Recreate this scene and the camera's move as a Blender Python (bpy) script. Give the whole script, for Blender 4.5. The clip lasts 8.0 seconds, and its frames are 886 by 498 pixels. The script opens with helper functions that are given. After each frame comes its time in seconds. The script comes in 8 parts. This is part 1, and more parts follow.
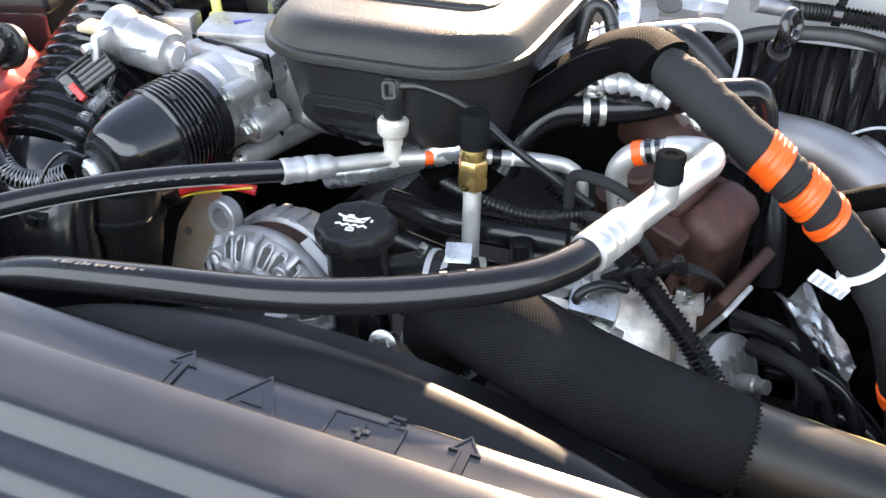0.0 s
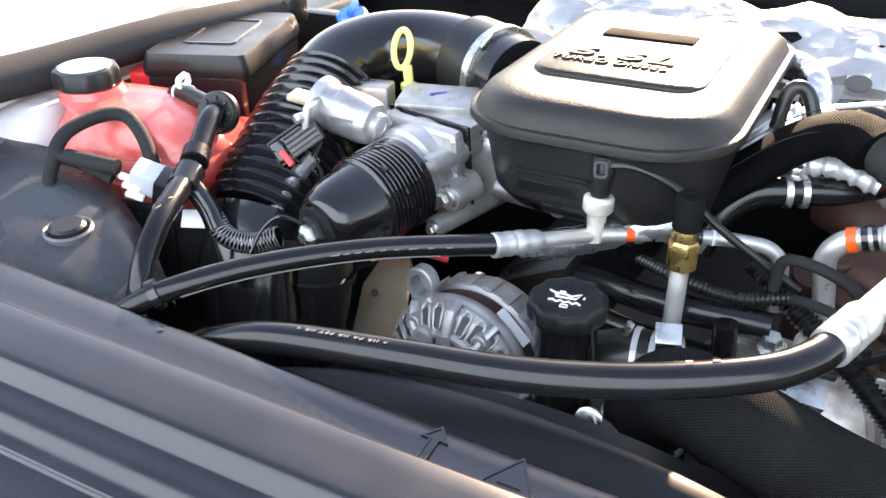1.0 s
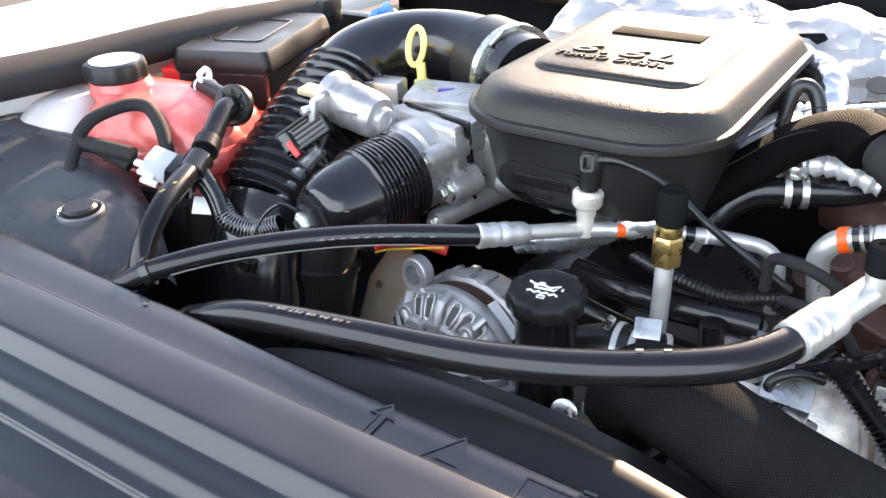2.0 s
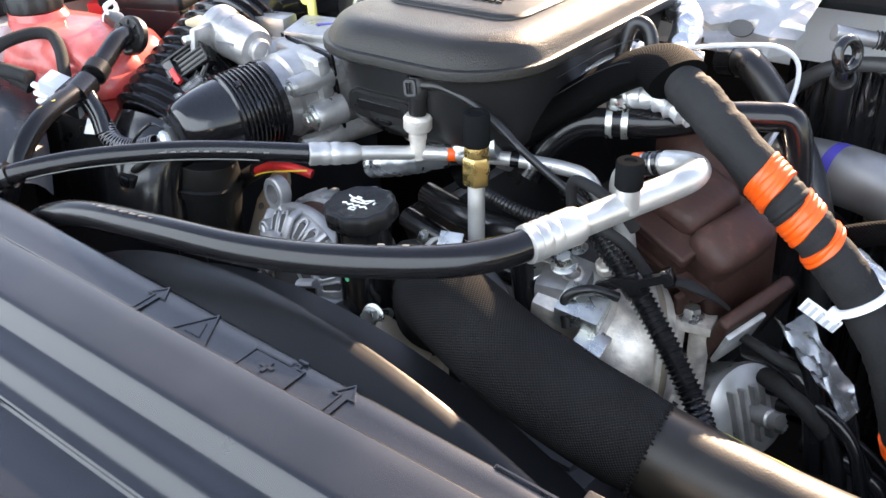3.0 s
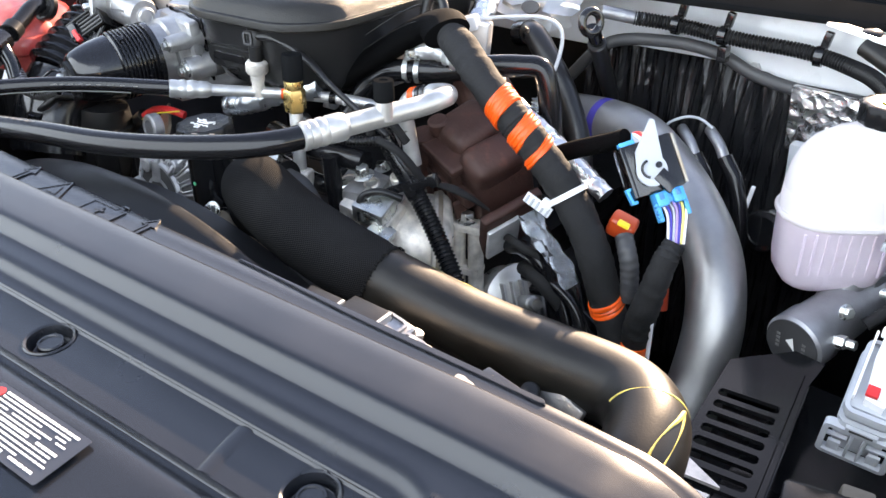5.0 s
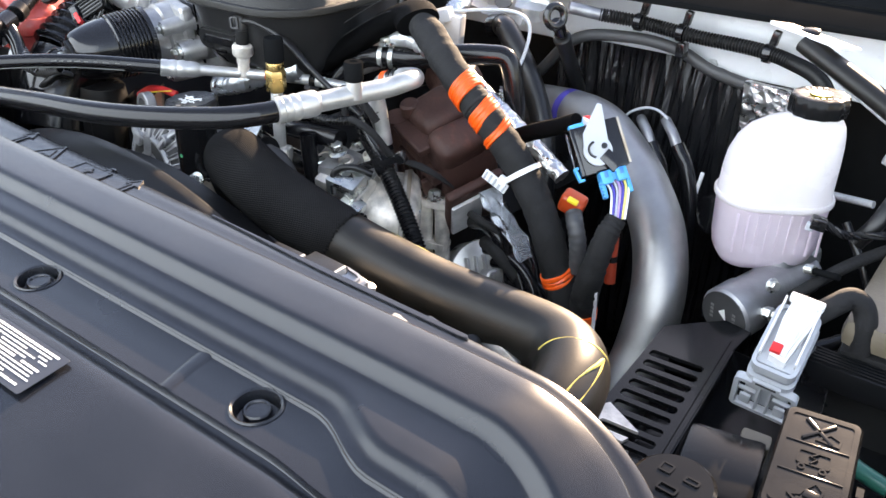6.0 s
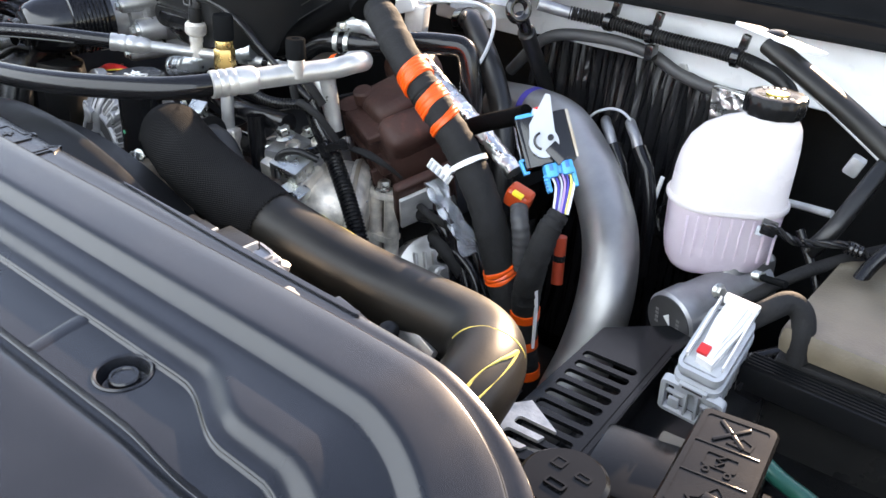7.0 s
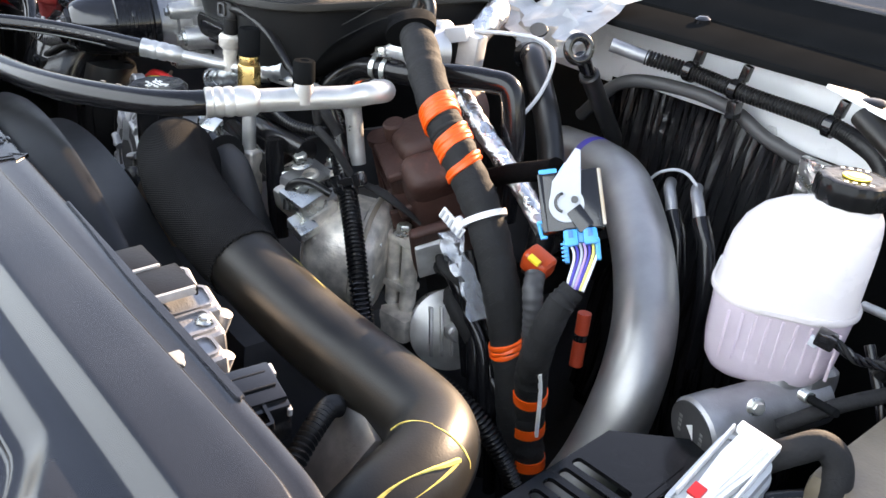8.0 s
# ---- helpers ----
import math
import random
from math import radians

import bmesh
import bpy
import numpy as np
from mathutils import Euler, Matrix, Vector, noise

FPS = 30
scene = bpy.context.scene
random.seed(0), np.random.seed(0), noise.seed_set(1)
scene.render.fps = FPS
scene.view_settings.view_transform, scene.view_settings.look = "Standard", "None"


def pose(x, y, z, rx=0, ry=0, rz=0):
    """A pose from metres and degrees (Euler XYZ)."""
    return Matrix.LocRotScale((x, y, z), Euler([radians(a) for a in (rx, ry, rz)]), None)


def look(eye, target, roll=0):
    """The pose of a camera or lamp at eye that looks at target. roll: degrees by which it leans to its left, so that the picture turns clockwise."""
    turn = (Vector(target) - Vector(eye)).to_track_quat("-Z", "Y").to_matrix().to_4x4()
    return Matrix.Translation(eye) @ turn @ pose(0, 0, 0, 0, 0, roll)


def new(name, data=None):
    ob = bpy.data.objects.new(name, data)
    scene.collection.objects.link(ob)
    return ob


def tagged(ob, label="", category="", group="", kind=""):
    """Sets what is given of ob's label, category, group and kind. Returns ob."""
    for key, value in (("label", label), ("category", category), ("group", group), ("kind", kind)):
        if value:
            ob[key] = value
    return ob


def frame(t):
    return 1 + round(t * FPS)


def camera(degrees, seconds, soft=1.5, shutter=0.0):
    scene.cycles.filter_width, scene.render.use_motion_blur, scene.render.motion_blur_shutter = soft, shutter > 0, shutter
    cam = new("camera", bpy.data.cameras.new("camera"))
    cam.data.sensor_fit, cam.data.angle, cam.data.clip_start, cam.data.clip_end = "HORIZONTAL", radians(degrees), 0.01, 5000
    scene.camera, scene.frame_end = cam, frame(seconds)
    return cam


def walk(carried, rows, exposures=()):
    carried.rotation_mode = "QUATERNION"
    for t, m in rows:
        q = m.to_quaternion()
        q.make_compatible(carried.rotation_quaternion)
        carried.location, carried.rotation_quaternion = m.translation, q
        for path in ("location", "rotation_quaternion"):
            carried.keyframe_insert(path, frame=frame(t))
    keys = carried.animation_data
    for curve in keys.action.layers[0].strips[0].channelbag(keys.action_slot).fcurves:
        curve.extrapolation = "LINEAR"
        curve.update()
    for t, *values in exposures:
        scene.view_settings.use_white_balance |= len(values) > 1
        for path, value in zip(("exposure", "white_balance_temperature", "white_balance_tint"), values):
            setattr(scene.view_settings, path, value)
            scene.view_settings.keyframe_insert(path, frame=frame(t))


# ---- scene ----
cam = camera(54.3, 8.0)
PATH = [
    (0, (0.24, 0.253, 1.614), (-0.501, 1.769, 0.541), -0.4),
    (0.5, (0.171, 0.227, 1.631), (-0.678, 1.71, 0.591), -0.6),
    (1, (0.124, 0.193, 1.649), (-0.8, 1.67, 0.667), -1.1),
    (1.2, (0.119, 0.184, 1.649), (-0.831, 1.654, 0.681), -1.2),
    (2.3, (0.287, 0.258, 1.628), (-0.828, 1.605, 0.658), -2.5),
    (2.5, (0.337, 0.279, 1.627), (-0.786, 1.602, 0.634), -2.5),
    (3, (0.465, 0.31, 1.61), (-0.695, 1.587, 0.599), -2.4),
    (3.5, (0.574, 0.31, 1.606), (-0.608, 1.575, 0.605), -2.3),
    (4, (0.642, 0.293, 1.604), (-0.54, 1.58, 0.632), -2.5),
    (4.5, (0.734, 0.267, 1.612), (-0.43, 1.592, 0.668), -2.2),
    (5, (0.835, 0.206, 1.605), (-0.302, 1.546, 0.65), -0.7),
    (5.2, (0.873, 0.182, 1.603), (-0.259, 1.523, 0.644), -0.1),
    (6.3, (0.966, 0.165, 1.611), (-0.194, 1.503, 0.682), 1.0),
    (6.5, (0.982, 0.178, 1.611), (-0.197, 1.513, 0.701), 1.0),
    (7, (1.007, 0.246, 1.556), (-0.176, 1.581, 0.65), 3.1),
    (7.5, (1.001, 0.386, 1.524), (-0.207, 1.699, 0.62), 6.9),
    (8, (1.005, 0.457, 1.542), (-0.394, 1.588, 0.668), 5.7),
]
walk(cam, [(t, look(eye, target, roll)) for t, eye, target, roll in PATH], [(0, 2.5, 8300, 23), (1, 2.42, 8250, 23), (2.5, 2.36, 8250, 23), (5, 2.33, 8400, 23), (6.5, 2.28, 8500, 23), (8, 2.32, 8600, 23)])

# ---- light ----
SUN_TO = Vector((-0.15, 0.91, 0.345)).normalized()
world = bpy.data.worlds.new("sky")
scene.world = world
world.use_nodes = True
wn = world.node_tree
wn.nodes.clear()
sky = wn.nodes.new("ShaderNodeTexSky")
sky.sky_type = "NISHITA"
sky.sun_disc = False
sky.sun_elevation = math.asin(SUN_TO.z)
sky.dust_density = 0.3
sky.sun_rotation = math.atan2(SUN_TO.x, SUN_TO.y)
bgn = wn.nodes.new("ShaderNodeBackground")
bgn.inputs[1].default_value = 0.14
won = wn.nodes.new("ShaderNodeOutputWorld")
wn.links.new(sky.outputs[0], bgn.inputs[0])
wn.links.new(bgn.outputs[0], won.inputs[0])
sun = new("sun", bpy.data.lights.new("sun", "SUN"))
sun.data.energy, sun.data.angle, sun.data.color = 5.0, radians(0.6), (1.0, 0.88, 0.70)
sun.matrix_world = look(SUN_TO * 5, (0, 0, 0))


# ---- materials ----
def material(name, color, rough=0.5, metal=0.0, grain=0.0, grain_scale=400.0, stain=0.12, stain_scale=14.0, coat=0.0, trans=0.0, sub=0.0, rough_var=0.1, spec=0.5, second=None, second_at=0.6):
    """A Principled surface with two scales of variation (fine grain, broad stains) and fine relief."""
    m = bpy.data.materials.new(name)
    m.use_nodes = True
    nt = m.node_tree
    b = nt.nodes["Principled BSDF"]
    tc = nt.nodes.new("ShaderNodeTexCoord")
    big = nt.nodes.new("ShaderNodeTexNoise")
    big.inputs["Scale"].default_value, big.inputs["Detail"].default_value = stain_scale, 6
    fine = nt.nodes.new("ShaderNodeTexNoise")
    fine.inputs["Scale"].default_value, fine.inputs["Detail"].default_value = grain_scale, 3
    nt.links.new(tc.outputs["Object"], big.inputs["Vector"])
    nt.links.new(tc.outputs["Object"], fine.inputs["Vector"])
    ramp = nt.nodes.new("ShaderNodeValToRGB")
    lo, hi = 1 - stain, 1 + stain
    ramp.color_ramp.elements[0].position, ramp.color_ramp.elements[1].position = 0.3, 0.7
    ramp.color_ramp.elements[0].color = (*[min(1, c * lo) for c in color], 1)
    ramp.color_ramp.elements[1].color = (*[min(1, c * hi) for c in color], 1)
    if second:
        e = ramp.color_ramp.elements.new(second_at)
        e.color = (*second, 1)
        ramp.color_ramp.elements[2].position = min(1.0, second_at + 0.2)
    nt.links.new(big.outputs["Fac"], ramp.inputs["Fac"])
    nt.links.new(ramp.outputs["Color"], b.inputs["Base Color"])
    mr = nt.nodes.new("ShaderNodeMapRange")
    mr.inputs["From Min"].default_value, mr.inputs["From Max"].default_value = 0.3, 0.7
    mr.inputs["To Min"].default_value, mr.inputs["To Max"].default_value = max(0.02, rough - rough_var), min(1, rough + rough_var)
    nt.links.new(big.outputs["Fac"], mr.inputs["Value"])
    nt.links.new(mr.outputs["Result"], b.inputs["Roughness"])
    b.inputs["Metallic"].default_value = metal
    b.inputs["Coat Weight"].default_value = coat
    b.inputs["Coat Roughness"].default_value = 0.12
    b.inputs["Transmission Weight"].default_value = trans
    b.inputs["Specular IOR Level"].default_value = spec
    if sub:
        b.inputs["Subsurface Weight"].default_value = sub
        b.inputs["Subsurface Radius"].default_value = (0.03, 0.025, 0.02)
    if grain:
        bump = nt.nodes.new("ShaderNodeBump")
        bump.inputs["Strength"].default_value, bump.inputs["Distance"].default_value = grain, 0.001
        nt.links.new(fine.outputs["Fac"], bump.inputs["Height"])
        nt.links.new(bump.outputs["Normal"], b.inputs["Normal"])
    return m


def woven(name, color, pitch, rough=0.75, depth=0.0006, strength=0.6, slant=0.9, lift=1.6):
    """Fabric along a tube: two crossing sets of threads as relief and as slight tone."""
    m = material(name, color, rough, grain=0.0, stain=0.22, stain_scale=24, spec=0.04)
    nt = m.node_tree
    b = nt.nodes["Principled BSDF"]
    tc = nt.nodes.new("ShaderNodeTexCoord")
    waves = []
    for turn in (slant, slant - math.pi / 2):
        mp = nt.nodes.new("ShaderNodeMapping")
        mp.inputs["Rotation"].default_value = (0, 0, turn)
        w = nt.nodes.new("ShaderNodeTexWave")
        w.bands_direction = "X"
        w.inputs["Scale"].default_value = 0.314 / pitch
        w.inputs["Distortion"].default_value = 0.25
        nt.links.new(tc.outputs["UV"], mp.inputs["Vector"])
        nt.links.new(mp.outputs["Vector"], w.inputs["Vector"])
        waves.append(w)
    mx = nt.nodes.new("ShaderNodeMath")
    mx.operation = "MULTIPLY"
    nt.links.new(waves[0].outputs["Fac"], mx.inputs[0])
    nt.links.new(waves[1].outputs["Fac"], mx.inputs[1])
    bump = nt.nodes.new("ShaderNodeBump")
    bump.inputs["Strength"].default_value, bump.inputs["Distance"].default_value = strength, depth
    nt.links.new(mx.outputs[0], bump.inputs["Height"])
    nt.links.new(bump.outputs["Normal"], b.inputs["Normal"])
    mix = nt.nodes.new("ShaderNodeMix")
    mix.data_type = "RGBA"
    mix.blend_type = "MULTIPLY"
    mix.inputs["Factor"].default_value = 1.0
    ramp = nt.nodes.new("ShaderNodeValToRGB")
    ramp.color_ramp.elements[0].color = (0.55, 0.55, 0.55, 1)
    ramp.color_ramp.elements[1].color = (lift, lift, lift, 1)
    nt.links.new(mx.outputs[0], ramp.inputs["Fac"])
    old = b.inputs["Base Color"].links[0].from_socket
    nt.links.new(old, mix.inputs["A"])
    nt.links.new(ramp.outputs["Color"], mix.inputs["B"])
    nt.links.new(mix.outputs["Result"], b.inputs["Base Color"])
    return m


def wound(name, color, pitch, rough=0.82):
    """Cloth tape wound round a tube: one slanting overlap step at each turn, with fine grain."""
    m = material(name, color, rough, stain=0.3, stain_scale=30, spec=0.3)
    nt = m.node_tree
    tc = nt.nodes.new("ShaderNodeTexCoord")
    mp = nt.nodes.new("ShaderNodeMapping")
    mp.inputs["Rotation"].default_value = (0, 0, radians(70))
    w = nt.nodes.new("ShaderNodeTexWave")
    w.wave_profile = "SAW"
    w.inputs["Scale"].default_value = 0.314 / pitch
    w.inputs["Distortion"].default_value = 1.2
    w.inputs["Detail Scale"].default_value = 2.0
    no = nt.nodes.new("ShaderNodeTexNoise")
    no.inputs["Scale"].default_value, no.inputs["Detail"].default_value = 260, 4
    ad = nt.nodes.new("ShaderNodeMath")
    ad.operation = "MULTIPLY_ADD"
    ad.inputs[1].default_value = 0.5
    nt.links.new(tc.outputs["UV"], mp.inputs["Vector"])
    nt.links.new(mp.outputs["Vector"], w.inputs["Vector"])
    nt.links.new(tc.outputs["Object"], no.inputs["Vector"])
    nt.links.new(no.outputs["Fac"], ad.inputs[0])
    nt.links.new(w.outputs["Fac"], ad.inputs[2])
    bump = nt.nodes.new("ShaderNodeBump")
    bump.inputs["Strength"].default_value, bump.inputs["Distance"].default_value = 0.9, 0.0018
    nt.links.new(ad.outputs[0], bump.inputs["Height"])
    nt.links.new(bump.outputs["Normal"], nt.nodes["Principled BSDF"].inputs["Normal"])
    return m


def glowing_through(name, color, share=0.5, stain=0.04, second=None, coat=0.3):
    """Thin milky plastic: light passes through its walls."""
    m = material(name, color, 0.24, grain=0.05, stain=stain, stain_scale=14, coat=coat, second=second, second_at=0.56)
    nt = m.node_tree
    b = nt.nodes["Principled BSDF"]
    tr = nt.nodes.new("ShaderNodeBsdfTranslucent")
    nt.links.new(b.inputs["Base Color"].links[0].from_socket, tr.inputs["Color"])
    mix = nt.nodes.new("ShaderNodeMixShader")
    mix.inputs[0].default_value = share
    nt.links.new(b.outputs[0], mix.inputs[1])
    nt.links.new(tr.outputs[0], mix.inputs[2])
    nt.links.new(mix.outputs[0], nt.nodes["Material Output"].inputs["Surface"])
    return m


def crinkled(name, color, rough, metal, scale=28.0, depth=0.006, stretch=(1, 1, 1)):
    """Crumpled foil or film: facets as relief."""
    m = material(name, color, rough, metal, stain=0.15, stain_scale=20)
    nt = m.node_tree
    tc = nt.nodes.new("ShaderNodeTexCoord")
    mp = nt.nodes.new("ShaderNodeMapping")
    mp.inputs["Scale"].default_value = stretch
    no = nt.nodes.new("ShaderNodeTexNoise")
    no.inputs["Scale"].default_value, no.inputs["Detail"].default_value, no.inputs["Distortion"].default_value = scale, 5, 1.2
    vo = nt.nodes.new("ShaderNodeTexVoronoi")
    vo.inputs["Scale"].default_value = scale * 1.6
    ad = nt.nodes.new("ShaderNodeMath")
    ad.operation = "ADD"
    nt.links.new(tc.outputs["Object"], mp.inputs["Vector"])
    nt.links.new(mp.outputs["Vector"], no.inputs["Vector"])
    nt.links.new(mp.outputs["Vector"], vo.inputs["Vector"])
    nt.links.new(no.outputs["Fac"], ad.inputs[0])
    nt.links.new(vo.outputs["Distance"], ad.inputs[1])
    bump = nt.nodes.new("ShaderNodeBump")
    bump.inputs["Strength"].default_value, bump.inputs["Distance"].default_value = 0.8, depth
    nt.links.new(ad.outputs[0], bump.inputs["Height"])
    nt.links.new(bump.outputs["Normal"], nt.nodes["Principled BSDF"].inputs["Normal"])
    return m


M_COVER = material("cover_plastic", (0.012, 0.0132, 0.0165), 0.235, spec=0.52, grain=0.06, grain_scale=900, rough_var=0.04, stain=0.15)
M_AIRBOX = material("satin_grey_black_plastic", (0.085, 0.09, 0.1), 0.3, spec=0.6, grain=0.08, grain_scale=700, rough_var=0.08, stain=0.15)
M_RUBBER = material("hose_rubber", (0.0075, 0.0075, 0.0085), 0.19, spec=0.38, grain=0.03, grain_scale=500, rough_var=0.06)
M_RUBBER_DULL = material("dull_rubber", (0.0095, 0.0095, 0.01), 0.36, grain=0.15, grain_scale=300, spec=0.45)
M_PLASTIC = material("black_plastic", (0.009, 0.009, 0.01), 0.13, spec=0.6, grain=0.05, grain_scale=600, rough_var=0.05)
M_PLASTIC_DULL = material("dull_black_plastic", (0.0125, 0.0125, 0.013), 0.34, grain=0.2, grain_scale=500, spec=0.3)
M_PLENUM = material("grained_plastic", (0.012, 0.011, 0.0095), 0.4, spec=0.34, grain=0.75, grain_scale=620, rough_var=0.05)
M_CAST = material("cast_aluminium", (0.4, 0.395, 0.39), 0.36, 0.7, grain=0.4, grain_scale=420, stain=0.32, stain_scale=30)
M_CAST_DARK = material("grey_cast_aluminium", (0.32, 0.32, 0.33), 0.42, 0.7, grain=0.35, grain_scale=450, stain=0.25, stain_scale=25)
M_ALT = material("alternator_casting", (0.4, 0.4, 0.41), 0.45, 0.6, grain=0.45, grain_scale=420, stain=0.28, stain_scale=30)
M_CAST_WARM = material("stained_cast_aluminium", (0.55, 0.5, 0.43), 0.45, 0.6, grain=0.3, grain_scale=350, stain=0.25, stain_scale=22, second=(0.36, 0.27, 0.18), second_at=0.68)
M_ALU = material("aluminium_tube", (0.52, 0.515, 0.5), 0.36, 0.65, grain=0.15, grain_scale=300, stain=0.15, stain_scale=40)
M_ZINC = material("zinc_plated_steel", (0.6, 0.61, 0.58), 0.3, 0.9, grain=0.1, stain=0.2, stain_scale=60)
M_BRASS = material("brass", (0.62, 0.42, 0.16), 0.28, 0.95, grain=0.05, stain=0.15, stain_scale=60)
M_STEEL_PIPE = material("silver_pipe", (0.34, 0.335, 0.33), 0.43, 0.85, grain=0.12, grain_scale=350, stain=0.25, stain_scale=14)
M_CHARGE = material("black_steel_pipe", (0.012, 0.011, 0.0095), 0.4, 0.0, spec=0.34, grain=0.14, grain_scale=520, stain=0.45, stain_scale=18, rough_var=0.08)
M_RUST = material("rusty_iron", (0.085, 0.03, 0.022), 0.62, 0.1, grain=1.0, grain_scale=130, stain=0.6, stain_scale=34, second=(0.05, 0.02, 0.015), second_at=0.6)
M_SLEEVE = woven("woven_sleeve", (0.0155, 0.0155, 0.016), 0.0023, rough=0.92, depth=0.0008, strength=0.8, lift=1.7)
M_MESH = woven("mesh_sleeve", (0.0034, 0.0034, 0.0036), 0.0026, 0.75, 0.001, 0.8, lift=1.2)
M_TAPE = wound("harness_tape", (0.0135, 0.0135, 0.0142), 0.011)
M_ORANGE = material("orange_tape", (0.85, 0.09, 0.008), 0.4, grain=0.1, stain=0.1, stain_scale=50)
M_ORANGE_PLASTIC = material("orange_plastic", (0.45, 0.05, 0.012), 0.4, stain=0.15)
M_RED = material("red_plastic", (0.7, 0.03, 0.03), 0.4, stain=0.1)
M_YELLOW = material("yellow_plastic", (0.85, 0.62, 0.05), 0.4, stain=0.1)
M_PALE_YELLOW = material("pale_yellow_plastic", (0.85, 0.75, 0.2), 0.4, stain=0.1)
M_BLUE = material("blue_plastic", (0.006, 0.33, 0.68), 0.35, stain=0.1)
M_DEEPBLUE = material("deep_blue_plastic", (0.01, 0.17, 0.6), 0.35, stain=0.1)
M_PURPLE = material("violet_tape", (0.06, 0.05, 0.35), 0.4)
M_GREYPL = material("grey_plastic", (0.42, 0.44, 0.47), 0.4, grain=0.1, stain=0.08)
M_WHITEPL = material("white_plastic", (0.78, 0.78, 0.78), 0.4, grain=0.05, stain=0.05)
M_RESERVOIR = glowing_through("translucent_white_plastic", (0.9, 0.86, 0.86), 0.45)
M_RESERVOIR_LOW = glowing_through("translucent_pinkish_plastic", (0.85, 0.75, 0.82), 0.45, 0.06)
M_COOLANT = glowing_through("coolant_bottle_plastic", (0.9, 0.085, 0.075), 0.42, 0.3, (0.93, 0.27, 0.24), 0.8)
M_CLEARPL = glowing_through("milky_bottle_plastic", (0.8, 0.77, 0.79), 0.4, 0.08)
M_PAINT = material("white_car_paint", (0.78, 0.79, 0.8), 0.3, stain=0.03, coat=0.6, rough_var=0.05)
M_FOIL = crinkled("crumpled_foil", (0.75, 0.75, 0.75), 0.25, 0.95, 34)
M_FOIL_PALE = crinkled("pale_foil_wrap", (0.7, 0.71, 0.72), 0.42, 0.6, 18, 0.004)
M_FILM = crinkled("black_insulation_film", (0.018, 0.018, 0.02), 0.07, 0.0, 11, 0.022, (3.2, 1, 0.4))
M_TEXT = material("white_ink", (0.8, 0.8, 0.78), 0.6, stain=0.05)
M_INK_GREY = material("grey_ink", (0.13, 0.13, 0.125), 0.6, stain=0.1)
M_LABEL = material("dark_label", (0.03, 0.034, 0.045), 0.4, stain=0.05)
M_CHALK = material("yellow_paint_marker", (0.62, 0.5, 0.12), 0.7, stain=0.3, stain_scale=90)
M_GROUND = material("asphalt", (0.05, 0.05, 0.05), 0.9, grain=0.8, grain_scale=90, stain=0.25, stain_scale=0.8)
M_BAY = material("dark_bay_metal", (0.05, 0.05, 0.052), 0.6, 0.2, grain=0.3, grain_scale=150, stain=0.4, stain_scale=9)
M_GASKET = material("grey_gasket_steel", (0.55, 0.55, 0.55), 0.45, 0.45, grain=0.2, stain=0.25, stain_scale=30)
M_CLEAR = material("clear_bag_film", (0.5, 0.52, 0.54), 0.2, 0.0, stain=0.2, stain_scale=30)
# compressor's own cream casting; also the lit copy for tower, foot and plate
M_CAST_PALE = material("pale_sand_cast_aluminium", (0.68, 0.63, 0.57), 0.38, 0.45, grain=0.8, grain_scale=240, stain=0.45, stain_scale=40)
# colour of the added wall that reflects light into the bay
M_REFLECTOR = material("pale_blue_reflector", (0.4, 0.63, 1.0), 0.7, grain=0.5, grain_scale=60, stain=0.08, stain_scale=0.6)
M_MATTE = material("matte_black_plastic", (0.0075, 0.0078, 0.0085), 0.15, grain=0.03, grain_scale=420, spec=0.14, rough_var=0.03)
M_COWL = material("cowl_plastic", (0.008, 0.0085, 0.009), 0.9, spec=0.0, grain=0.3, grain_scale=500)

# ---- building helpers ----
ORIGIN = {}


def V(*a):
    return Vector(a if len(a) > 1 else a[0])


def finish(bm, name, mat, base, smooth=35):
    me = bpy.data.meshes.new(name)
    bmesh.ops.recalc_face_normals(bm, faces=bm.faces)
    bm.transform(Matrix.Translation(-Vector(base)))
    bm.to_mesh(me)
    bm.free()
    me.materials.append(mat)
    if smooth:
        me.shade_smooth()
        me.set_sharp_from_angle(angle=radians(smooth))
    return me


def thing(name, base, label, category, kind="", group=""):
    """An Empty at a thing's base, to hold its parts."""
    ob = new(name)
    ob.empty_display_size = 0.02
    ob.location = base
    ORIGIN[ob.name] = Vector(base)
    return tagged(ob, label, category, group, kind)


def part(name, bm, mat, parent, label="", smooth=35):
    """One bmesh in world coordinates as one mesh object under a thing or a part."""
    base = ORIGIN[parent.name]
    ob = new(name, finish(bm, name, mat, base, smooth))
    ob.parent = parent
    ORIGIN[ob.name] = base
    return tagged(ob, label)


def solid(name, bm, mat, base, label, category, kind="", group="", smooth=35):
    """A thing of one single mesh."""
    ob = new(name, finish(bm, name, mat, base, smooth))
    ob.location = base
    ORIGIN[ob.name] = Vector(base)
    return tagged(ob, label, category, group, kind)


def axes_of(d, hint=(0, 0, 1)):
    """An orthonormal frame with z along d."""
    z = Vector(d).normalized()
    h = Vector(hint)
    if abs(z.dot(h)) > 0.95:
        h = Vector((0, 1, 0))
    x = h.cross(z).normalized()
    return Matrix((x, z.cross(x), z)).transposed()


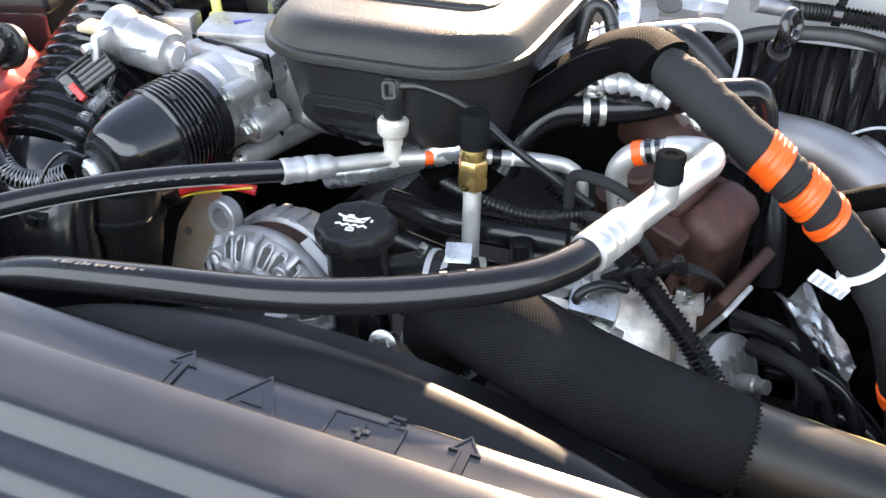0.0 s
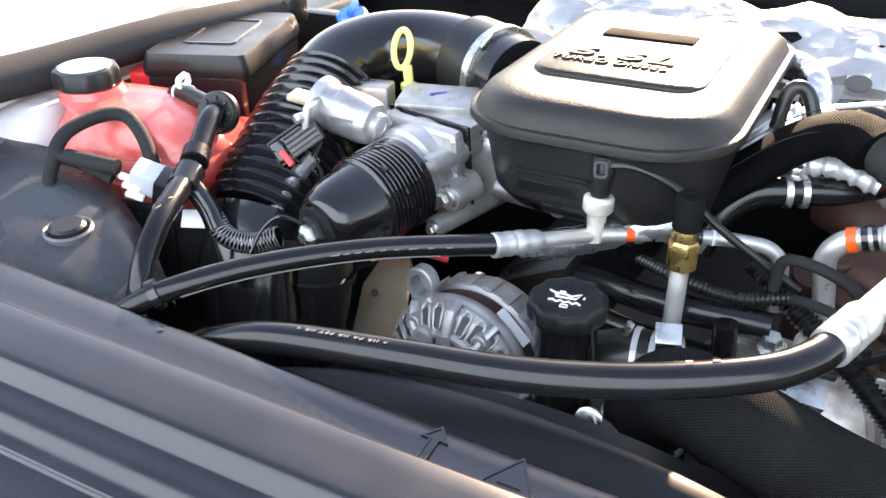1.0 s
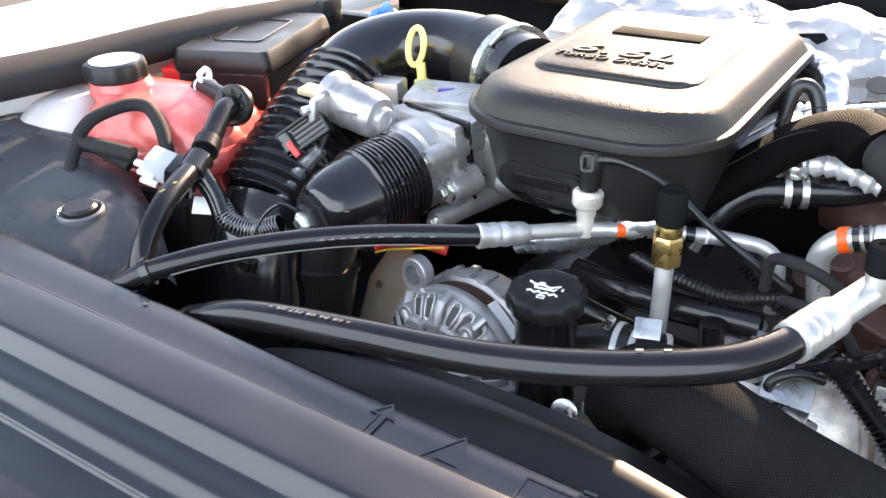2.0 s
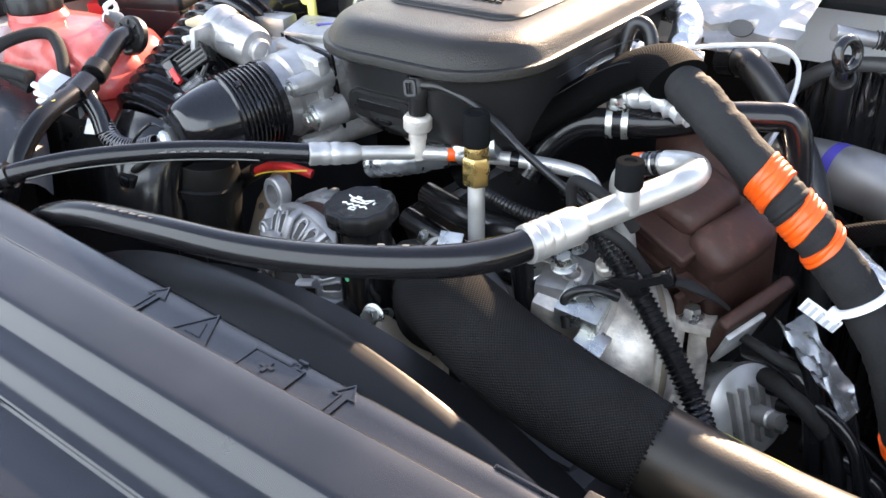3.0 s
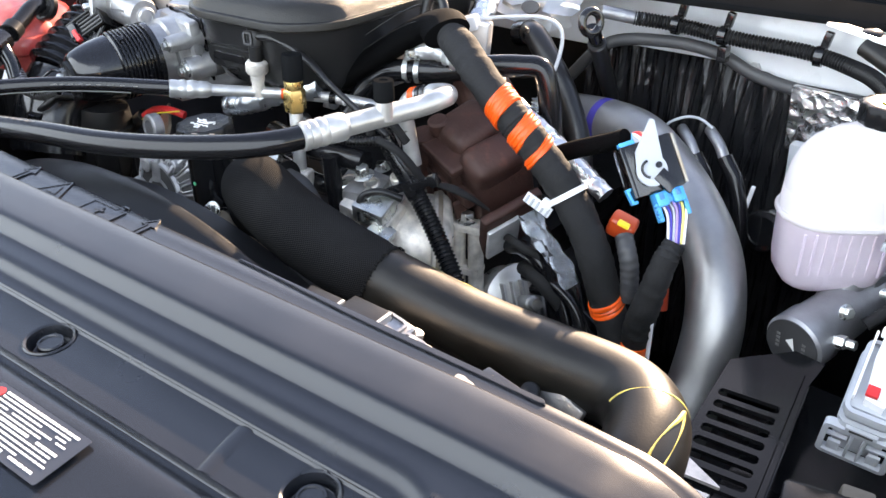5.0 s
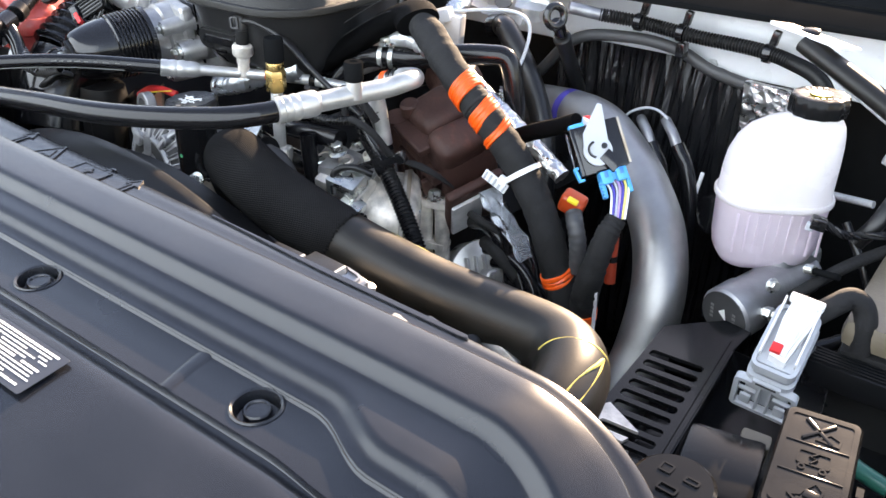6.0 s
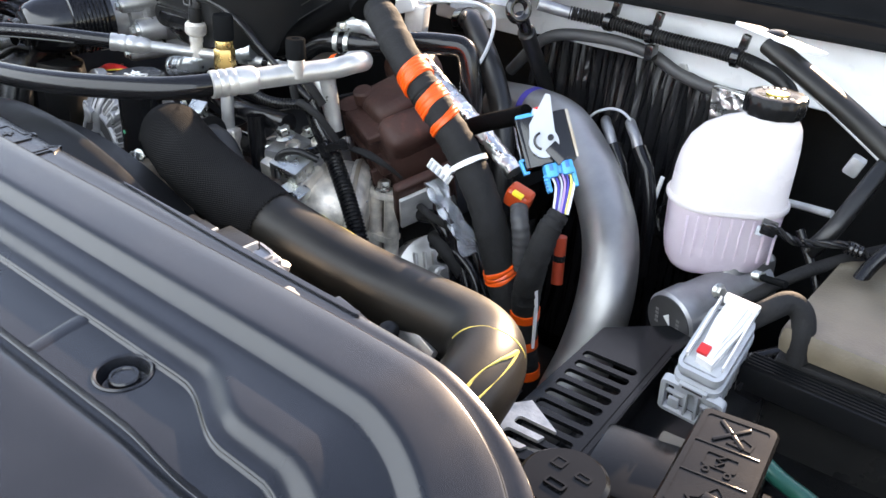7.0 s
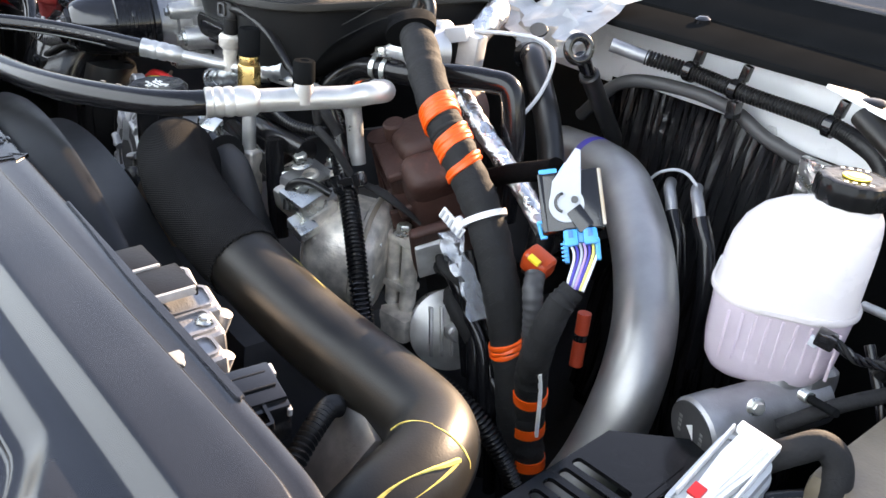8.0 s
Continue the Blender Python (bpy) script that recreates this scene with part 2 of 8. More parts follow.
def smooth_path(pts, n=10, closed=False):
    """Catmull-Rom through the points."""
    p = [Vector(q) for q in pts]
    ext = [2 * p[0] - p[1]] + p + [2 * p[-1] - p[-2]]
    out = []
    for i in range(1, len(ext) - 2):
        a, b, c, d = ext[i - 1 : i + 3]
        for k in range(n):
            t = k / n
            out.append(0.5 * (2 * b + (c - a) * t + (2 * a - 5 * b + 4 * c - d) * t * t + (3 * b - a - 3 * c + d) * t ** 3))
    out.append(p[-1])
    return out


def resample(pts, step):
    """The polyline at equal steps."""
    out, carry = [pts[0].copy()], 0.0
    for a, b in zip(pts, pts[1:]):
        length = (b - a).length
        s = step - carry
        while s <= length:
            out.append(a.lerp(b, s / length))
            s += step
        carry = length - (s - step)
    if (out[-1] - pts[-1]).length > step * 0.3:
        out.append(pts[-1].copy())
    return out


def sweep(bm, path, radius, seg=20, cap=True, flat=1.0, hint=(0, 0, 1), turn=0.0):
    """A tube along path; radius is a number or a function of (index, share). flat squeezes it across."""
    n = len(path)
    rings = []
    prev = None
    uv = bm.loops.layers.uv.verify()
    along, run = [], 0.0
    for i, c in enumerate(path):
        run += (c - path[i - 1]).length if i else 0.0
        along.append(run)
        d = (path[min(i + 1, n - 1)] - path[max(i - 1, 0)]).normalized()
        if prev is None:
            fr = axes_of(d, hint)
            x = fr.col[0].copy()
        else:
            x = (prev - d * prev.dot(d)).normalized()
        prev = x
        y = d.cross(x)
        r = radius(i, i / max(1, n - 1)) if callable(radius) else radius
        ring = []
        for k in range(seg):
            a = 2 * math.pi * k / seg + turn
            ring.append(bm.verts.new(c + x * (r * math.cos(a)) + y * (r * flat * math.sin(a))))
        rings.append(ring)
    girth = 2 * math.pi * (radius(0, 0.5) if callable(radius) else radius) / seg
    for j, (ra, rb) in enumerate(zip(rings, rings[1:])):
        for k in range(seg):
            f = bm.faces.new((ra[k], ra[(k + 1) % seg], rb[(k + 1) % seg], rb[k]))
            for loop, q in zip(f.loops, ((k, j), (k + 1, j), (k + 1, j + 1), (k, j + 1))):
                loop[uv].uv = (q[0] * girth, along[q[1]])
    if cap:
        bm.faces.new(rings[0][::-1])
        bm.faces.new(rings[-1])
    return bm


def tube(pts, radius, seg=20, n=10, **k):
    bm = bmesh.new()
    return sweep(bm, smooth_path(pts, n) if n > 1 else [Vector(p) for p in pts], radius, seg, **k)


def ribbed(pts, r, depth, pitch, seg=18, n=10, duty=0.5):
    """A corrugated tube: rounded ribs at the pitch."""
    path = resample(smooth_path(pts, n), pitch / 6)
    bm = bmesh.new()
    return sweep(bm, path, lambda i, s: r + depth * (0.5 + 0.5 * math.cos(2 * math.pi * i / 6)), seg)


def lathe(bm, profile, at, d, seg=32, scale=(1, 1), hint=(0, 0, 1), lobes=0, lobe=0.0):
    """Turns a profile of (radius, height) round the axis d through the point at."""
    fr = axes_of(d, hint)
    at = Vector(at)
    rings = []
    for r, h in profile:
        ring = []
        for k in range(seg):
            a = 2 * math.pi * k / seg
            rr = r * (1 + lobe * math.cos(lobes * a)) if lobes else r
            ring.append(bm.verts.new(at + fr @ Vector((rr * math.cos(a) * scale[0], rr * math.sin(a) * scale[1], h))))
        rings.append(ring)
    for ra, rb in zip(rings, rings[1:]):
        for k in range(seg):
            bm.faces.new((ra[k], ra[(k + 1) % seg], rb[(k + 1) % seg], rb[k]))
    if profile[0][0] > 1e-5:
        bm.faces.new(rings[0][::-1])
    if profile[-1][0] > 1e-5:
        bm.faces.new(rings[-1])
    bmesh.ops.remove_doubles(bm, verts=[v for g in (rings[0], rings[-1]) for v in g], dist=1e-6)
    return bm


def turned(profile, at, d, **k):
    return lathe(bmesh.new(), profile, at, d, **k)


def block(bm, c, size, rot=None, bevel=0.002, seg=2):
    """A bevelled box; rot is a 3x3 or 4x4 matrix."""
    tmp = bmesh.new()
    bmesh.ops.create_cube(tmp, size=1)
    bmesh.ops.scale(tmp, vec=Vector(size), verts=tmp.verts)
    if bevel:
        bmesh.ops.bevel(tmp, geom=tmp.edges[:], offset=min(bevel, min(size) * 0.45), segments=seg, affect="EDGES", profile=0.6)
    m = Matrix.Translation(Vector(c))
    if rot is not None:
        m = m @ (rot.to_4x4() if len(rot) == 3 else rot)
    tmp.transform(m)
    me = bpy.data.meshes.new("tmp")
    tmp.to_mesh(me)
    tmp.free()
    bm.from_mesh(me)
    bpy.data.meshes.remove(me)
    return bm


def box(c, size, rot=None, bevel=0.002, seg=2):
    return block(bmesh.new(), c, size, rot, bevel, seg)


def R(rx=0, ry=0, rz=0):
    return Euler((radians(rx), radians(ry), radians(rz))).to_matrix()


def prism(bm, outline, thick, m, bevel=0.0):
    """A flat outline of (x, y) given a thickness along z, at the pose m (top face at z = 0)."""
    tmp = bmesh.new()
    top = [tmp.verts.new((x, y, 0)) for x, y in outline]
    bot = [tmp.verts.new((x, y, -thick)) for x, y in outline]
    tmp.faces.new(top)
    tmp.faces.new(bot[::-1])
    n = len(top)
    for i in range(n):
        tmp.faces.new((top[i], bot[i], bot[(i + 1) % n], top[(i + 1) % n]))
    bmesh.ops.recalc_face_normals(tmp, faces=tmp.faces)
    if bevel:
        es = [e for e in tmp.edges if all(v in set(top) for v in e.verts)]
        bmesh.ops.bevel(tmp, geom=es, offset=bevel, segments=2, affect="EDGES")
    tmp.transform(m)
    me = bpy.data.meshes.new("tmp")
    tmp.to_mesh(me)
    tmp.free()
    bm.from_mesh(me)
    bpy.data.meshes.remove(me)
    return bm


def bolt(bm, at, d, r=0.008, h=0.007, washer=True, stem=0.0):
    """A flanged hex bolt head on the surface point at, pointing along d."""
    if stem:
        lathe(bm, [(r * 0.62, -stem), (r * 0.62, 0)], at, d, seg=12)
    if washer:
        lathe(bm, [(r * 1.45, 0), (r * 1.45, 0.0012), (r * 1.15, 0.003)], at, d, seg=20)
    lathe(bm, [(r, 0.0), (r, h * 0.85), (r * 0.85, h), (0.0, h)], at, d, seg=6)
    return bm


def bolt_bm(at, d, r=0.008, h=0.007, stem=0.0):
    return bolt(bmesh.new(), at, d, r, h, True, stem)


def rounded(w, h, r, n=8):
    """A rounded rectangle's outline round the origin."""
    out = []
    for cx, cy, a0 in ((w / 2 - r, h / 2 - r, 0), (-w / 2 + r, h / 2 - r, 90), (-w / 2 + r, -h / 2 + r, 180), (w / 2 - r, -h / 2 + r, 270)):
        for k in range(n + 1):
            a = radians(a0 + 90 * k / n)
            out.append((cx + r * math.cos(a), cy + r * math.sin(a)))
    return out


def words(text, size, m, depth=0.0006, spacing=1.0, shear=0.0, stretch=1.0):
    """Raised letters in the built-in font, as a bmesh."""
    cu = bpy.data.curves.new("letters", "FONT")
    cu.body, cu.size, cu.extrude, cu.space_character, cu.shear = text, size, depth, spacing, shear
    cu.resolution_u = 3
    ob = bpy.data.objects.new("letters", cu)
    scene.collection.objects.link(ob)
    me = bpy.data.meshes.new_from_object(ob.evaluated_get(bpy.context.evaluated_depsgraph_get()))
    bm = bmesh.new()
    bm.from_mesh(me)
    bpy.data.objects.remove(ob)
    bpy.data.curves.remove(cu)
    bpy.data.meshes.remove(me)
    bm.transform(m @ Matrix.Diagonal((stretch, 1, 1, 1)))
    return bm


def place(at, xdir, ydir):
    """A pose with its x and y along the given ways."""
    x = Vector(xdir).normalized()
    z = x.cross(Vector(ydir)).normalized()
    y = z.cross(x)
    return Matrix.Translation(Vector(at)) @ Matrix((x, y, z)).transposed().to_4x4()

# ---- the setting ----
bm = bmesh.new()
bmesh.ops.create_grid(bm, x_segments=8, y_segments=8, size=600)
solid("ground", bm, M_GROUND, (0, 0, 0), "grey asphalt ground under the truck", "ground", "structure", smooth=0)


def panel(name, c, size, mat, label, bevel=0.01, rot=None):
    return solid(name, box(c, size, rot, bevel), mat, c, label, "wall", "structure")


panel("wall_left", (-1.03, 0.85, 0.75), (0.06, 1.75, 0.9), M_BAY, "dark inner wing wall of the engine bay")
panel("wall_right", (1.06, 0.85, 0.75), (0.06, 1.75, 0.9), M_COWL, "dark inner wing wall of the engine bay")
panel("wall_front", (0, 0.02, 0.75), (2.0, 0.06, 0.72), M_BAY, "dark radiator support behind the grille")
panel("wall_rear", (0, 1.72, 0.82), (2.06, 0.05, 0.86), M_COWL, "dark steel firewall behind the engine")
panel("floor", (0, 0.85, 0.42), (2.06, 1.75, 0.05), M_BAY, "dark splash tray under the engine")

# added out of view: brightens front faces, gives the cover its pale bands
panel("wall_reflector", (0, -5.2, 4.75), (26, 0.3, 9.5), M_REFLECTOR, "unseen pale blue wall added to reflect light into the engine bay", 0.02)

# engine block and radiator below the visible parts
t = thing("engine_block", (-0.1, 1.1, 0.45), "dark cast engine block deep in the bay", "engine")
bm = box((-0.12, 1.22, 0.73), (0.46, 0.66, 0.42), None, 0.03)
block(bm, (-0.12, 1.0, 0.7), (0.5, 0.3, 0.45), None, 0.03)
part("block", bm, M_BAY, t)
bm = bmesh.new()
for sx in (-1, 1):
    block(bm, (-0.12 + sx * 0.19, 1.36, 0.93), (0.15, 0.4, 0.16), R(0, sx * 28, 0), 0.025)
part("rocker_cover", bm, M_PLASTIC_DULL, t)
bm = bmesh.new()
lathe(bm, [(0.0, -0.02), (0.07, -0.02), (0.085, -0.015), (0.085, 0.015), (0.07, 0.02), (0.03, 0.024), (0, 0.024)], (-0.06, 0.8, 0.78), (0, -1, 0))
part("crank_pulley", bm, M_CAST_DARK, t)
t = thing("radiator", (0, 0.5, 0.45), "dark radiator core below the cover", "radiator")
bm = box((0, 0.5, 0.78), (1.4, 0.07, 0.6), None, 0.01)
part("core", bm, M_BAY, t)


# ---- radiator cover ----
EDGE, RX, RC = 0.636, 0.632, 0.24
PROFILE = [(0.0, -0.036), (0.0006, -0.010), (0.002, -0.0045), (0.005, -0.003), (0.02, -0.0034), (0.034, -0.0038), (0.0372, -0.0034), (0.0388, -0.0012), (0.0398, 0.0022), (0.0412, 0.0042), (0.0435, 0.005), (0.06, 0.0054), (0.08, 0.0056), (0.092, 0.0056), (0.0962, 0.0052), (0.0992, 0.0036), (0.1025, 0.0006), (0.107, -0.0038), (0.1115, -0.0079), (0.1138, -0.0094), (0.117, -0.0101), (0.123, -0.0105),
           (0.1285, -0.0108), (0.13085, -0.0111), (0.1332, -0.01196), (0.13555, -0.01329), (0.1379, -0.01498), (0.14025, -0.01685), (0.1426, -0.01872), (0.14495, -0.02041), (0.1473, -0.02174), (0.14965, -0.0226), (0.152, -0.0229), (0.1537, -0.023), (0.1556, -0.0234), (0.1564, -0.0252), (0.157, -0.0278), (0.1595, -0.029), (0.18, -0.0298), (0.2085, -0.0316), (0.2092, -0.039), (0.2108, -0.04), (0.217, -0.04), (0.221, -0.038), (0.226, -0.037), (RC, -0.0375)]


def cover_z(x):
    """Height of the cover's strip: it sinks towards the driver side."""
    s = max(0.0, x - 0.5)
    return 1.2 - 0.033 * x - 0.16 * s * s


def skew(x, d):
    """The cover runs askew, and its rear strip narrows towards the driver side."""
    return x * (0.052 + 0.029 * min(1.0, d / 0.04))


def cover_point(s, d):
    """A point of the cover: s runs along the rear edge from the passenger side, round the corner and forwards."""
    straight, arc = RX + 1.0, math.pi / 2 * RC
    if s <= straight:
        p = Vector((s - 1.0, EDGE - d, 0))
    elif s <= straight + arc:
        a = (s - straight) / RC
        p = Vector((RX + (RC - d) * math.sin(a), EDGE - RC + (RC - d) * math.cos(a), 0))
    else:
        p = Vector((RX + RC - d, EDGE - RC - (s - straight - arc), 0))
    p.y += skew(min(p.x, RX + 0.1), d)
    return p


def on_cover(x, d, h=0.0):
    """A place on the straight part of the cover, h above its strip."""
    p = cover_point(x + 1.0, d)
    p.z = cover_z(x) + h
    return p


def eased(v):
    v = min(1.0, max(0.0, v))
    return v * v * (3 - 2 * v)


def cover_mesh():
    bm = bmesh.new()
    straight, arc = RX + 1.0, math.pi / 2 * RC
    ss = list(np.linspace(0, straight, 150)) + list(np.linspace(straight, straight + arc, 34))[1:] + list(np.linspace(straight + arc, straight + arc + 0.4, 12))[1:]
    grid = []
    for s in ss:
        row = []
        wave = 0.03 * eased((s - 1.505) / 0.085) * (1 - eased((s - 1.85) / 0.15))
        fall = 0.115 * max(0.0, (s - straight) / arc) ** 1.4 if s > straight else 0.0
        for d, h in PROFILE:
            dd = d + wave * (eased((d - 0.1165) / 0.012) if d < 0.157 else 1 - eased((d - 0.157) / 0.075))
            p = cover_point(s, dd)
            p.z = cover_z(p.x) + h - fall * (1 - 0.55 * d / RC)
            row.append(bm.verts.new(p))
        grid.append(row)
    for a, b in zip(grid, grid[1:]):
        for k in range(len(PROFILE) - 1):
            bm.faces.new((a[k], a[k + 1], b[k + 1], b[k]))
    # the large front panel, sinking to the grille
    n = 150
    rows = [[g[-1] for g in grid[:n]]]
    for k in range(1, 26):
        f = k / 25 * (EDGE - RC + 0.02)
        rows.append([bm.verts.new((g[-1].co.x, g[-1].co.y - f, g[-1].co.z - 0.10 * f - 0.35 * f * f)) for g in grid[:n]])
    for a, b in zip(rows, rows[1:]):
        for k in range(n - 1):
            bm.faces.new((a[k], a[k + 1], b[k + 1], b[k]))
    bmesh.ops.remove_doubles(bm, verts=bm.verts, dist=1e-5)
    bmesh.ops.recalc_face_normals(bm, faces=bm.faces)
    if sum(f.normal.z for f in bm.faces) < 0:
        bmesh.ops.reverse_faces(bm, faces=bm.faces)
    bmesh.ops.solidify(bm, geom=bm.faces[:], thickness=0.003)
    return bm


cover = thing("radiator_cover", (0, 0.45, 1.1), "satin black moulded plastic radiator cover along the front", "engine cover")
PINS = (-0.165, 0.145, 0.462)


def pin_seat(px):
    return on_cover(px, 0.178, -0.0298)


def carved(bm, cutter):
    """The mesh bm with the closed shape cutter taken away."""
    made = []
    for data in (bm, cutter):
        bmesh.ops.recalc_face_normals(data, faces=data.faces)
        me = bpy.data.meshes.new("blank")
        data.to_mesh(me)
        data.free()
        ob = bpy.data.objects.new("blank", me)
        scene.collection.objects.link(ob)
        made.append(ob)
    cut = made[0].modifiers.new("holes", "BOOLEAN")
    cut.operation, cut.object, cut.solver = "DIFFERENCE", made[1], "EXACT"
    me = bpy.data.meshes.new_from_object(made[0].evaluated_get(bpy.context.evaluated_depsgraph_get()))
    out = bmesh.new()
    out.from_mesh(me)
    bpy.data.meshes.remove(me)
    for ob in made:
        me = ob.data
        bpy.data.objects.remove(ob)
        bpy.data.meshes.remove(me)
    return out


pin_holes = bmesh.new()
for px in PINS:
    lathe(pin_holes, [(0.0212, -0.03), (0.0212, 0.03)], pin_seat(px), (0, -0.15, 1), seg=40)
part("panel", carved(cover_mesh(), pin_holes), M_COVER, cover, smooth=60)


def outline_strip(bm, pts, w, h, m):
    """A raised line of width w and height h along the closed outline pts, at the pose m."""
    n = len(pts)
    ins = []
    for i in range(n):
        a, b, c = Vector(pts[i - 1]), Vector(pts[i]), Vector(pts[(i + 1) % n])
        d1, d2 = (b - a).normalized(), (c - b).normalized()
        n1, n2 = Vector((-d1.y, d1.x)), Vector((-d2.y, d2.x))
        k = (n1 + n2)
        k = k / max(0.35, k.dot(n1)) if k.length > 1e-6 else n1
        ins.append(b + k * w)
    lo = [bm.verts.new(m @ Vector((*p, -0.002))) for p in pts]
    ot = [bm.verts.new(m @ Vector((p[0], p[1], h))) for p in pts]
    it = [bm.verts.new(m @ Vector((p.x, p.y, h))) for p in ins]
    il = [bm.verts.new(m @ Vector((p.x, p.y, -0.002))) for p in ins]
    for i in range(n):
        j = (i + 1) % n
        for a, b in ((lo, ot), (ot, it), (it, il)):
            bm.faces.new((a[i], a[j], b[j], b[i]))
    return bm


ARROW = [(-0.0042, -0.02), (0.0042, -0.02), (0.0042, 0.004), (0.0115, 0.004), (0.0, 0.02), (-0.0115, 0.004), (-0.0042, 0.004)]
TURN = 4.5


def strip_pose(x, d=0.0195):
    """A pose on the rear strip, its y towards the rear edge."""
    p = on_cover(x, d, -0.0034)
    return pose(p.x, p.y, p.z, 1.0, 1.9, TURN)


def sign(outline, m, wall=0.0016, tall=0.0017):
    """A raised sign: a low plateau with a higher rim."""
    bm = prism(bmesh.new(), outline, 0.003, m @ pose(0, 0, tall * 0.45))
    return outline_strip(bm, outline, wall, tall, m)


for ax in (-0.148, 0.073):
    part("raised_arrow", sign(ARROW, strip_pose(ax)), M_COVER, cover, smooth=0)
bm = sign([(-0.022, -0.018), (0.022, -0.018), (0.0, 0.0185)], strip_pose(-0.08))
prism(bm, [(-0.009, -0.0125), (0.009, -0.0125), (0.0, 0.004)], 0.003, strip_pose(-0.08) @ pose(0, 0, 0.0018))
part("raised_triangle", bm, M_COVER, cover, smooth=0)
SM = strip_pose(0.004, 0.022)
bm = sign([(-0.027, -0.016), (0.027, -0.016), (0.027, 0.01), (0.02, 0.01), (0.02, 0.014), (0.011, 0.014), (0.011, 0.01), (-0.027, 0.01)], SM)
for w_, h_, x_, y_ in ((0.013, 0.0034, -0.002, -0.003), (0.0034, 0.013, -0.002, -0.003), (0.01, 0.003, 0.018, 0.0175)):
    block(bm, SM @ Vector((x_, y_, 0.001)), (w_, h_, 0.0024), SM.to_3x3(), 0.0005)
part("raised_battery_sign", bm, M_COVER, cover, smooth=0)

for px in PINS:
    c = pin_seat(px)
    cup = part("pin_cup", turned([(0.0, -0.016), (0.021, -0.016), (0.0222, -0.002), (0.0236, 0.0006), (0.0222, 0.0018), (0.0202, 0.0006), (0.0192, -0.004), (0.018, -0.0118), (0.016, -0.013), (0.0, -0.013)], c, (0.03, -0.06, 1), seg=48), M_COVER, cover)
    part("push_pin", turned([(0.0, -0.0135), (0.0126, -0.0135), (0.0124, -0.0035), (0.0112, -0.002), (0.0095, -0.002), (0.0088, -0.0034), (0.0, -0.0034)], c, (0.03, -0.06, 1), seg=36), M_COVER, cup)

lab = place((0.232, 0.394, cover_z(0.235) - 0.039), (1, 0.081, -0.033), (-0.08, 1, 0.1))
label_ob = part("warning_label", prism(bmesh.new(), rounded(0.125, 0.052, 0.003, 3), 0.0008, lab @ pose(0, 0, 0.0042)), M_LABEL, cover, "dark blue printed warning label", smooth=0)
bm = bmesh.new()
rr = random.Random(4)
for i in range(11):
    x = -0.045
    while x < 0.05:
        w = rr.uniform(0.0022, 0.009)
        if rr.random() < 0.94 and x + w < 0.056 - (0.03 if i % 5 == 4 else 0.0):
            block(bm, lab @ Vector((x + w / 2, 0.021 - i * 0.0041, 0.0045)), (w, 0.0015 if i % 5 else 0.0022, 0.0006), lab.to_3x3(), 0)
        x += w + 0.0012
part("label_print", bm, M_TEXT, label_ob, "white small print as bars", smooth=0)
part("warning_sign", turned([(0.006, 0), (0.006, 0.0006), (0, 0.0006)], lab @ Vector((-0.053, 0.017, 0.0042)), (0, 0, 1), seg=20), M_RED, label_ob, "red round sign")

part("paint_chip", turned([(0.0085, 0.0), (0.0078, 0.0006), (0.0, 0.0008)], on_cover(0.484, 0.03, -0.0034), (0, -0.02, 1), seg=11, scale=(1.25, 0.6), lobes=3, lobe=0.25), material("dull_chip", (0.3, 0.3, 0.29), 0.8), cover, "small pale paint chip", smooth=0)
part("divider_ridge", sweep(bmesh.new(), [on_cover(0.373, 0.158, -0.0288), on_cover(0.378, 0.18, -0.0305), on_cover(0.385, 0.208, -0.0325)], 0.0085, 14, flat=0.25, hint=(0, 0, 1)), M_COVER, cover)
lip = bmesh.new()
outer = [on_cover(x, 0.0, 0.0) for x in np.linspace(0.2, 0.548, 12)] + [on_cover(0.552, 0.008, 0.0)]
inner = [on_cover(x, 0.004 + 0.008 * eased((x - 0.2) / 0.2), 0.0) for x in np.linspace(0.548, 0.2, 12)]
prism(lip, [(p.x, p.y) for p in outer + inner], 0.004, Matrix.Translation((0, 0, 1.1985)) @ Matrix(((1, 0, 0, 0), (0, 1, 0, 0), (-0.033, 0, 1, 0), (0, 0, 0, 1))), 0.001)
part("rear_lip", lip, M_COVER, cover)

# fan shroud behind the cover
bm = bmesh.new()
SHX, SHZ = -0.09, 0.734
prof = [(0.40, 0.63), (0.425, 0.645), (0.436, 0.665), (0.444, 0.685), (0.447, 0.695), (0.444, 0.702), (0.435, 0.704), (0.41, 0.704), (0.405, 0.71), (0.405, 0.76), (0.40, 0.762)]
rows = []
for k in range(97):
    a = radians(-78 + 156 * k / 96)
    rows.append([bm.verts.new((SHX + r * math.sin(a) * 1.35, y, SHZ + r * math.cos(a))) for r, y in prof])
for a, b in zip(rows, rows[1:]):
    for k in range(len(prof) - 1):
        bm.faces.new((a[k], a[k + 1], b[k + 1], b[k]))
bmesh.ops.solidify(bm, geom=bm.faces[:], thickness=0.003)
shroud = thing("fan_shroud", (SHX, 0.7, 0.45), "smooth glossy black plastic fan shroud behind the radiator cover", "fan shroud")
part("shroud_hood", bm, material("glossy_shroud_plastic", (0.011, 0.011, 0.012), 0.42, grain=0.04, spec=0.7, rough_var=0.06), shroud, smooth=50)
bm = bmesh.new()
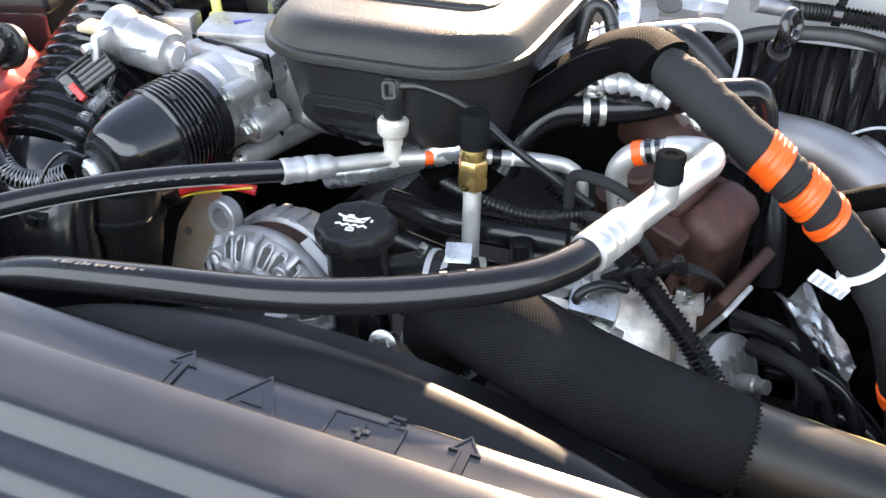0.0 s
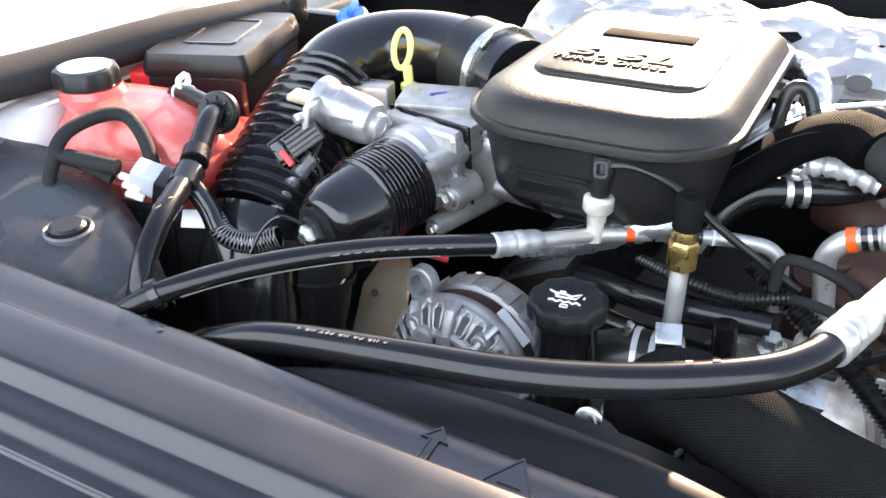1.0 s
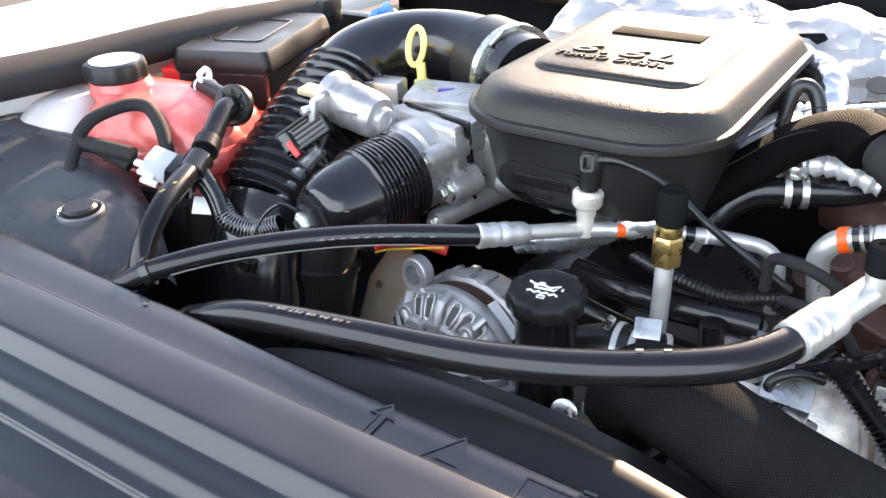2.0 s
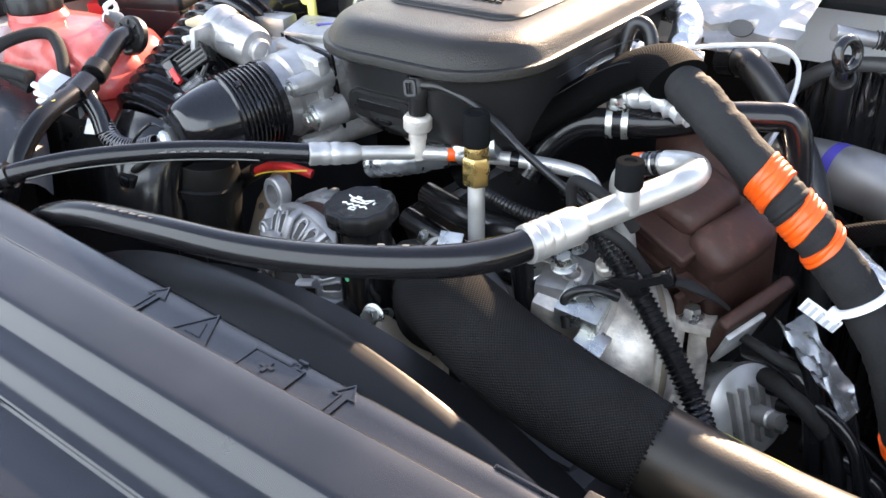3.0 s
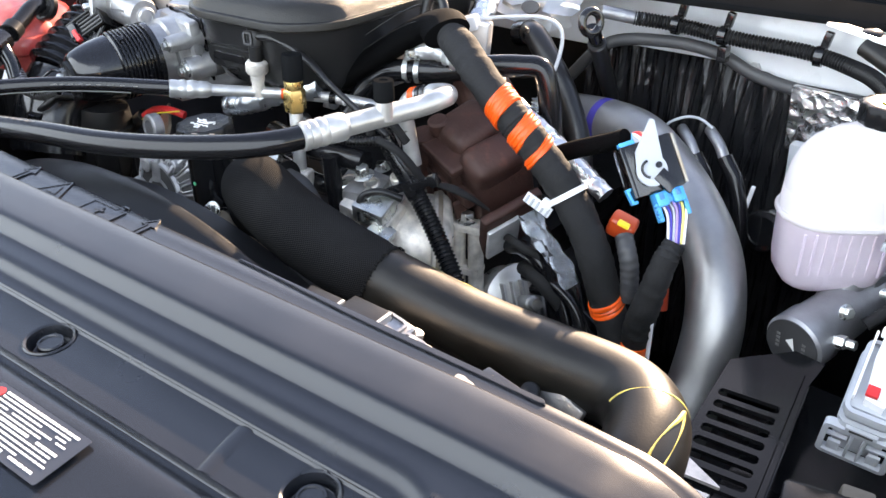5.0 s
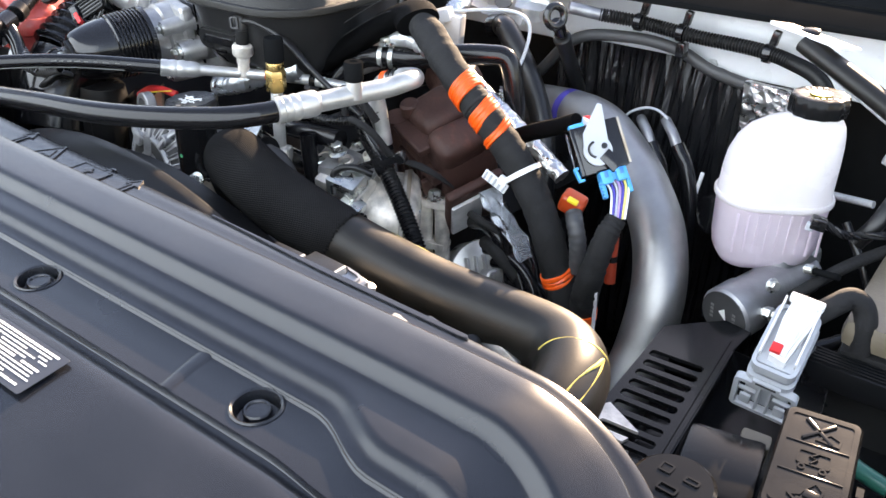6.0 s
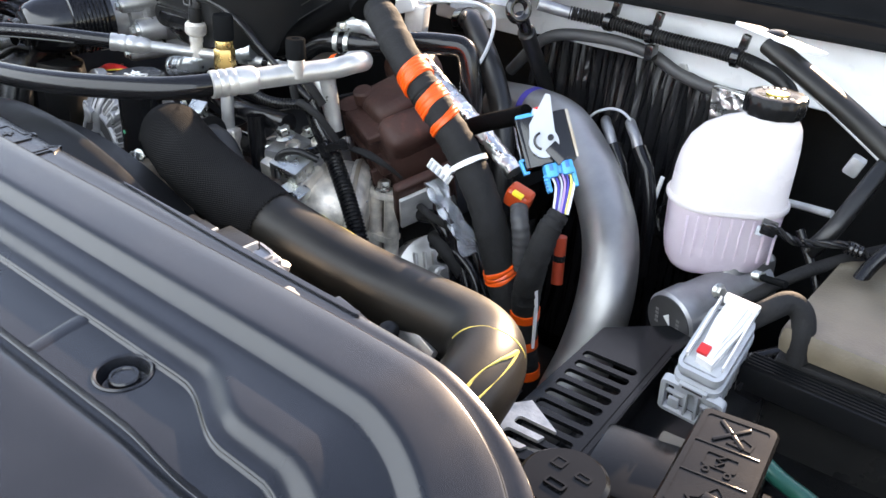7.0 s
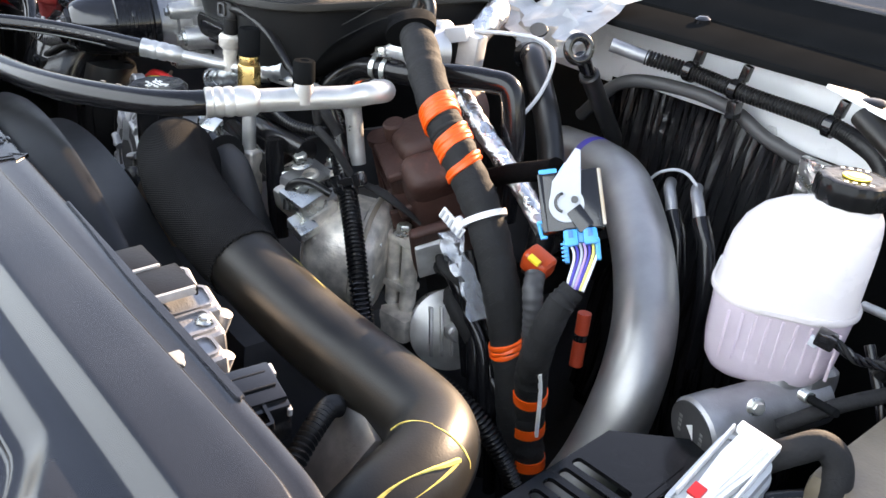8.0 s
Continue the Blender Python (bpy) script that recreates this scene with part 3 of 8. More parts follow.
for k in range(6):
    block(bm, Vector((-0.137, 0.674, 1.162)) + R(-65, 0, 0) @ Vector((0.006 * math.cos(k * math.pi / 3), 0.006 * math.sin(k * math.pi / 3), 0)), (0.007, 0.0012, 0.0012), R(-65, 0, 0) @ R(0, 0, k * 60), 0)
part("moulded_star", bm, M_INK_GREY, shroud, "small grey star-shaped gate mark", smooth=0)

# ---- air conditioning lines ----
suc = thing("suction_hose", (-0.1, 0.7, 1.2), "thick black rubber air conditioning hose with a bright aluminium pipe end", "hose")
SUC = [(-0.47, 0.62, 1.13), (-0.43, 0.635, 1.17), (-0.385, 0.64, 1.193), (-0.33, 0.65, 1.207), (-0.225, 0.668, 1.217), (-0.12, 0.691, 1.222), (-0.035, 0.723, 1.227), (0.042, 0.769, 1.232), (0.077, 0.807, 1.235), (0.094, 0.85, 1.237)]
hose = part("rubber_hose", tube(SUC, 0.0147, 24), M_RUBBER, suc)
SD = V(0.052, 0.175, 0.005).normalized()
c0 = V(0.089, 0.833, 1.2365)
crimp = [(0.0150, -0.004), (0.0175, -0.003), (0.0178, 0.004), (0.0165, 0.006), (0.0178, 0.010), (0.0178, 0.014), (0.0163, 0.017), (0.0178, 0.021), (0.0178, 0.026), (0.0162, 0.029), (0.0176, 0.033), (0.0178, 0.05), (0.0166, 0.054), (0.0125, 0.058)]
part("crimp_sleeve", turned(crimp, c0, SD, seg=36), M_ALU, suc, "ribbed bright crimp sleeve")
ALU = [c0 + SD * 0.052, c0 + SD * 0.09, c0 + SD * 0.13, c0 + SD * 0.165, (0.146, 1.015, 1.246), (0.14, 1.038, 1.244), (0.12, 1.05, 1.239), (0.095, 1.052, 1.232), (0.066, 1.05, 1.222), (0.052, 1.05, 1.2), (0.055, 1.052, 1.17), (0.062, 1.055, 1.12)]
pipe = part("aluminium_pipe", tube(ALU, lambda i, s: 0.0137 if s < 0.62 else 0.0115, 24), M_ALU, suc, "bright bent aluminium pipe")
for x0, w, mt, lb in ((0.072, 0.009, M_ORANGE, "orange band"), (0.0835, 0.006, M_PLASTIC, "black band"), (0.0925, 0.0045, M_PLASTIC, "black band")):
    part("marking_band", tube([(x0 - w / 2, 1.0508, 1.2228 + 0.36 * (x0 - w / 2 - 0.066)), (x0 + w / 2, 1.0512, 1.2228 + 0.36 * (x0 + w / 2 - 0.066))], 0.0132, 24, 1), mt, pipe, lb)
port = part("service_port", turned([(0.0, -0.012), (0.011, -0.012), (0.011, 0.012), (0.0085, 0.014), (0.0085, 0.02), (0, 0.02)], (0.124, 0.936, 1.248), (0, 0, 1), seg=24), M_ALU, suc, "aluminium port neck")
part("port_cap", turned([(0.0115, 0.012), (0.0128, 0.014), (0.0128, 0.036), (0.0118, 0.0385), (0.006, 0.0385), (0.005, 0.037), (0, 0.037)], (0.124, 0.936, 1.248), (0, 0, 1), seg=36, lobes=18, lobe=0.015), M_COWL, port, "black ribbed cap")

TXM = place((-0.226, 0.6655, 1.2314), (-0.98, -0.17, -0.06), (0.17, -0.98, 0.2))
part("hose_print", words("> IIR PA IIR PET IIR <", 0.0075, TXM, 0.0001, 1.25), M_INK_GREY, hose, "small grey printed material codes", smooth=0)
for k in range(4):
    x = 0.0 + k * 0.018
    part("print_bar", box((x, 0.752 + 0.65 * x - 0.008, 1.2455), (0.006, 0.0022, 0.0006), R(8, 0, 33), 0), M_INK_GREY, hose, "grey print bar", smooth=0)

hp = thing("discharge_hose", (-0.3, 0.8, 1.2), "slim black rubber refrigerant hose with an aluminium line and valves", "hose")
HPP = [(-0.56, 0.56, 1.13), (-0.52, 0.59, 1.18), (-0.487, 0.623, 1.208), (-0.458, 0.652, 1.221), (-0.42, 0.70, 1.227), (-0.37, 0.757, 1.228), (-0.318, 0.81, 1.225), (-0.233, 0.878, 1.219)]
part("rubber_hose", tube(HPP, 0.0112, 22), M_RUBBER, hp)
hpp = smooth_path(HPP, 12)
part("printed_stripe", sweep(bmesh.new(), [q + V(0.0062, -0.0062, -0.0071) for q in hpp[36:78]], 0.0009, 6), M_INK_GREY, hp, "thin pale printed stripe")
for k in range(9):
    q = hpp[62 + 2 * k]
    part("print_bar", box(q + V(0.0071, -0.0074, 0.0035), (0.006 if k % 3 else 0.009, 0.0024, 0.0008), R(45, 0, 42), 0), M_INK_GREY, hp, "pale print bar", smooth=0)
HD = V(0.061, 0.095, -0.016).normalized()
h0 = V(-0.238, 0.872, 1.2195)
part("crimp_sleeve", turned([(0.0114, -0.003), (0.0132, -0.002), (0.0132, 0.006), (0.0122, 0.009), (0.0132, 0.013), (0.0132, 0.018), (0.012, 0.021), (0.0132, 0.026), (0.0132, 0.032), (0.0118, 0.035), (0.0126, 0.04), (0.0118, 0.05), (0.0085, 0.056)], h0, HD, seg=32), M_ALU, hp, "ribbed bright crimp sleeve")
LINE = [h0 + HD * 0.05, (-0.172, 0.975, 1.201), (-0.12, 1.015, 1.197), (-0.075, 1.04, 1.194), (-0.03, 1.063, 1.188), (-0.005, 1.073, 1.18), (0.008, 1.075, 1.16), (0.01, 1.07, 1.11)]
line = part("aluminium_line", tube(LINE, 0.0083, 20), M_ALU, hp, "bright aluminium line")


def on_line(f):
    pts = smooth_path(LINE, 12)
    i = int(f * (len(pts) - 2))
    return pts[i], (pts[i + 1] - pts[i]).normalized()


for f, w, mt in ((0.24, 0.009, M_ORANGE), (0.29, 0.003, M_PLASTIC), (0.43, 0.01, M_PLASTIC), (0.47, 0.003, M_WHITEPL)):
    p, d = on_line(f)
    part("marking_band", tube([p - d * w / 2, p + d * w / 2], 0.0089, 20, 1), mt, line)
sb = V(-0.172, 0.975, 1.203)
sen = part("pressure_sensor", turned([(0.0, -0.008), (0.0092, -0.008), (0.0092, 0.014), (0.0105, 0.016), (0.0105, 0.024), (0.0145, 0.027), (0.0165, 0.03), (0.0165, 0.042), (0.0135, 0.046), (0.0, 0.046)], sb, (0.05, 0.02, 1), seg=32), M_CAST_PALE, hp, "pale metal pressure sensor body")
part("sensor_plug", turned([(0.0095, 0.045), (0.0105, 0.049), (0.0105, 0.068), (0.0128, 0.069), (0.0128, 0.088), (0.010, 0.092), (0, 0.092)], sb, (0.05, 0.02, 1), seg=20), M_PLASTIC_DULL, sen, "black plug")
part("plug_clip", outline_strip(bmesh.new(), rounded(0.014, 0.019, 0.004, 4), 0.0028, 0.003, place(sb + V(0.006, -0.0125, 0.082), (0.92, 0.38, 0.05), (-0.05, 0.0, 1))), M_BAY, sen, "grey lock clip", smooth=0)
vb = V(-0.073, 0.958, 1.1)
part("valve_post", turned([(0.0, 0.0), (0.0095, 0.0), (0.0095, 0.1), (0.008, 0.103), (0, 0.103)], vb, (0.02, 0.0, 1), seg=24), M_ALU, hp, "round aluminium post")
# pale casting stands in for sunlight on the foot and bolt plate
part("valve_foot", box(vb + V(0.004, 0, -0.025), (0.028, 0.024, 0.07), R(0, 0, 20), 0.006, 3), M_CAST_PALE, hp, "pale cast aluminium foot")
part("bolt_plate", box((-0.107, 0.968, 1.052), (0.034, 0.02, 0.075), R(0, 0, 20), 0.006, 3), M_CAST_PALE, hp, "pale cast aluminium bolt plate")
for c in ((-0.107, 0.955, 1.071), (-0.104, 0.955, 1.043)):
    part("plate_bolt", bolt_bm(c, V(0.15, -0.9, 0.3), 0.0085, 0.01), M_ZINC, hp)
bm = turned([(0.0, 0.098), (0.0135, 0.098), (0.0155, 0.1), (0.0155, 0.128), (0.0135, 0.131), (0.0, 0.131)], vb, (0.02, 0, 1), seg=6)
lathe(bm, [(0.011, 0.13), (0.0135, 0.132), (0.0135, 0.142), (0.012, 0.146), (0, 0.146)], vb, (0.02, 0, 1), seg=28)
bra = part("brass_valve", bm, M_BRASS, hp, "yellow brass hexagon valve body")
part("valve_cap", turned([(0.013, 0.143), (0.0145, 0.145), (0.0145, 0.176), (0.013, 0.18), (0.008, 0.18), (0.007, 0.1785), (0, 0.1785)], vb, (0.02, 0, 1), seg=36, lobes=18, lobe=0.015), M_COWL, bra, "black ribbed cap")

# clip that holds the lines at the passenger side
t = thing("hose_tie", (-0.49, 0.62, 1.18), "black plastic hose tie round the slim hose", "cable tie")
part("strap", turned([(0.0125, -0.004), (0.0155, -0.004), (0.0155, 0.004), (0.0125, 0.004)], (-0.475, 0.636, 1.215), V(0.5, 0.6, 0.25), seg=28), M_PLASTIC, t)
part("tail", tube([(-0.468, 0.615, 1.205), (-0.455, 0.6, 1.195), (-0.44, 0.61, 1.205), (-0.43, 0.6, 1.212)], 0.0025, 8), M_PLASTIC, t)

# ---- charge pipe ----
ch = thing("charge_pipe", (0.25, 0.8, 1.0), "black steel charge air pipe half covered by a woven sleeve", "pipe")
CH = [(-0.07, 0.904, 1.005), (-0.061, 0.874, 1.077), (-0.03, 0.843, 1.132), (0.02, 0.815, 1.148), (0.11, 0.798, 1.134), (0.212, 0.808, 1.106), (0.337, 0.828, 1.078), (0.44, 0.848, 1.064), (0.522, 0.851, 1.062), (0.568, 0.815, 1.066), (0.587, 0.757, 1.055), (0.598, 0.689, 1.024), (0.602, 0.58, 0.975), (0.602, 0.47, 0.924)]
chp = smooth_path(CH, 12)
cut = 62
part("steel_pipe", sweep(bmesh.new(), chp[cut - 6 :], 0.0408, 48), M_CHARGE, ch, "black steel pipe with a bend")
slv = part("woven_sleeve", sweep(bmesh.new(), chp[: cut + 1], lambda i, s: 0.0436 if i < cut - 1 else 0.042, 48, cap=False), M_SLEEVE, ch, "black woven fabric sleeve")
p, d = chp[cut], (chp[cut + 1] - chp[cut - 1]).normalized()
bm = bmesh.new()
fr = axes_of(d)
for k in range(64):
    a = 2 * math.pi * k / 64
    block(bm, p + fr @ Vector((0.0432 * math.cos(a), 0.0432 * math.sin(a), 0.001 * (k % 3 - 1))), (0.0012, 0.0018, 0.0028), fr @ R(0, 0, math.degrees(a) + 25), 0)
part("stitching", bm, M_SLEEVE, slv, smooth=0)
part("inlet_clamp", turned([(0.0438, -0.006), (0.0468, -0.006), (0.0468, 0.006), (0.0438, 0.006)], chp[8], (chp[9] - chp[7]), seg=48), M_ZINC, ch, "bright band clamp")


def mark_on(path, i0, i1, a0, a1, r, w, bow=0.0):
    """A thin paint stroke on a pipe between two places (index, angle)."""
    bm = bmesh.new()
    pts = []
    for k in range(25):
        s = k / 24
        f = i0 + (i1 - i0) * s
        i = min(int(f), len(path) - 2)
        c = path[i].lerp(path[i + 1], f - i)
        d = (path[i + 1] - path[i]).normalized()
        up = (Vector((0, 0, 1)) - d * d.z).normalized()
        side = d.cross(up)
        a = radians(a0 + (a1 - a0) * s + bow * math.sin(math.pi * s))
        pts.append(c + (up * math.cos(a) + side * math.sin(a)) * r)
    return sweep(bm, pts, lambda i, s: w * (0.65 + 0.35 * math.sin(9 * s + 1)), 6)


for i0, i1, a0, a1, bow, wide in ((106, 108, 60, -70, 0, 0.0013), (109, 127, -50, -22, 16, 0.0026), (109, 127, -50, -22, -7, 0.0016), (66, 72, -42, -30, 0, 0.0007)):
    part("paint_mark", mark_on(chp, i0, i1, a0, a1, 0.0405, wide, bow), M_CHALK, ch, "yellow paint marker stroke")

# ---- intake plenum ----
pl = thing("intake_plenum", (-0.21, 1.14, 1.2), "grained black plastic intake plenum cover with raised lettering", "engine cover")
PM = place((-0.207, 1.142, 0), (1, 0.06, 0), (-0.06, 1, 0))


DEEPER = 1.13


def squarer_behind(w, h, r, n=10):
    """A rounded rectangle whose two rear corners are tighter."""
    out = []
    q = r * 0.45
    for cx, cy, a0, k_ in ((w / 2 - q, h / 2 - q, 0, q), (-w / 2 + q, h / 2 - q, 90, q), (-w / 2 + r, -h / 2 + r, 180, r), (w / 2 - r, -h / 2 + r, 270, r)):
        for k in range(n + 1):
            a = radians(a0 + 90 * k / n)
            out.append((cx + k_ * math.cos(a), cy + k_ * math.sin(a)))
    return out


def shell(levels, n=10):
    """A closed stack of rounded rectangles: (width, depth, corner radius, height, y shift)."""
    bm = bmesh.new()
    rings = []
    for w, h, r, z, sh in levels:
        rings.append([bm.verts.new(PM @ Vector((x, y + sh + h * (DEEPER - 1) / 2, z))) for x, y in squarer_behind(w, h * DEEPER, r, n)])
    for a, b in zip(rings, rings[1:]):
        for k in range(len(a)):
            bm.faces.new((a[k], a[(k + 1) % len(a)], b[(k + 1) % len(a)], b[k]))
    bm.faces.new(rings[0][::-1])
    bm.faces.new(rings[-1])
    return bm


part("base_shell", shell([(0.225, 0.28, 0.07, 1.19, 0.03), (0.248, 0.32, 0.08, 1.198, 0.024), (0.262, 0.342, 0.085, 1.215, 0.019), (0.271, 0.354, 0.088, 1.25, 0.017), (0.279, 0.366, 0.09, 1.28, 0.016), (0.286, 0.374, 0.09, 1.297, 0.016)]), M_PLASTIC_DULL, pl)
top = part("lid", shell([(0.29, 0.38, 0.09, 1.2975, 0.016), (0.302, 0.396, 0.095, 1.299, 0.016), (0.307, 0.402, 0.098, 1.302, 0.016), (0.3075, 0.4025, 0.098, 1.309, 0.016), (0.306, 0.401, 0.097, 1.3115, 0.016), (0.303, 0.398, 0.096, 1.3125, 0.016), (0.294, 0.389, 0.091, 1.3125, 0.016), (0.2925, 0.3875, 0.09, 1.3135, 0.016), (0.287, 0.382, 0.088, 1.319, 0.016),
                        (0.279, 0.374, 0.085, 1.326, 0.016), (0.269, 0.363, 0.081, 1.332, 0.016), (0.255, 0.348, 0.075, 1.3365, 0.016), (0.239, 0.332, 0.068, 1.3393, 0.016), (0.217, 0.31, 0.058, 1.3405, 0.016)]), M_PLENUM, pl, "grained black lid")
part("raised_field", shell([(0.2, 0.225, 0.032, 1.338, 0.034), (0.197, 0.222, 0.031, 1.3425, 0.034), (0.188, 0.213, 0.027, 1.3455, 0.034)]), M_PLENUM, top)
# flat near-black block in place of a recess: depth shade by colour
part("handle_slot", box(PM @ Vector((-0.005, 0.098, 1.3465)), (0.115, 0.034, 0.003), PM.to_3x3(), 0.0018), material("handle_slot_shade", (0.004, 0.004, 0.004), 0.9, spec=0.1), top, "handle slot, its shaded depth put into near-black colour")
part("large_lettering", words("6.6L", 0.043, PM @ pose(-0.08, -0.012, 1.3458), 0.0022, 1.12, 0.25, 1.62), M_PLENUM, top, smooth=0)
part("small_lettering", words("TURBO DIESEL", 0.0185, PM @ pose(-0.088, -0.034, 1.3458), 0.002, 1.05, 0.15, 1.1), M_PLENUM, top, smooth=0)
for k in range(7):
    part("rear_rib", box(PM @ Vector((-0.11 + k * 0.036, 0.253, 1.322)), (0.02, 0.022, 0.012), PM.to_3x3() @ R(-20, 0, 0), 0.003), M_PLENUM, top)
LM = place(PM @ Vector((-0.03, -0.1625, 1.243)), PM.to_3x3() @ Vector((1, 0, 0)), (0, -0.12, 1))
latch = part("front_latch", prism(bmesh.new(), rounded(0.105, 0.036, 0.016, 6), 0.012, LM @ pose(0, 0, 0.005), 0.003), M_PLASTIC_DULL, pl)
part("latch_slot", prism(bmesh.new(), rounded(0.072, 0.014, 0.006, 5), 0.004, LM @ pose(0, 0.002, 0.0075), 0.0015), M_PLASTIC, latch)
part("latch_tongue", box(LM @ Vector((0.004, -0.0145, 0.007)), (0.022, 0.005, 0.006), LM.to_3x3(), 0.001), M_PLASTIC, latch)

# ---- brake fluid reservoir and master cylinder ----
br = thing("brake_fluid_reservoir", (0.58, 1.29, 1.0), "milky white plastic brake fluid reservoir with a black cap", "fluid reservoir")
RM = place((0.583, 1.285, 0), (0.82, 0.57, 0), (-0.57, 0.82, 0))


def stack(levels, m, n=10):
    bm = bmesh.new()
    rings = []
    for w, h, r, z, sx in levels:
        rings.append([bm.verts.new(m @ Vector((x + sx, y, z))) for x, y in rounded(w, h, min(r, w / 2 - 1e-4, h / 2 - 1e-4), n)])
    for a, b in zip(rings, rings[1:]):
        for k in range(len(a)):
            bm.faces.new((a[k], a[(k + 1) % len(a)], b[(k + 1) % len(a)], b[k]))
    bm.faces.new(rings[0][::-1])
    bm.faces.new(rings[-1])
    return bm


up = part("upper_shell", stack([(0.151, 0.114, 0.053, 1.122, 0), (0.148, 0.111, 0.052, 1.13, 0), (0.147, 0.11, 0.052, 1.155, 0.001), (0.144, 0.108, 0.051, 1.175, 0.003), (0.136, 0.103, 0.049, 1.195, 0.007), (0.122, 0.095, 0.045, 1.21, 0.013), (0.1, 0.083, 0.039, 1.221, 0.022), (0.078, 0.07, 0.033, 1.2265, 0.03), (0.066, 0.063, 0.03, 1.23, 0.034), (0.062, 0.06, 0.029, 1.24, 0.034)], RM), M_RESERVOIR, br)
part("seam_flange", stack([(0.155, 0.118, 0.055, 1.114, 0), (0.158, 0.121, 0.057, 1.116, 0), (0.158, 0.121, 0.057, 1.121, 0), (0.155, 0.118, 0.055, 1.123, 0)], RM), M_RESERVOIR, br)
part("lower_shell", stack([(0.095, 0.075, 0.026, 1.02, -0.008), (0.107, 0.088, 0.03, 1.025, -0.008), (0.129, 0.1, 0.039, 1.035, -0.004), (0.14, 0.104, 0.043, 1.055, -0.002), (0.148, 0.111, 0.048, 1.115, 0)], RM), M_RESERVOIR_LOW, br)
for k in range(9):
    part("moulded_rib", box(RM @ Vector((-0.056 + k * 0.014, -0.0535, 1.08)), (0.0035, 0.0022, 0.06), RM.to_3x3() @ R(4, 0, 0), 0.001), M_RESERVOIR_LOW, br)
cc = RM @ Vector((0.034, 0, 1.236))
cap = part("filler_cap", turned([(0.036, 0.0), (0.0375, 0.003), (0.0375, 0.02), (0.0355, 0.0245), (0.031, 0.026), (0.024, 0.025), (0.0, 0.025)], cc, (0, 0, 1), seg=72, lobes=12, lobe=0.028), M_MATTE, br, "black lobed screw cap")
part("cap_sign", turned([(0.0138, 0.0), (0.0138, 0.0012), (0.0095, 0.0012), (0.009, 0.0018), (0, 0.0018)], cc + V(0, 0, 0.0255), (0, 0, 1), seg=28), M_YELLOW, cap, "yellow round sign")
for a in (-0.0235, 0.0225):
    for k in range(4):
        part("cap_print", box(RM @ Vector((0.034 - 0.012 + k * 0.008, a, 1.2625)), (0.004, 0.003, 0.0006), RM.to_3x3(), 0), M_TEXT, cap, "white print bar", smooth=0)
mc = thing("brake_master_cylinder", (0.6, 1.25, 0.9), "grey machined brake master cylinder under the reservoir", "master cylinder")
ML = V(0.594, 1.16, 0.984)
MDIR = V(0.25, 0.9, 0.12).normalized()
part("cylinder_body", turned([(0.0, -0.003), (0.0365, -0.003), (0.0395, 0.001), (0.0395, 0.036), (0.037, 0.042), (0.0355, 0.1), (0.034, 0.105), (0.033, 0.16)], ML, MDIR, seg=56), M_CAST_DARK, mc)
part("end_plug", turned([(0.036, -0.0045), (0.036, -0.003), (0, -0.003)], ML, MDIR, seg=48), M_BAY, mc, "dark grey end plug")
fm = place(ML - MDIR * 0.0047, (0.9, -0.25, 0.0), (0.03, -0.1, 1))
bm = prism(bmesh.new(), [(-0.006, 0.005), (0.003, 0.012), (0.007, -0.006)], 0.0005, fm @ pose(-0.002, 0, 0.0006))
part("arrow_sign", bm, M_TEXT, mc, "white arrow", smooth=0)
for a in (-0.019, 0.017):
    for j in range(4):
        part("plug_print", box(fm @ Vector((a, -0.008 + j * 0.006, 0.0005)), (0.005, 0.0035, 0.0006), fm.to_3x3(), 0), M_INK_GREY, mc, "grey print bar", smooth=0)
bm = turned([(0.032, 0.0), (0.027, 0.02), (0.024, 0.03), (0.024, 0.042)], ML + MDIR * 0.115 + V(-0.012, 0, 0.004), (0.0, 0.1, 1), seg=32)
block(bm, ML + MDIR * 0.15 + V(-0.004, 0, 0.02), (0.045, 0.05, 0.05), R(0, 0, -15), 0.014, 3)
part("reservoir_seat", bm, M_CAST_DARK, mc)
part("seat_bolt", bolt_bm(ML + MDIR * 0.05 + V(0.03, -0.02, 0.045), (0.8, -0.5, 0.3), 0.007, 0.01), M_ZINC, mc)
part("side_port", turned([(0.009, 0.0), (0.009, 0.018), (0.006, 0.02), (0.006, 0.03)], ML + MDIR * 0.03 + V(0.03, -0.01, 0.01), (1, -0.2, 0.2), seg=6), M_ZINC, mc)

# ---- silver intake pipe ----
sp = thing("intercooler_outlet_pipe", (0.35, 1.25, 0.85), "large bent silver metal air pipe beside the engine", "pipe")
SIL = [(0.069, 1.441, 1.088), (0.17, 1.412, 1.104), (0.245, 1.386, 1.106), (0.315, 1.343, 1.09), (0.39, 1.287, 1.062), (0.45, 1.232, 1.022), (0.482, 1.185, 0.962), (0.489, 1.144, 0.886), (0.486, 1.097, 0.818), (0.488, 1.056, 0.738)]
silp = smooth_path(SIL, 12)
part("pipe", sweep(bmesh.new(), silp, 0.04, 48), M_STEEL_PIPE, sp)
part("violet_band", sweep(bmesh.new(), silp[11:14], 0.0404, 48, cap=False), M_PURPLE, sp, "violet tape band")

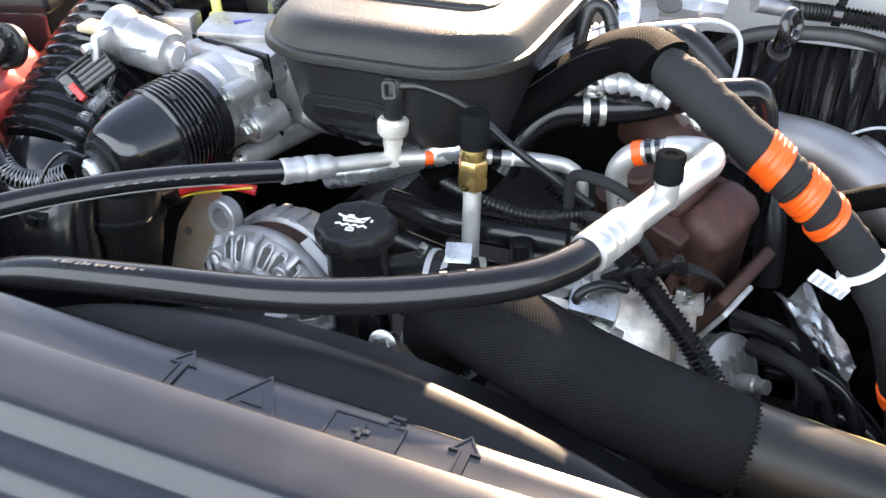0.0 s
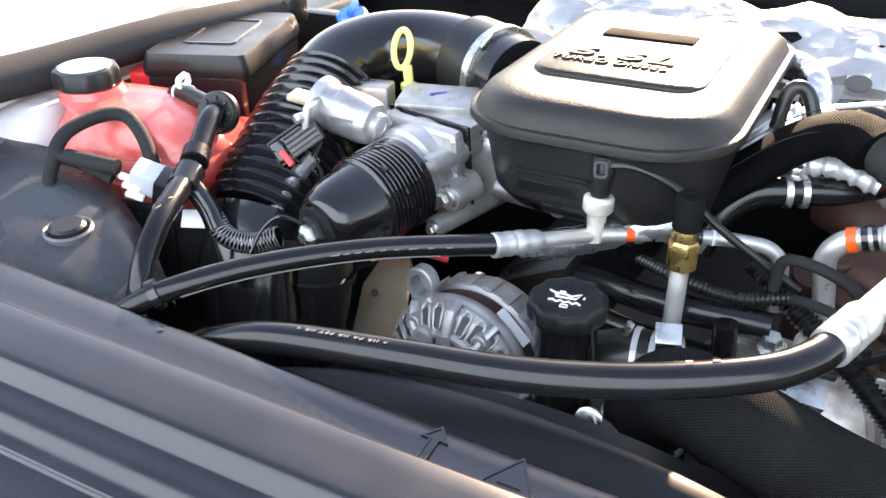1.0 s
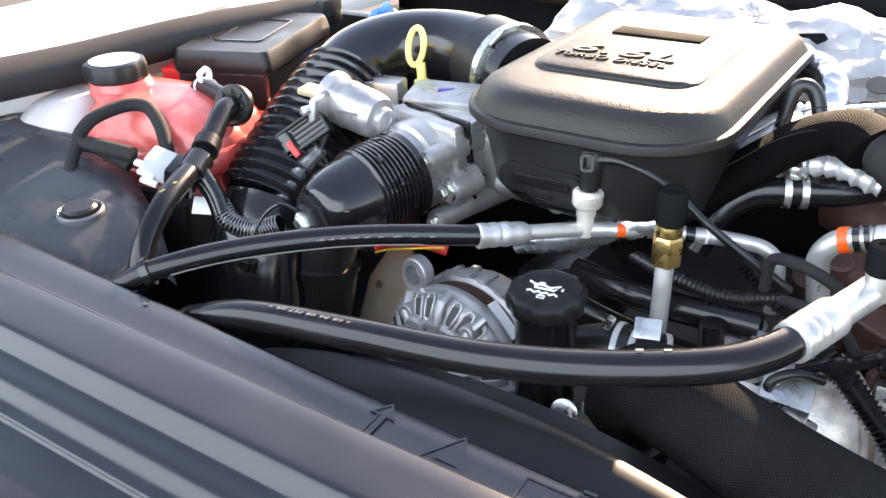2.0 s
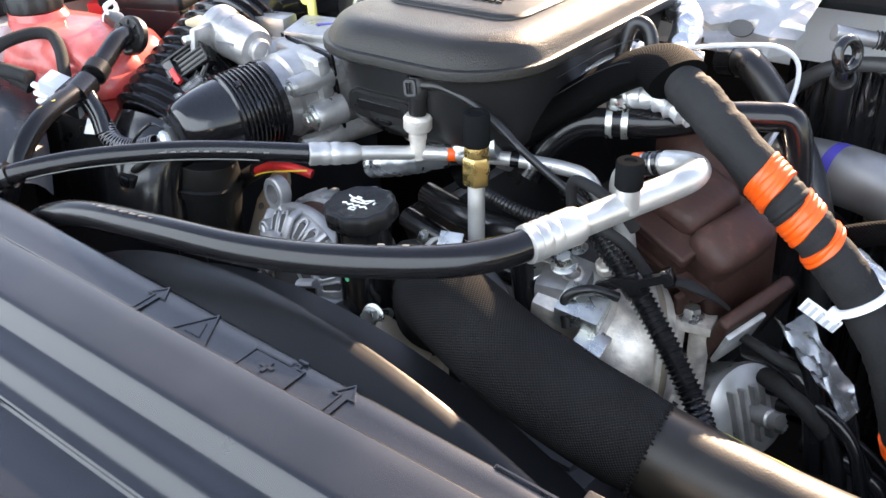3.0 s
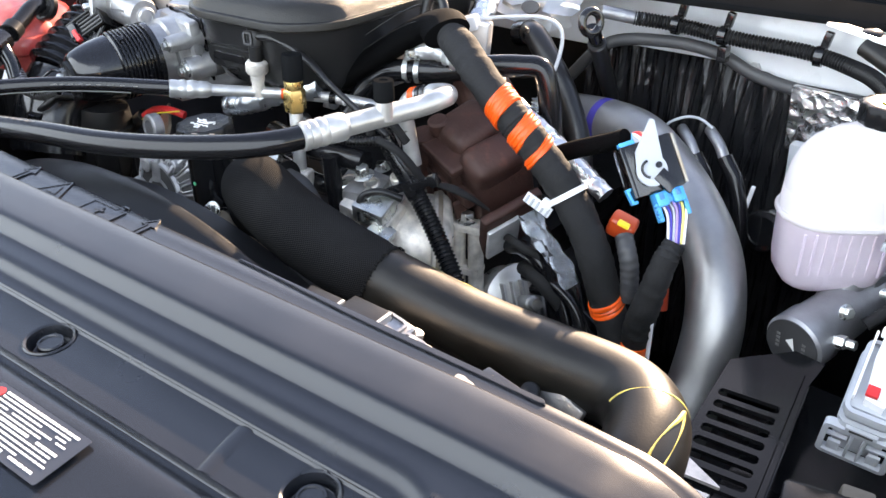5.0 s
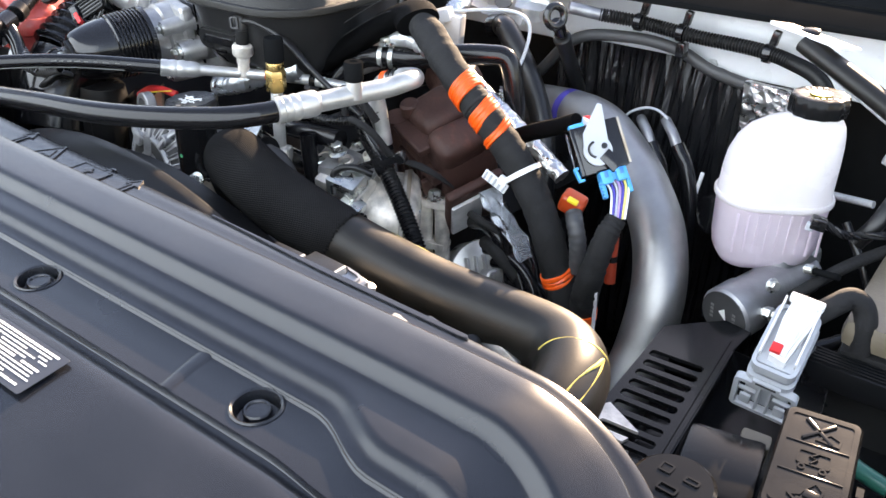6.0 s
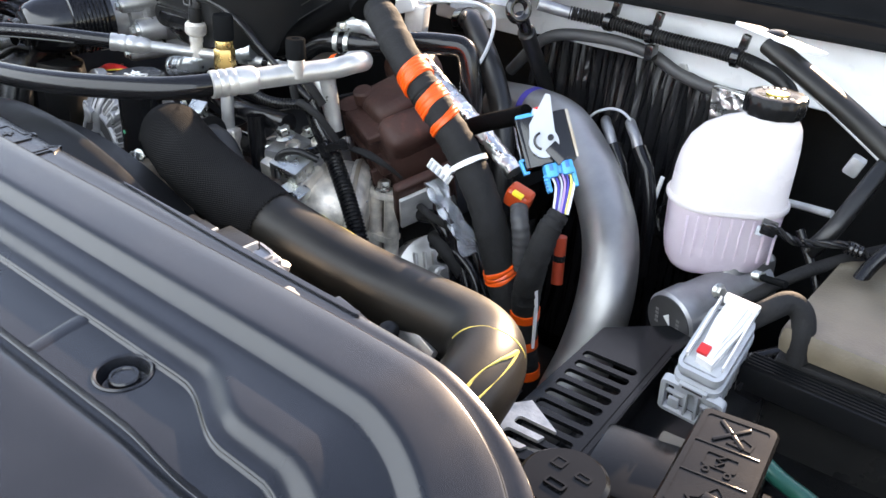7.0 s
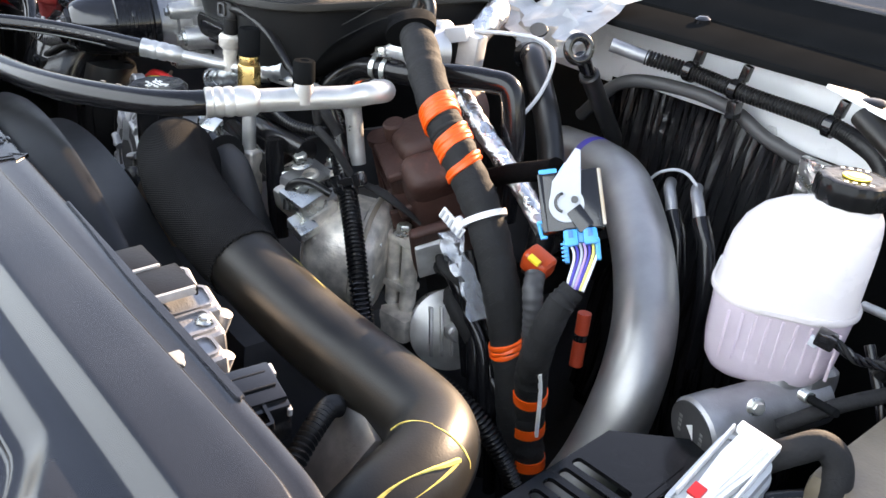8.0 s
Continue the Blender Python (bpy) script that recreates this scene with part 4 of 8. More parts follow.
# ---- main wiring harness with orange tape ----
hn = thing("taped_wiring_harness", (0.2, 1.07, 1.0), "thick black taped wiring harness with orange tape bands", "wiring harness")
HN = [(0.022, 1.152, 1.292), (0.053, 1.139, 1.293), (0.095, 1.122, 1.28), (0.143, 1.102, 1.256), (0.197, 1.085, 1.226), (0.226, 1.082, 1.206), (0.25, 1.081, 1.187), (0.3, 1.083, 1.136), (0.342, 1.08, 1.078), (0.37, 1.083, 1.003), (0.393, 1.084, 0.936), (0.402, 1.092, 0.844)]
hnp = smooth_path(HN, 14)
rr = random.Random(3)
jit = [rr.uniform(-0.0011, 0.0011) for _ in range(400)]
part("taped_trunk", sweep(bmesh.new(), hnp, lambda i, s: 0.0232 - 0.0004 * s + 0.8 * jit[i] + 0.0005 * math.sin(i * 0.5), 32), M_TAPE, hn)


def winding(path, i0, width, r, slant=0.25):
    """Flat tape wound tightly round the path from index i0 over the given width: ridged like strands side by side."""
    n = max(2, round(width / 0.0058))
    bm = bmesh.new()
    d = (path[i0 + 1] - path[i0]).normalized()
    fr = axes_of((d + V(0.0, slant, slant * 0.4)).normalized())
    rings = []
    for k in range(n * 4 + 1):
        c = path[i0] + d * (width * k / (n * 4))
        rk = r + (0.0012 * abs(math.sin(math.pi * k / 4)) if 0 < k < n * 4 else -0.002)
        ring = []
        for q in range(40):
            a = 2 * math.pi * q / 40
            o = fr @ Vector((math.cos(a), math.sin(a), 0))
            side = o - d * o.dot(d)
            ring.append(bm.verts.new(c + o * (rk / side.length) + d * (0.0008 * math.sin(3 * a + k))))
        rings.append(ring)
    for a, b in zip(rings, rings[1:]):
        for q in range(40):
            bm.faces.new((a[q], a[(q + 1) % 40], b[(q + 1) % 40], b[q]))
    return bm


def nearest(path, q):
    """The index of the path's point nearest to q."""
    return min(range(len(path) - 1), key=lambda i: (path[i] - Vector(q)).length)


for q, width in (((0.182, 1.09, 1.234), 0.03), ((0.222, 1.083, 1.209), 0.024), ((0.254, 1.082, 1.183), 0.012), ((0.37, 1.083, 1.003), 0.018)):
    part("orange_band", winding(hnp, nearest(hnp, q), width, 0.0244 if q[2] > 1.1 else 0.0238), M_ORANGE, hn, "bright orange wound tape")
zi = nearest(hnp, (0.304, 1.083, 1.13))
c, d = hnp[zi], (hnp[zi + 1] - hnp[zi]).normalized()
zt = thing("cable_tie", c, "white plastic cable tie round the harness", "cable tie")
w = (d + V(-0.12, 0, 0.1)).normalized()
bm = bmesh.new()
lathe(bm, [(0.0252, -0.0038), (0.0272, -0.0036), (0.0272, 0.0036), (0.0252, 0.0038)], c, w, seg=48)
part("strap", bm, M_WHITEPL, zt)
q = c + V(-0.028, -0.026, -0.013)
part("head", box(q + V(0.012, 0.002, 0.004), (0.014, 0.008, 0.013), R(0, 28, 12), 0.002), M_WHITEPL, zt)
part("tail", box(q, (0.04, 0.0035, 0.015), R(0, 28, 12), 0.001), M_WHITEPL, zt)
for k in range(5):
    part("tail_tooth", box(q + R(0, 28, 12) @ Vector((-0.016 + k * 0.008, -0.0026, 0)), (0.003, 0.003, 0.012), R(0, 28, 12), 0.0005), M_GREYPL, zt)
ms = thing("mesh_harness_sleeve", (-0.05, 1.1, 1.2), "flat black braided mesh sleeve over the wiring loom", "cable sleeve")
MSH = [(-0.165, 1.045, 1.15), (-0.135, 1.063, 1.182), (-0.098, 1.085, 1.213), (-0.052, 1.115, 1.249), (-0.007, 1.142, 1.282), (0.035, 1.145, 1.299), (0.07, 1.122, 1.296)]
part("braid", tube(MSH, 0.034, 28, 12, flat=0.55), M_MESH, ms)
bm = bmesh.new()
mp = smooth_path(MSH, 12)
for s in (-0.012, 0.012):
    sweep(bm, [q + V(-0.014 + s * 0.2, -0.02 + s * 0.3, 0.018 + s) for q in mp[10:-14]], 0.0007, 5)
part("seam_thread", bm, M_RUBBER_DULL, ms)

# ---- black intake elbow with its ribbed collar ----
FN = V(-0.43, 0.822, 1.209)
FD = V(0.022, 0.118, 0.01).normalized()
el = thing("filter_housing", FN + FD * 0.08, "glossy black domed filter housing with a ribbed collar", "filter housing")
part("dome", turned([(0.0, 0.002), (0.03, 0.002), (0.0345, 0.0045), (0.0385, 0.011), (0.0425, 0.022), (0.046, 0.036), (0.0488, 0.052), (0.0505, 0.068), (0.0512, 0.084)], FN, FD, seg=64), M_PLASTIC, el)
bm = bmesh.new()
prof = [(0.05, 0.066)]
for k in range(9):
    h = 0.068 + k * 0.006
    prof += [(0.053, h), (0.0544, h + 0.001), (0.0544, h + 0.0026), (0.053, h + 0.0036), (0.0504, h + 0.004), (0.0504, h + 0.0056)]
prof += [(0.055, 0.124), (0.055, 0.132), (0.049, 0.134)]
part("ribbed_collar", lathe(bm, prof, FN, FD, seg=64), M_PLASTIC, el)
fe = axes_of(FD)
for k in range(10):
    a = k * 0.63 + 0.2
    part("collar_tab", box(FN + fe @ Vector((0.054 * math.cos(a), 0.054 * math.sin(a), 0.082 + 0.012 * (k % 3))), (0.004, 0.009, 0.0066), fe @ R(0, 0, math.degrees(a)), 0.001), M_PLASTIC, el)
part("nut_seat", turned([(0.026, -0.004), (0.0285, -0.003), (0.0285, 0.005), (0.026, 0.007)], FN, FD, seg=8), M_PLASTIC_DULL, el, "black eight-sided nut seat")
nt_ = part("drain_nut", turned([(0.0175, -0.011), (0.0195, -0.008), (0.0195, 0.002)], FN, FD, seg=6), M_PLASTIC_DULL, el)
part("nut_tip", turned([(0.0, -0.022), (0.008, -0.021), (0.0125, -0.016), (0.0125, -0.009)], FN, FD, seg=6), M_ZINC, nt_, "bright metal tip")
w = thing("wire_guide", FN + V(-0.05, 0, 0), "thin black bent wire guide by the filter housing", "wire")
part("rod", tube([FN + V(-0.008, -0.004, 0.004), FN + V(-0.05, 0.0, 0.004), FN + V(-0.068, -0.012, -0.01), FN + V(-0.075, -0.03, -0.035)], 0.0022, 8), M_PLASTIC, w)

dp = thing("drain_sensor_plug", (-0.528, 0.8, 1.1), "dark grey sensor plug hanging on a wire by the filter", "plug")
part("plug_body", box((-0.528, 0.8, 1.125), (0.024, 0.022, 0.036), R(10, 15, 25), 0.003), M_PLASTIC_DULL, dp)
part("plug_latch", box((-0.522, 0.79, 1.132), (0.012, 0.006, 0.02), R(10, 15, 25), 0.002), M_PLASTIC, dp)
part("lead", tube([(-0.524, 0.805, 1.142), (-0.512, 0.812, 1.152), (-0.5, 0.83, 1.165), (-0.49, 0.85, 1.16)], 0.006, 12), M_RUBBER_DULL, dp)
part("wire_loop", tube([(-0.535, 0.795, 1.11), (-0.55, 0.785, 1.1), (-0.556, 0.78, 1.108), (-0.553, 0.78, 1.122)], 0.002, 8), M_GREYPL, dp)

# lower dark housing under the cone
bm = turned([(0.04, -0.13), (0.048, -0.06), (0.05, 0.0), (0.042, 0.03)], (-0.51, 0.90, 1.10), (0.1, 0.1, 1), seg=40)
ocl = thing("oil_cooler_housing", (-0.51, 0.9, 1.0), "dark round housing below the filter cone", "housing")
part("body", bm, M_PLASTIC_DULL, ocl)
part("upper_rim", turned([(0.049, -0.012), (0.0535, -0.01), (0.0535, 0.0), (0.049, 0.003)], (-0.51, 0.90, 1.10), (0.1, 0.1, 1), seg=40), M_PLASTIC_DULL, ocl)
for k in range(8):
    a = k * math.pi / 4
    part("wall_rib", box(V(-0.517, 0.893, 1.03) + V(0.047 * math.cos(a), 0.047 * math.sin(a), 0), (0.008, 0.004, 0.12), R(0, 0, math.degrees(a)), 0.001), M_PLASTIC_DULL, ocl)

# ---- cast throttle valve ----
tv = thing("throttle_valve", (-0.4, 1.0, 1.17), "cast aluminium throttle valve with a round motor", "throttle valve")
fr = axes_of(FD)
sgn = 1 if fr.col[0].x > 0 else -1
TC = V(-0.424, 0.985, 1.212)


def tp(x, y, z):
    return TC + fr @ Vector((x, y, z))


bm = turned([(0.05, -0.045), (0.052, -0.044), (0.052, 0.0), (0.057, 0.004), (0.057, 0.05)], TC, FD, seg=48)
block(bm, tp(0.0, 0, 0.035), (0.125, 0.115, 0.024), fr, 0.012, 3)
part("bore_flange", bm, M_CAST, tv)
part("gasket", box(tp(0, 0, 0.049), (0.13, 0.12, 0.004), fr, 0.001), M_PLASTIC, tv, "black gasket line")
bm = box(tp(0.0, -0.006, 0.1), (0.122, 0.115, 0.1), fr, 0.016, 3)
block(bm, tp(sgn * 0.05, -0.002, 0.105), (0.07, 0.085, 0.07), fr, 0.02, 4)
part("rear_housing", bm, M_CAST, tv)
# fr.col[0] runs across, fr.col[1] up
for x, y in ((sgn * 0.047, 0.027), (sgn * 0.05, -0.054), (-sgn * 0.05, 0.045), (-sgn * 0.05, -0.045)):
    part("bolt_boss", turned([(0.012, -0.004), (0.013, 0.0), (0.013, 0.05)], tp(x, y, -0.006), FD, seg=20), M_CAST, tv)
    part("bolt", bolt_bm(tp(x, y, -0.01), -FD, 0.0068, 0.008), M_ZINC, tv)
part("side_bolt", bolt_bm(tp(sgn * 0.066, 0.0, 0.09), fr.col[0] * sgn, 0.006, 0.006), M_ZINC, tv)
for x, y in ((sgn * 0.047, 0.027), (sgn * 0.05, -0.054)):
    part("arm", sweep(bmesh.new(), [tp(x, y, -0.004), tp(x * 1.05, y * 1.0, 0.05), tp(x * 1.15, y * 1.05, 0.15)], lambda i, s: 0.0135 + 0.005 * s, 18), M_CAST, tv, "round cast arm")
part("wide_boss", turned([(0.0185, -0.002), (0.0195, 0.0), (0.0195, 0.03), (0.022, 0.04)], tp(sgn * 0.06, -0.016, 0.01), FD, seg=32), M_CAST, tv)
part("boss_washer", turned([(0.0, -0.004), (0.0145, -0.004), (0.0155, -0.002), (0.0155, 0.0)], tp(sgn * 0.06, -0.016, 0.008), FD, seg=32), M_ZINC, tv)
part("boss_bolt", bolt_bm(tp(sgn * 0.06, -0.016, 0.004), -FD, 0.009, 0.009), M_ZINC, tv)
for y in (-0.035, 0.005, 0.04):
    part("casting_rib", box(tp(sgn * 0.065, y, 0.1), (0.008, 0.005, 0.05), fr, 0.002), M_CAST, tv)
MA, MB = V(-0.545, 0.985, 1.283), V(-0.464, 0.985, 1.269)
md = (MB - MA).normalized()
L = (MB - MA).length
mot = part("motor", turned([(0.034, 0.0), (0.034, 0.008), (0.0295, 0.012), (0.0295, L - 0.022), (0.0288, L - 0.014), (0.0272, L - 0.006), (0.025, L - 0.001), (0.022, L), (0.0, L)], MA, md, seg=48), M_CAST, tv, "round cast motor can")
part("motor_boss", turned([(0.0155, -0.002), (0.0155, 0.007), (0.0135, 0.009), (0.0105, 0.009), (0.01, 0.0075), (0.0, 0.0075)], MB, md, seg=32), M_CAST, mot)
part("motor_band", turned([(0.0292, 0.0), (0.0305, 0.001), (0.0305, 0.004), (0.0292, 0.005)], MA + md * (L * 0.34), md, seg=48), M_CAST, mot)
part("motor_label", box(MA + md * 0.05 + V(0.004, -0.0292, 0.0), (0.03, 0.001, 0.014), R(10, 0, 8), 0), M_CAST_DARK, mot)
part("end_plate", box(MA + V(0.006, -0.02, -0.03), (0.01, 0.082, 0.095), R(0, 10, 14), 0.004), M_CAST, tv, "cast end plate")
part("plate_corner", box((-0.562, 0.968, 1.293), (0.028, 0.03, 0.008), R(0, 10, 14), 0.003), material("tan_stained_metal", (0.4, 0.33, 0.22), 0.5, 0.3, grain=0.3, stain=0.35, stain_scale=40), tv, "tan stained corner")
bm = box((-0.53, 1.068, 1.262), (0.058, 0.036, 0.05), R(0, 0, 16), 0.006)
block(bm, (-0.47, 1.05, 1.245), (0.1, 0.06, 0.03), R(0, 0, 16), 0.008)
part("cover_lug", bm, M_CAST, tv)
bm = box((-0.432, 1.078, 1.268), (0.1, 0.06, 0.034), R(8, 0, 16), 0.006)
part("top_box", bm, M_CAST, tv)
part("ink_mark", box((-0.432, 1.078, 1.2858), (0.022, 0.004, 0.001), R(8, 0, 45), 0), M_PURPLE, tv, "violet ink stroke", smooth=0)
for y, z in ((0.97, 1.285), (0.985, 1.243)):
    part("plate_screw", turned([(0.006, 0), (0.006, 0.01), (0.004, 0.012)], (-0.53, y - 0.04, z), (-0.2, -1, 0), seg=12), M_ZINC, tv)
cn = thing("throttle_plug", (-0.55, 0.91, 1.24), "black wiring plug with a red lock tab", "plug")
QM = place((-0.533, 0.917, 1.258), (0.61, 0.59, 0.52), (-0.71, 0.13, 0.67)) @ Matrix.Diagonal((0.72, 1, 1, 1))
Q3 = QM.to_3x3()
part("plug_body", box(QM @ Vector((0, 0, -0.012)), (0.088, 0.034, 0.026), Q3, 0.003), M_PLASTIC, cn)
part("plug_rim", outline_strip(bmesh.new(), rounded(0.088, 0.034, 0.003, 3), 0.0025, 0.003, QM @ pose(0, 0, 0.001)), M_PLASTIC_DULL, cn, smooth=0)
for k in range(4):
    part("plug_ridge", box(QM @ Vector((0.012, -0.0105 + k * 0.0068, 0.002)), (0.056, 0.0022, 0.003), Q3, 0.0008), M_PLASTIC_DULL, cn)
part("latch_block", box(QM @ Vector((-0.03, 0.0, 0.004)), (0.02, 0.024, 0.008), Q3, 0.002), M_PLASTIC, cn)
part("lock_tab", box(QM @ Vector((-0.026, -0.013, 0.006)), (0.011, 0.022, 0.009), Q3 @ R(0, 0, 8), 0.002), M_RED, cn, "red lock tab")
for k, (x, mt) in enumerate(((-0.04, M_PALE_YELLOW), (-0.034, M_PLASTIC), (0.008, M_PLASTIC_DULL), (0.026, M_PLASTIC), (0.034, M_PLASTIC_DULL))):
    a = QM @ Vector((x, -0.016, -0.008))
    part("wire", tube([a, a + V(-0.004, -0.01, -0.02), a + V(0.004, -0.012, -0.045), a.lerp(V(-0.53, 0.87, 1.13), 0.75), V(-0.53 + 0.004 * k, 0.86, 1.12)], 0.0026, 8), mt, cn)
def braid_strands(pts, r, n, pitch):
    """Thin threads wound both ways round a path."""
    path = resample(smooth_path(pts, 10), pitch / 10)
    bm = bmesh.new()
    for k in range(n):
        for way in (1, -1):
            run = []
            for i, c in enumerate(path):
                d = (path[min(i + 1, len(path) - 1)] - path[max(i - 1, 0)]).normalized()
                f = axes_of(d)
                a = way * 2 * math.pi * i / 10 + 2 * math.pi * k / n
                run.append(c + f @ Vector((r * math.cos(a), r * math.sin(a), 0)))
            sweep(bm, run, 0.00075, 5)
    return bm


cs = thing("braided_cable_sleeve", (-0.5, 0.88, 1.2), "black braided cable sleeve beside the cone", "cable sleeve")
part("braid", tube([(-0.52, 0.93, 1.235), (-0.525, 0.895, 1.215), (-0.53, 0.86, 1.18), (-0.545, 0.83, 1.14)], 0.0095, 16), M_MESH, cs)
part("bright_threads", braid_strands([(-0.52, 0.93, 1.235), (-0.525, 0.895, 1.215), (-0.53, 0.86, 1.18), (-0.545, 0.83, 1.14)], 0.0097, 4, 0.011), M_CAST_DARK, cs, "bright braided threads")

# ---- ribbed duct and large black duct ----
du = thing("intake_duct", (-0.55, 1.1, 1.1), "glossy black air intake duct with deep bellows", "air duct")
path = resample(smooth_path([(-0.6, 1.075, 1.257), (-0.59, 1.01, 1.232), (-0.578, 0.945, 1.2), (-0.568, 0.88, 1.16)], 10), 0.0027)
part("bellows", sweep(bmesh.new(), path, lambda i, s: 0.067 + 0.0065 * (1 if (i % 6) in (0, 1) else (0.4 if (i % 6) in (2, 5) else -0.4)), 40), M_PLASTIC, du, "deeply ribbed rubber bellows")
part("lower_cuff", tube([(-0.568, 0.885, 1.163), (-0.56, 0.845, 1.12), (-0.55, 0.82, 1.06)], 0.064, 36), M_PLASTIC, du)
part("duct", tube([(-0.618, 1.07, 1.255), (-0.618, 1.13, 1.277), (-0.585, 1.185, 1.287), (-0.52, 1.212, 1.289), (-0.44, 1.2, 1.288), (-0.36, 1.165, 1.283)], 0.058, 40), M_PLASTIC, du)
part("cuff", tube([(-0.455, 1.205, 1.288), (-0.40, 1.183, 1.286)], 0.063, 40, 1), M_PLASTIC_DULL, du)
part("hose_clamp", tube([(-0.405, 1.186, 1.286), (-0.393, 1.181, 1.2855)], 0.0645, 40, 1), M_ZINC, du, "bright worm drive clamp")
part("clamp_screw", turned([(0.005, -0.012), (0.005, 0.012)], (-0.405, 1.15, 1.338), (0.3, 0.7, 0.6), seg=12), M_ZINC, du)
ds = thing("oil_dipstick", (-0.5, 1.12, 1.25), "pale yellow plastic oil dipstick with a ring handle", "dipstick")
pts = [V(-0.517, 1.125, 1.318) + V(0.013 * math.cos(a), 0.006 * math.sin(a), 0.024 * math.sin(a)) for a in np.linspace(0, 2 * math.pi, 33)]
part("ring_handle", sweep(bmesh.new(), pts, 0.0042, 10, cap=False), M_PALE_YELLOW, ds)
part("stem", tube([(-0.508, 1.122, 1.298), (-0.503, 1.118, 1.27), (-0.498, 1.112, 1.24)], 0.0065, 14), M_PALE_YELLOW, ds)
part("stopper", turned([(0.006, 0), (0.012, 0.002), (0.012, 0.008), (0.007, 0.011)], (-0.503, 1.118, 1.266), (0.1, 0, 1), seg=24), M_PALE_YELLOW, ds)

# ---- alternator ----
AC = V(-0.292, 0.872, 1.036)
AD = V(-0.03, -1, 0.06).normalized()
al = thing("alternator", AC, "grey cast aluminium alternator with cooling slots", "alternator")
fa = axes_of(AD)


def ap(r, deg, h):
    a = radians(deg)
    return AC + fa @ Vector((r * math.cos(a), r * math.sin(a), h))


part("front_housing", turned([(0.086, -0.024), (0.088, -0.02), (0.086, -0.008), (0.081, 0.0), (0.077, 0.004), (0.066, 0.006), (0.058, 0.013), (0.04, 0.016), (0.028, 0.018), (0.028, 0.01), (0.0, 0.01)], AC, AD, seg=72), M_ALT, al)
for k in range(28):
    d0 = k * 360 / 28
    if k % 7 == 0:
        part("slot_rib", sweep(bmesh.new(), [ap(0.056, d0, 0.0165), ap(0.071, d0, 0.0125), ap(0.084, d0, 0.005), ap(0.09, d0, -0.012)], 0.0062, 10, flat=0.6), M_ALT, al)
        continue
    ring = []
    for q in range(20):
        a = 2 * math.pi * q / 20
        f = 0.5 + 0.5 * math.copysign(abs(math.sin(a)) ** 0.6, math.sin(a))
        ring.append(ap(0.0615 + 0.0255 * f, d0 + 4.4 * math.copysign(abs(math.cos(a)) ** 0.6, math.cos(a)) * (1.05 - 0.2 * f), 0.0125 - 0.0165 * f ** 1.5))
    part("slot_rim", sweep(bmesh.new(), ring + ring[:1], 0.0018, 8, cap=False), M_ALT, al)
    sm = place(ap(0.0735, d0, 0.0052), ap(0.0735, d0 + 2, 0.0052) - ap(0.0735, d0 - 2, 0.0052), ap(0.0825, d0, -0.0022) - ap(0.064, d0, 0.0092))
    # slot is not cut through: the dark inlay paints its inner shade
    slot = part("cooling_slot_shade", prism(bmesh.new(), rounded(0.0098, 0.023, 0.0045, 4), 0.003, sm @ pose(0, 0, 0.0006)), M_BAY, al, "dark inlay for the slot")
    for h in range(3):
        part("copper_coil", sweep(bmesh.new(), [sm @ Vector((-0.0034, -0.0075 + 0.0065 * h, 0.0008)), sm @ Vector((0.0, -0.0062 + 0.0065 * h, 0.0013)), sm @ Vector((0.0034, -0.0075 + 0.0065 * h, 0.0008))], 0.001, 6), M_CAST_WARM if h == 1 else M_RUST, slot)
part("inner_rim", turned([(0.0525, 0.0125), (0.054, 0.0175), (0.058, 0.0175), (0.061, 0.0125)], AC, AD, seg=72), M_ALT, al)
part("outer_rim", turned([(0.0865, -0.008), (0.0905, -0.0085), (0.0925, -0.012), (0.0925, -0.02), (0.0905, -0.024), (0.086, -0.024)], AC, AD, seg=72), M_ALT, al)
# no hollow is cut: a proud dark disc carries its shade
part("recess_shade_disc", turned([(0.032, 0.0172), (0.054, 0.0152)], AC, AD, seg=48), M_BAY, al, "dark disc coloured as the shaded hollow behind the arms")
for d0 in (20, 92, 164, 236, 308):
    part("web", sweep(bmesh.new(), [ap(0.028, d0, 0.018), ap(0.06, d0, 0.016)], 0.0095, 12, flat=0.6), M_ALT, al)
for d0 in (56, 128, 200, 272, 344):
    part("rim_boss", turned([(0.0105, -0.012), (0.0098, 0.008), (0.0085, 0.0095), (0.0045, 0.0095), (0.0045, 0.004), (0.0, 0.004)], ap(0.074, d0, 0.006), AD, seg=20), M_ALT, al)
    part("boss_web", sweep(bmesh.new(), [ap(0.058, d0, 0.014), ap(0.074, d0, 0.01), ap(0.09, d0, -0.008)], 0.0075, 12, flat=0.7), M_ALT, al)
part("stator_ring", turned([(0.0845, -0.05), (0.0845, -0.022)], AC, AD, seg=72), M_RUST, al, "brown laminated stator ring")
bm = turned([(0.06, -0.105), (0.08, -0.1), (0.088, -0.085), (0.09, -0.07), (0.09, -0.052), (0.086, -0.048), (0.07, -0.048)], AC, AD, seg=72)
part("rear_housing", bm, M_ALT, al)
for k in range(22):
    part("rear_fin", box(ap(0.0905, k * 360 / 22, -0.066), (0.006, 0.012, 0.03), fa @ R(0, 0, k * 360 / 22), 0.0015), M_ALT, al)
part("spec_label", box(ap(0.0855, 48, -0.036), (0.001, 0.048, 0.016), fa @ R(0, 0, 48), 0), M_WHITEPL, al, "white printed label", smooth=0)
ec = V(-0.344, 0.896, 1.13)
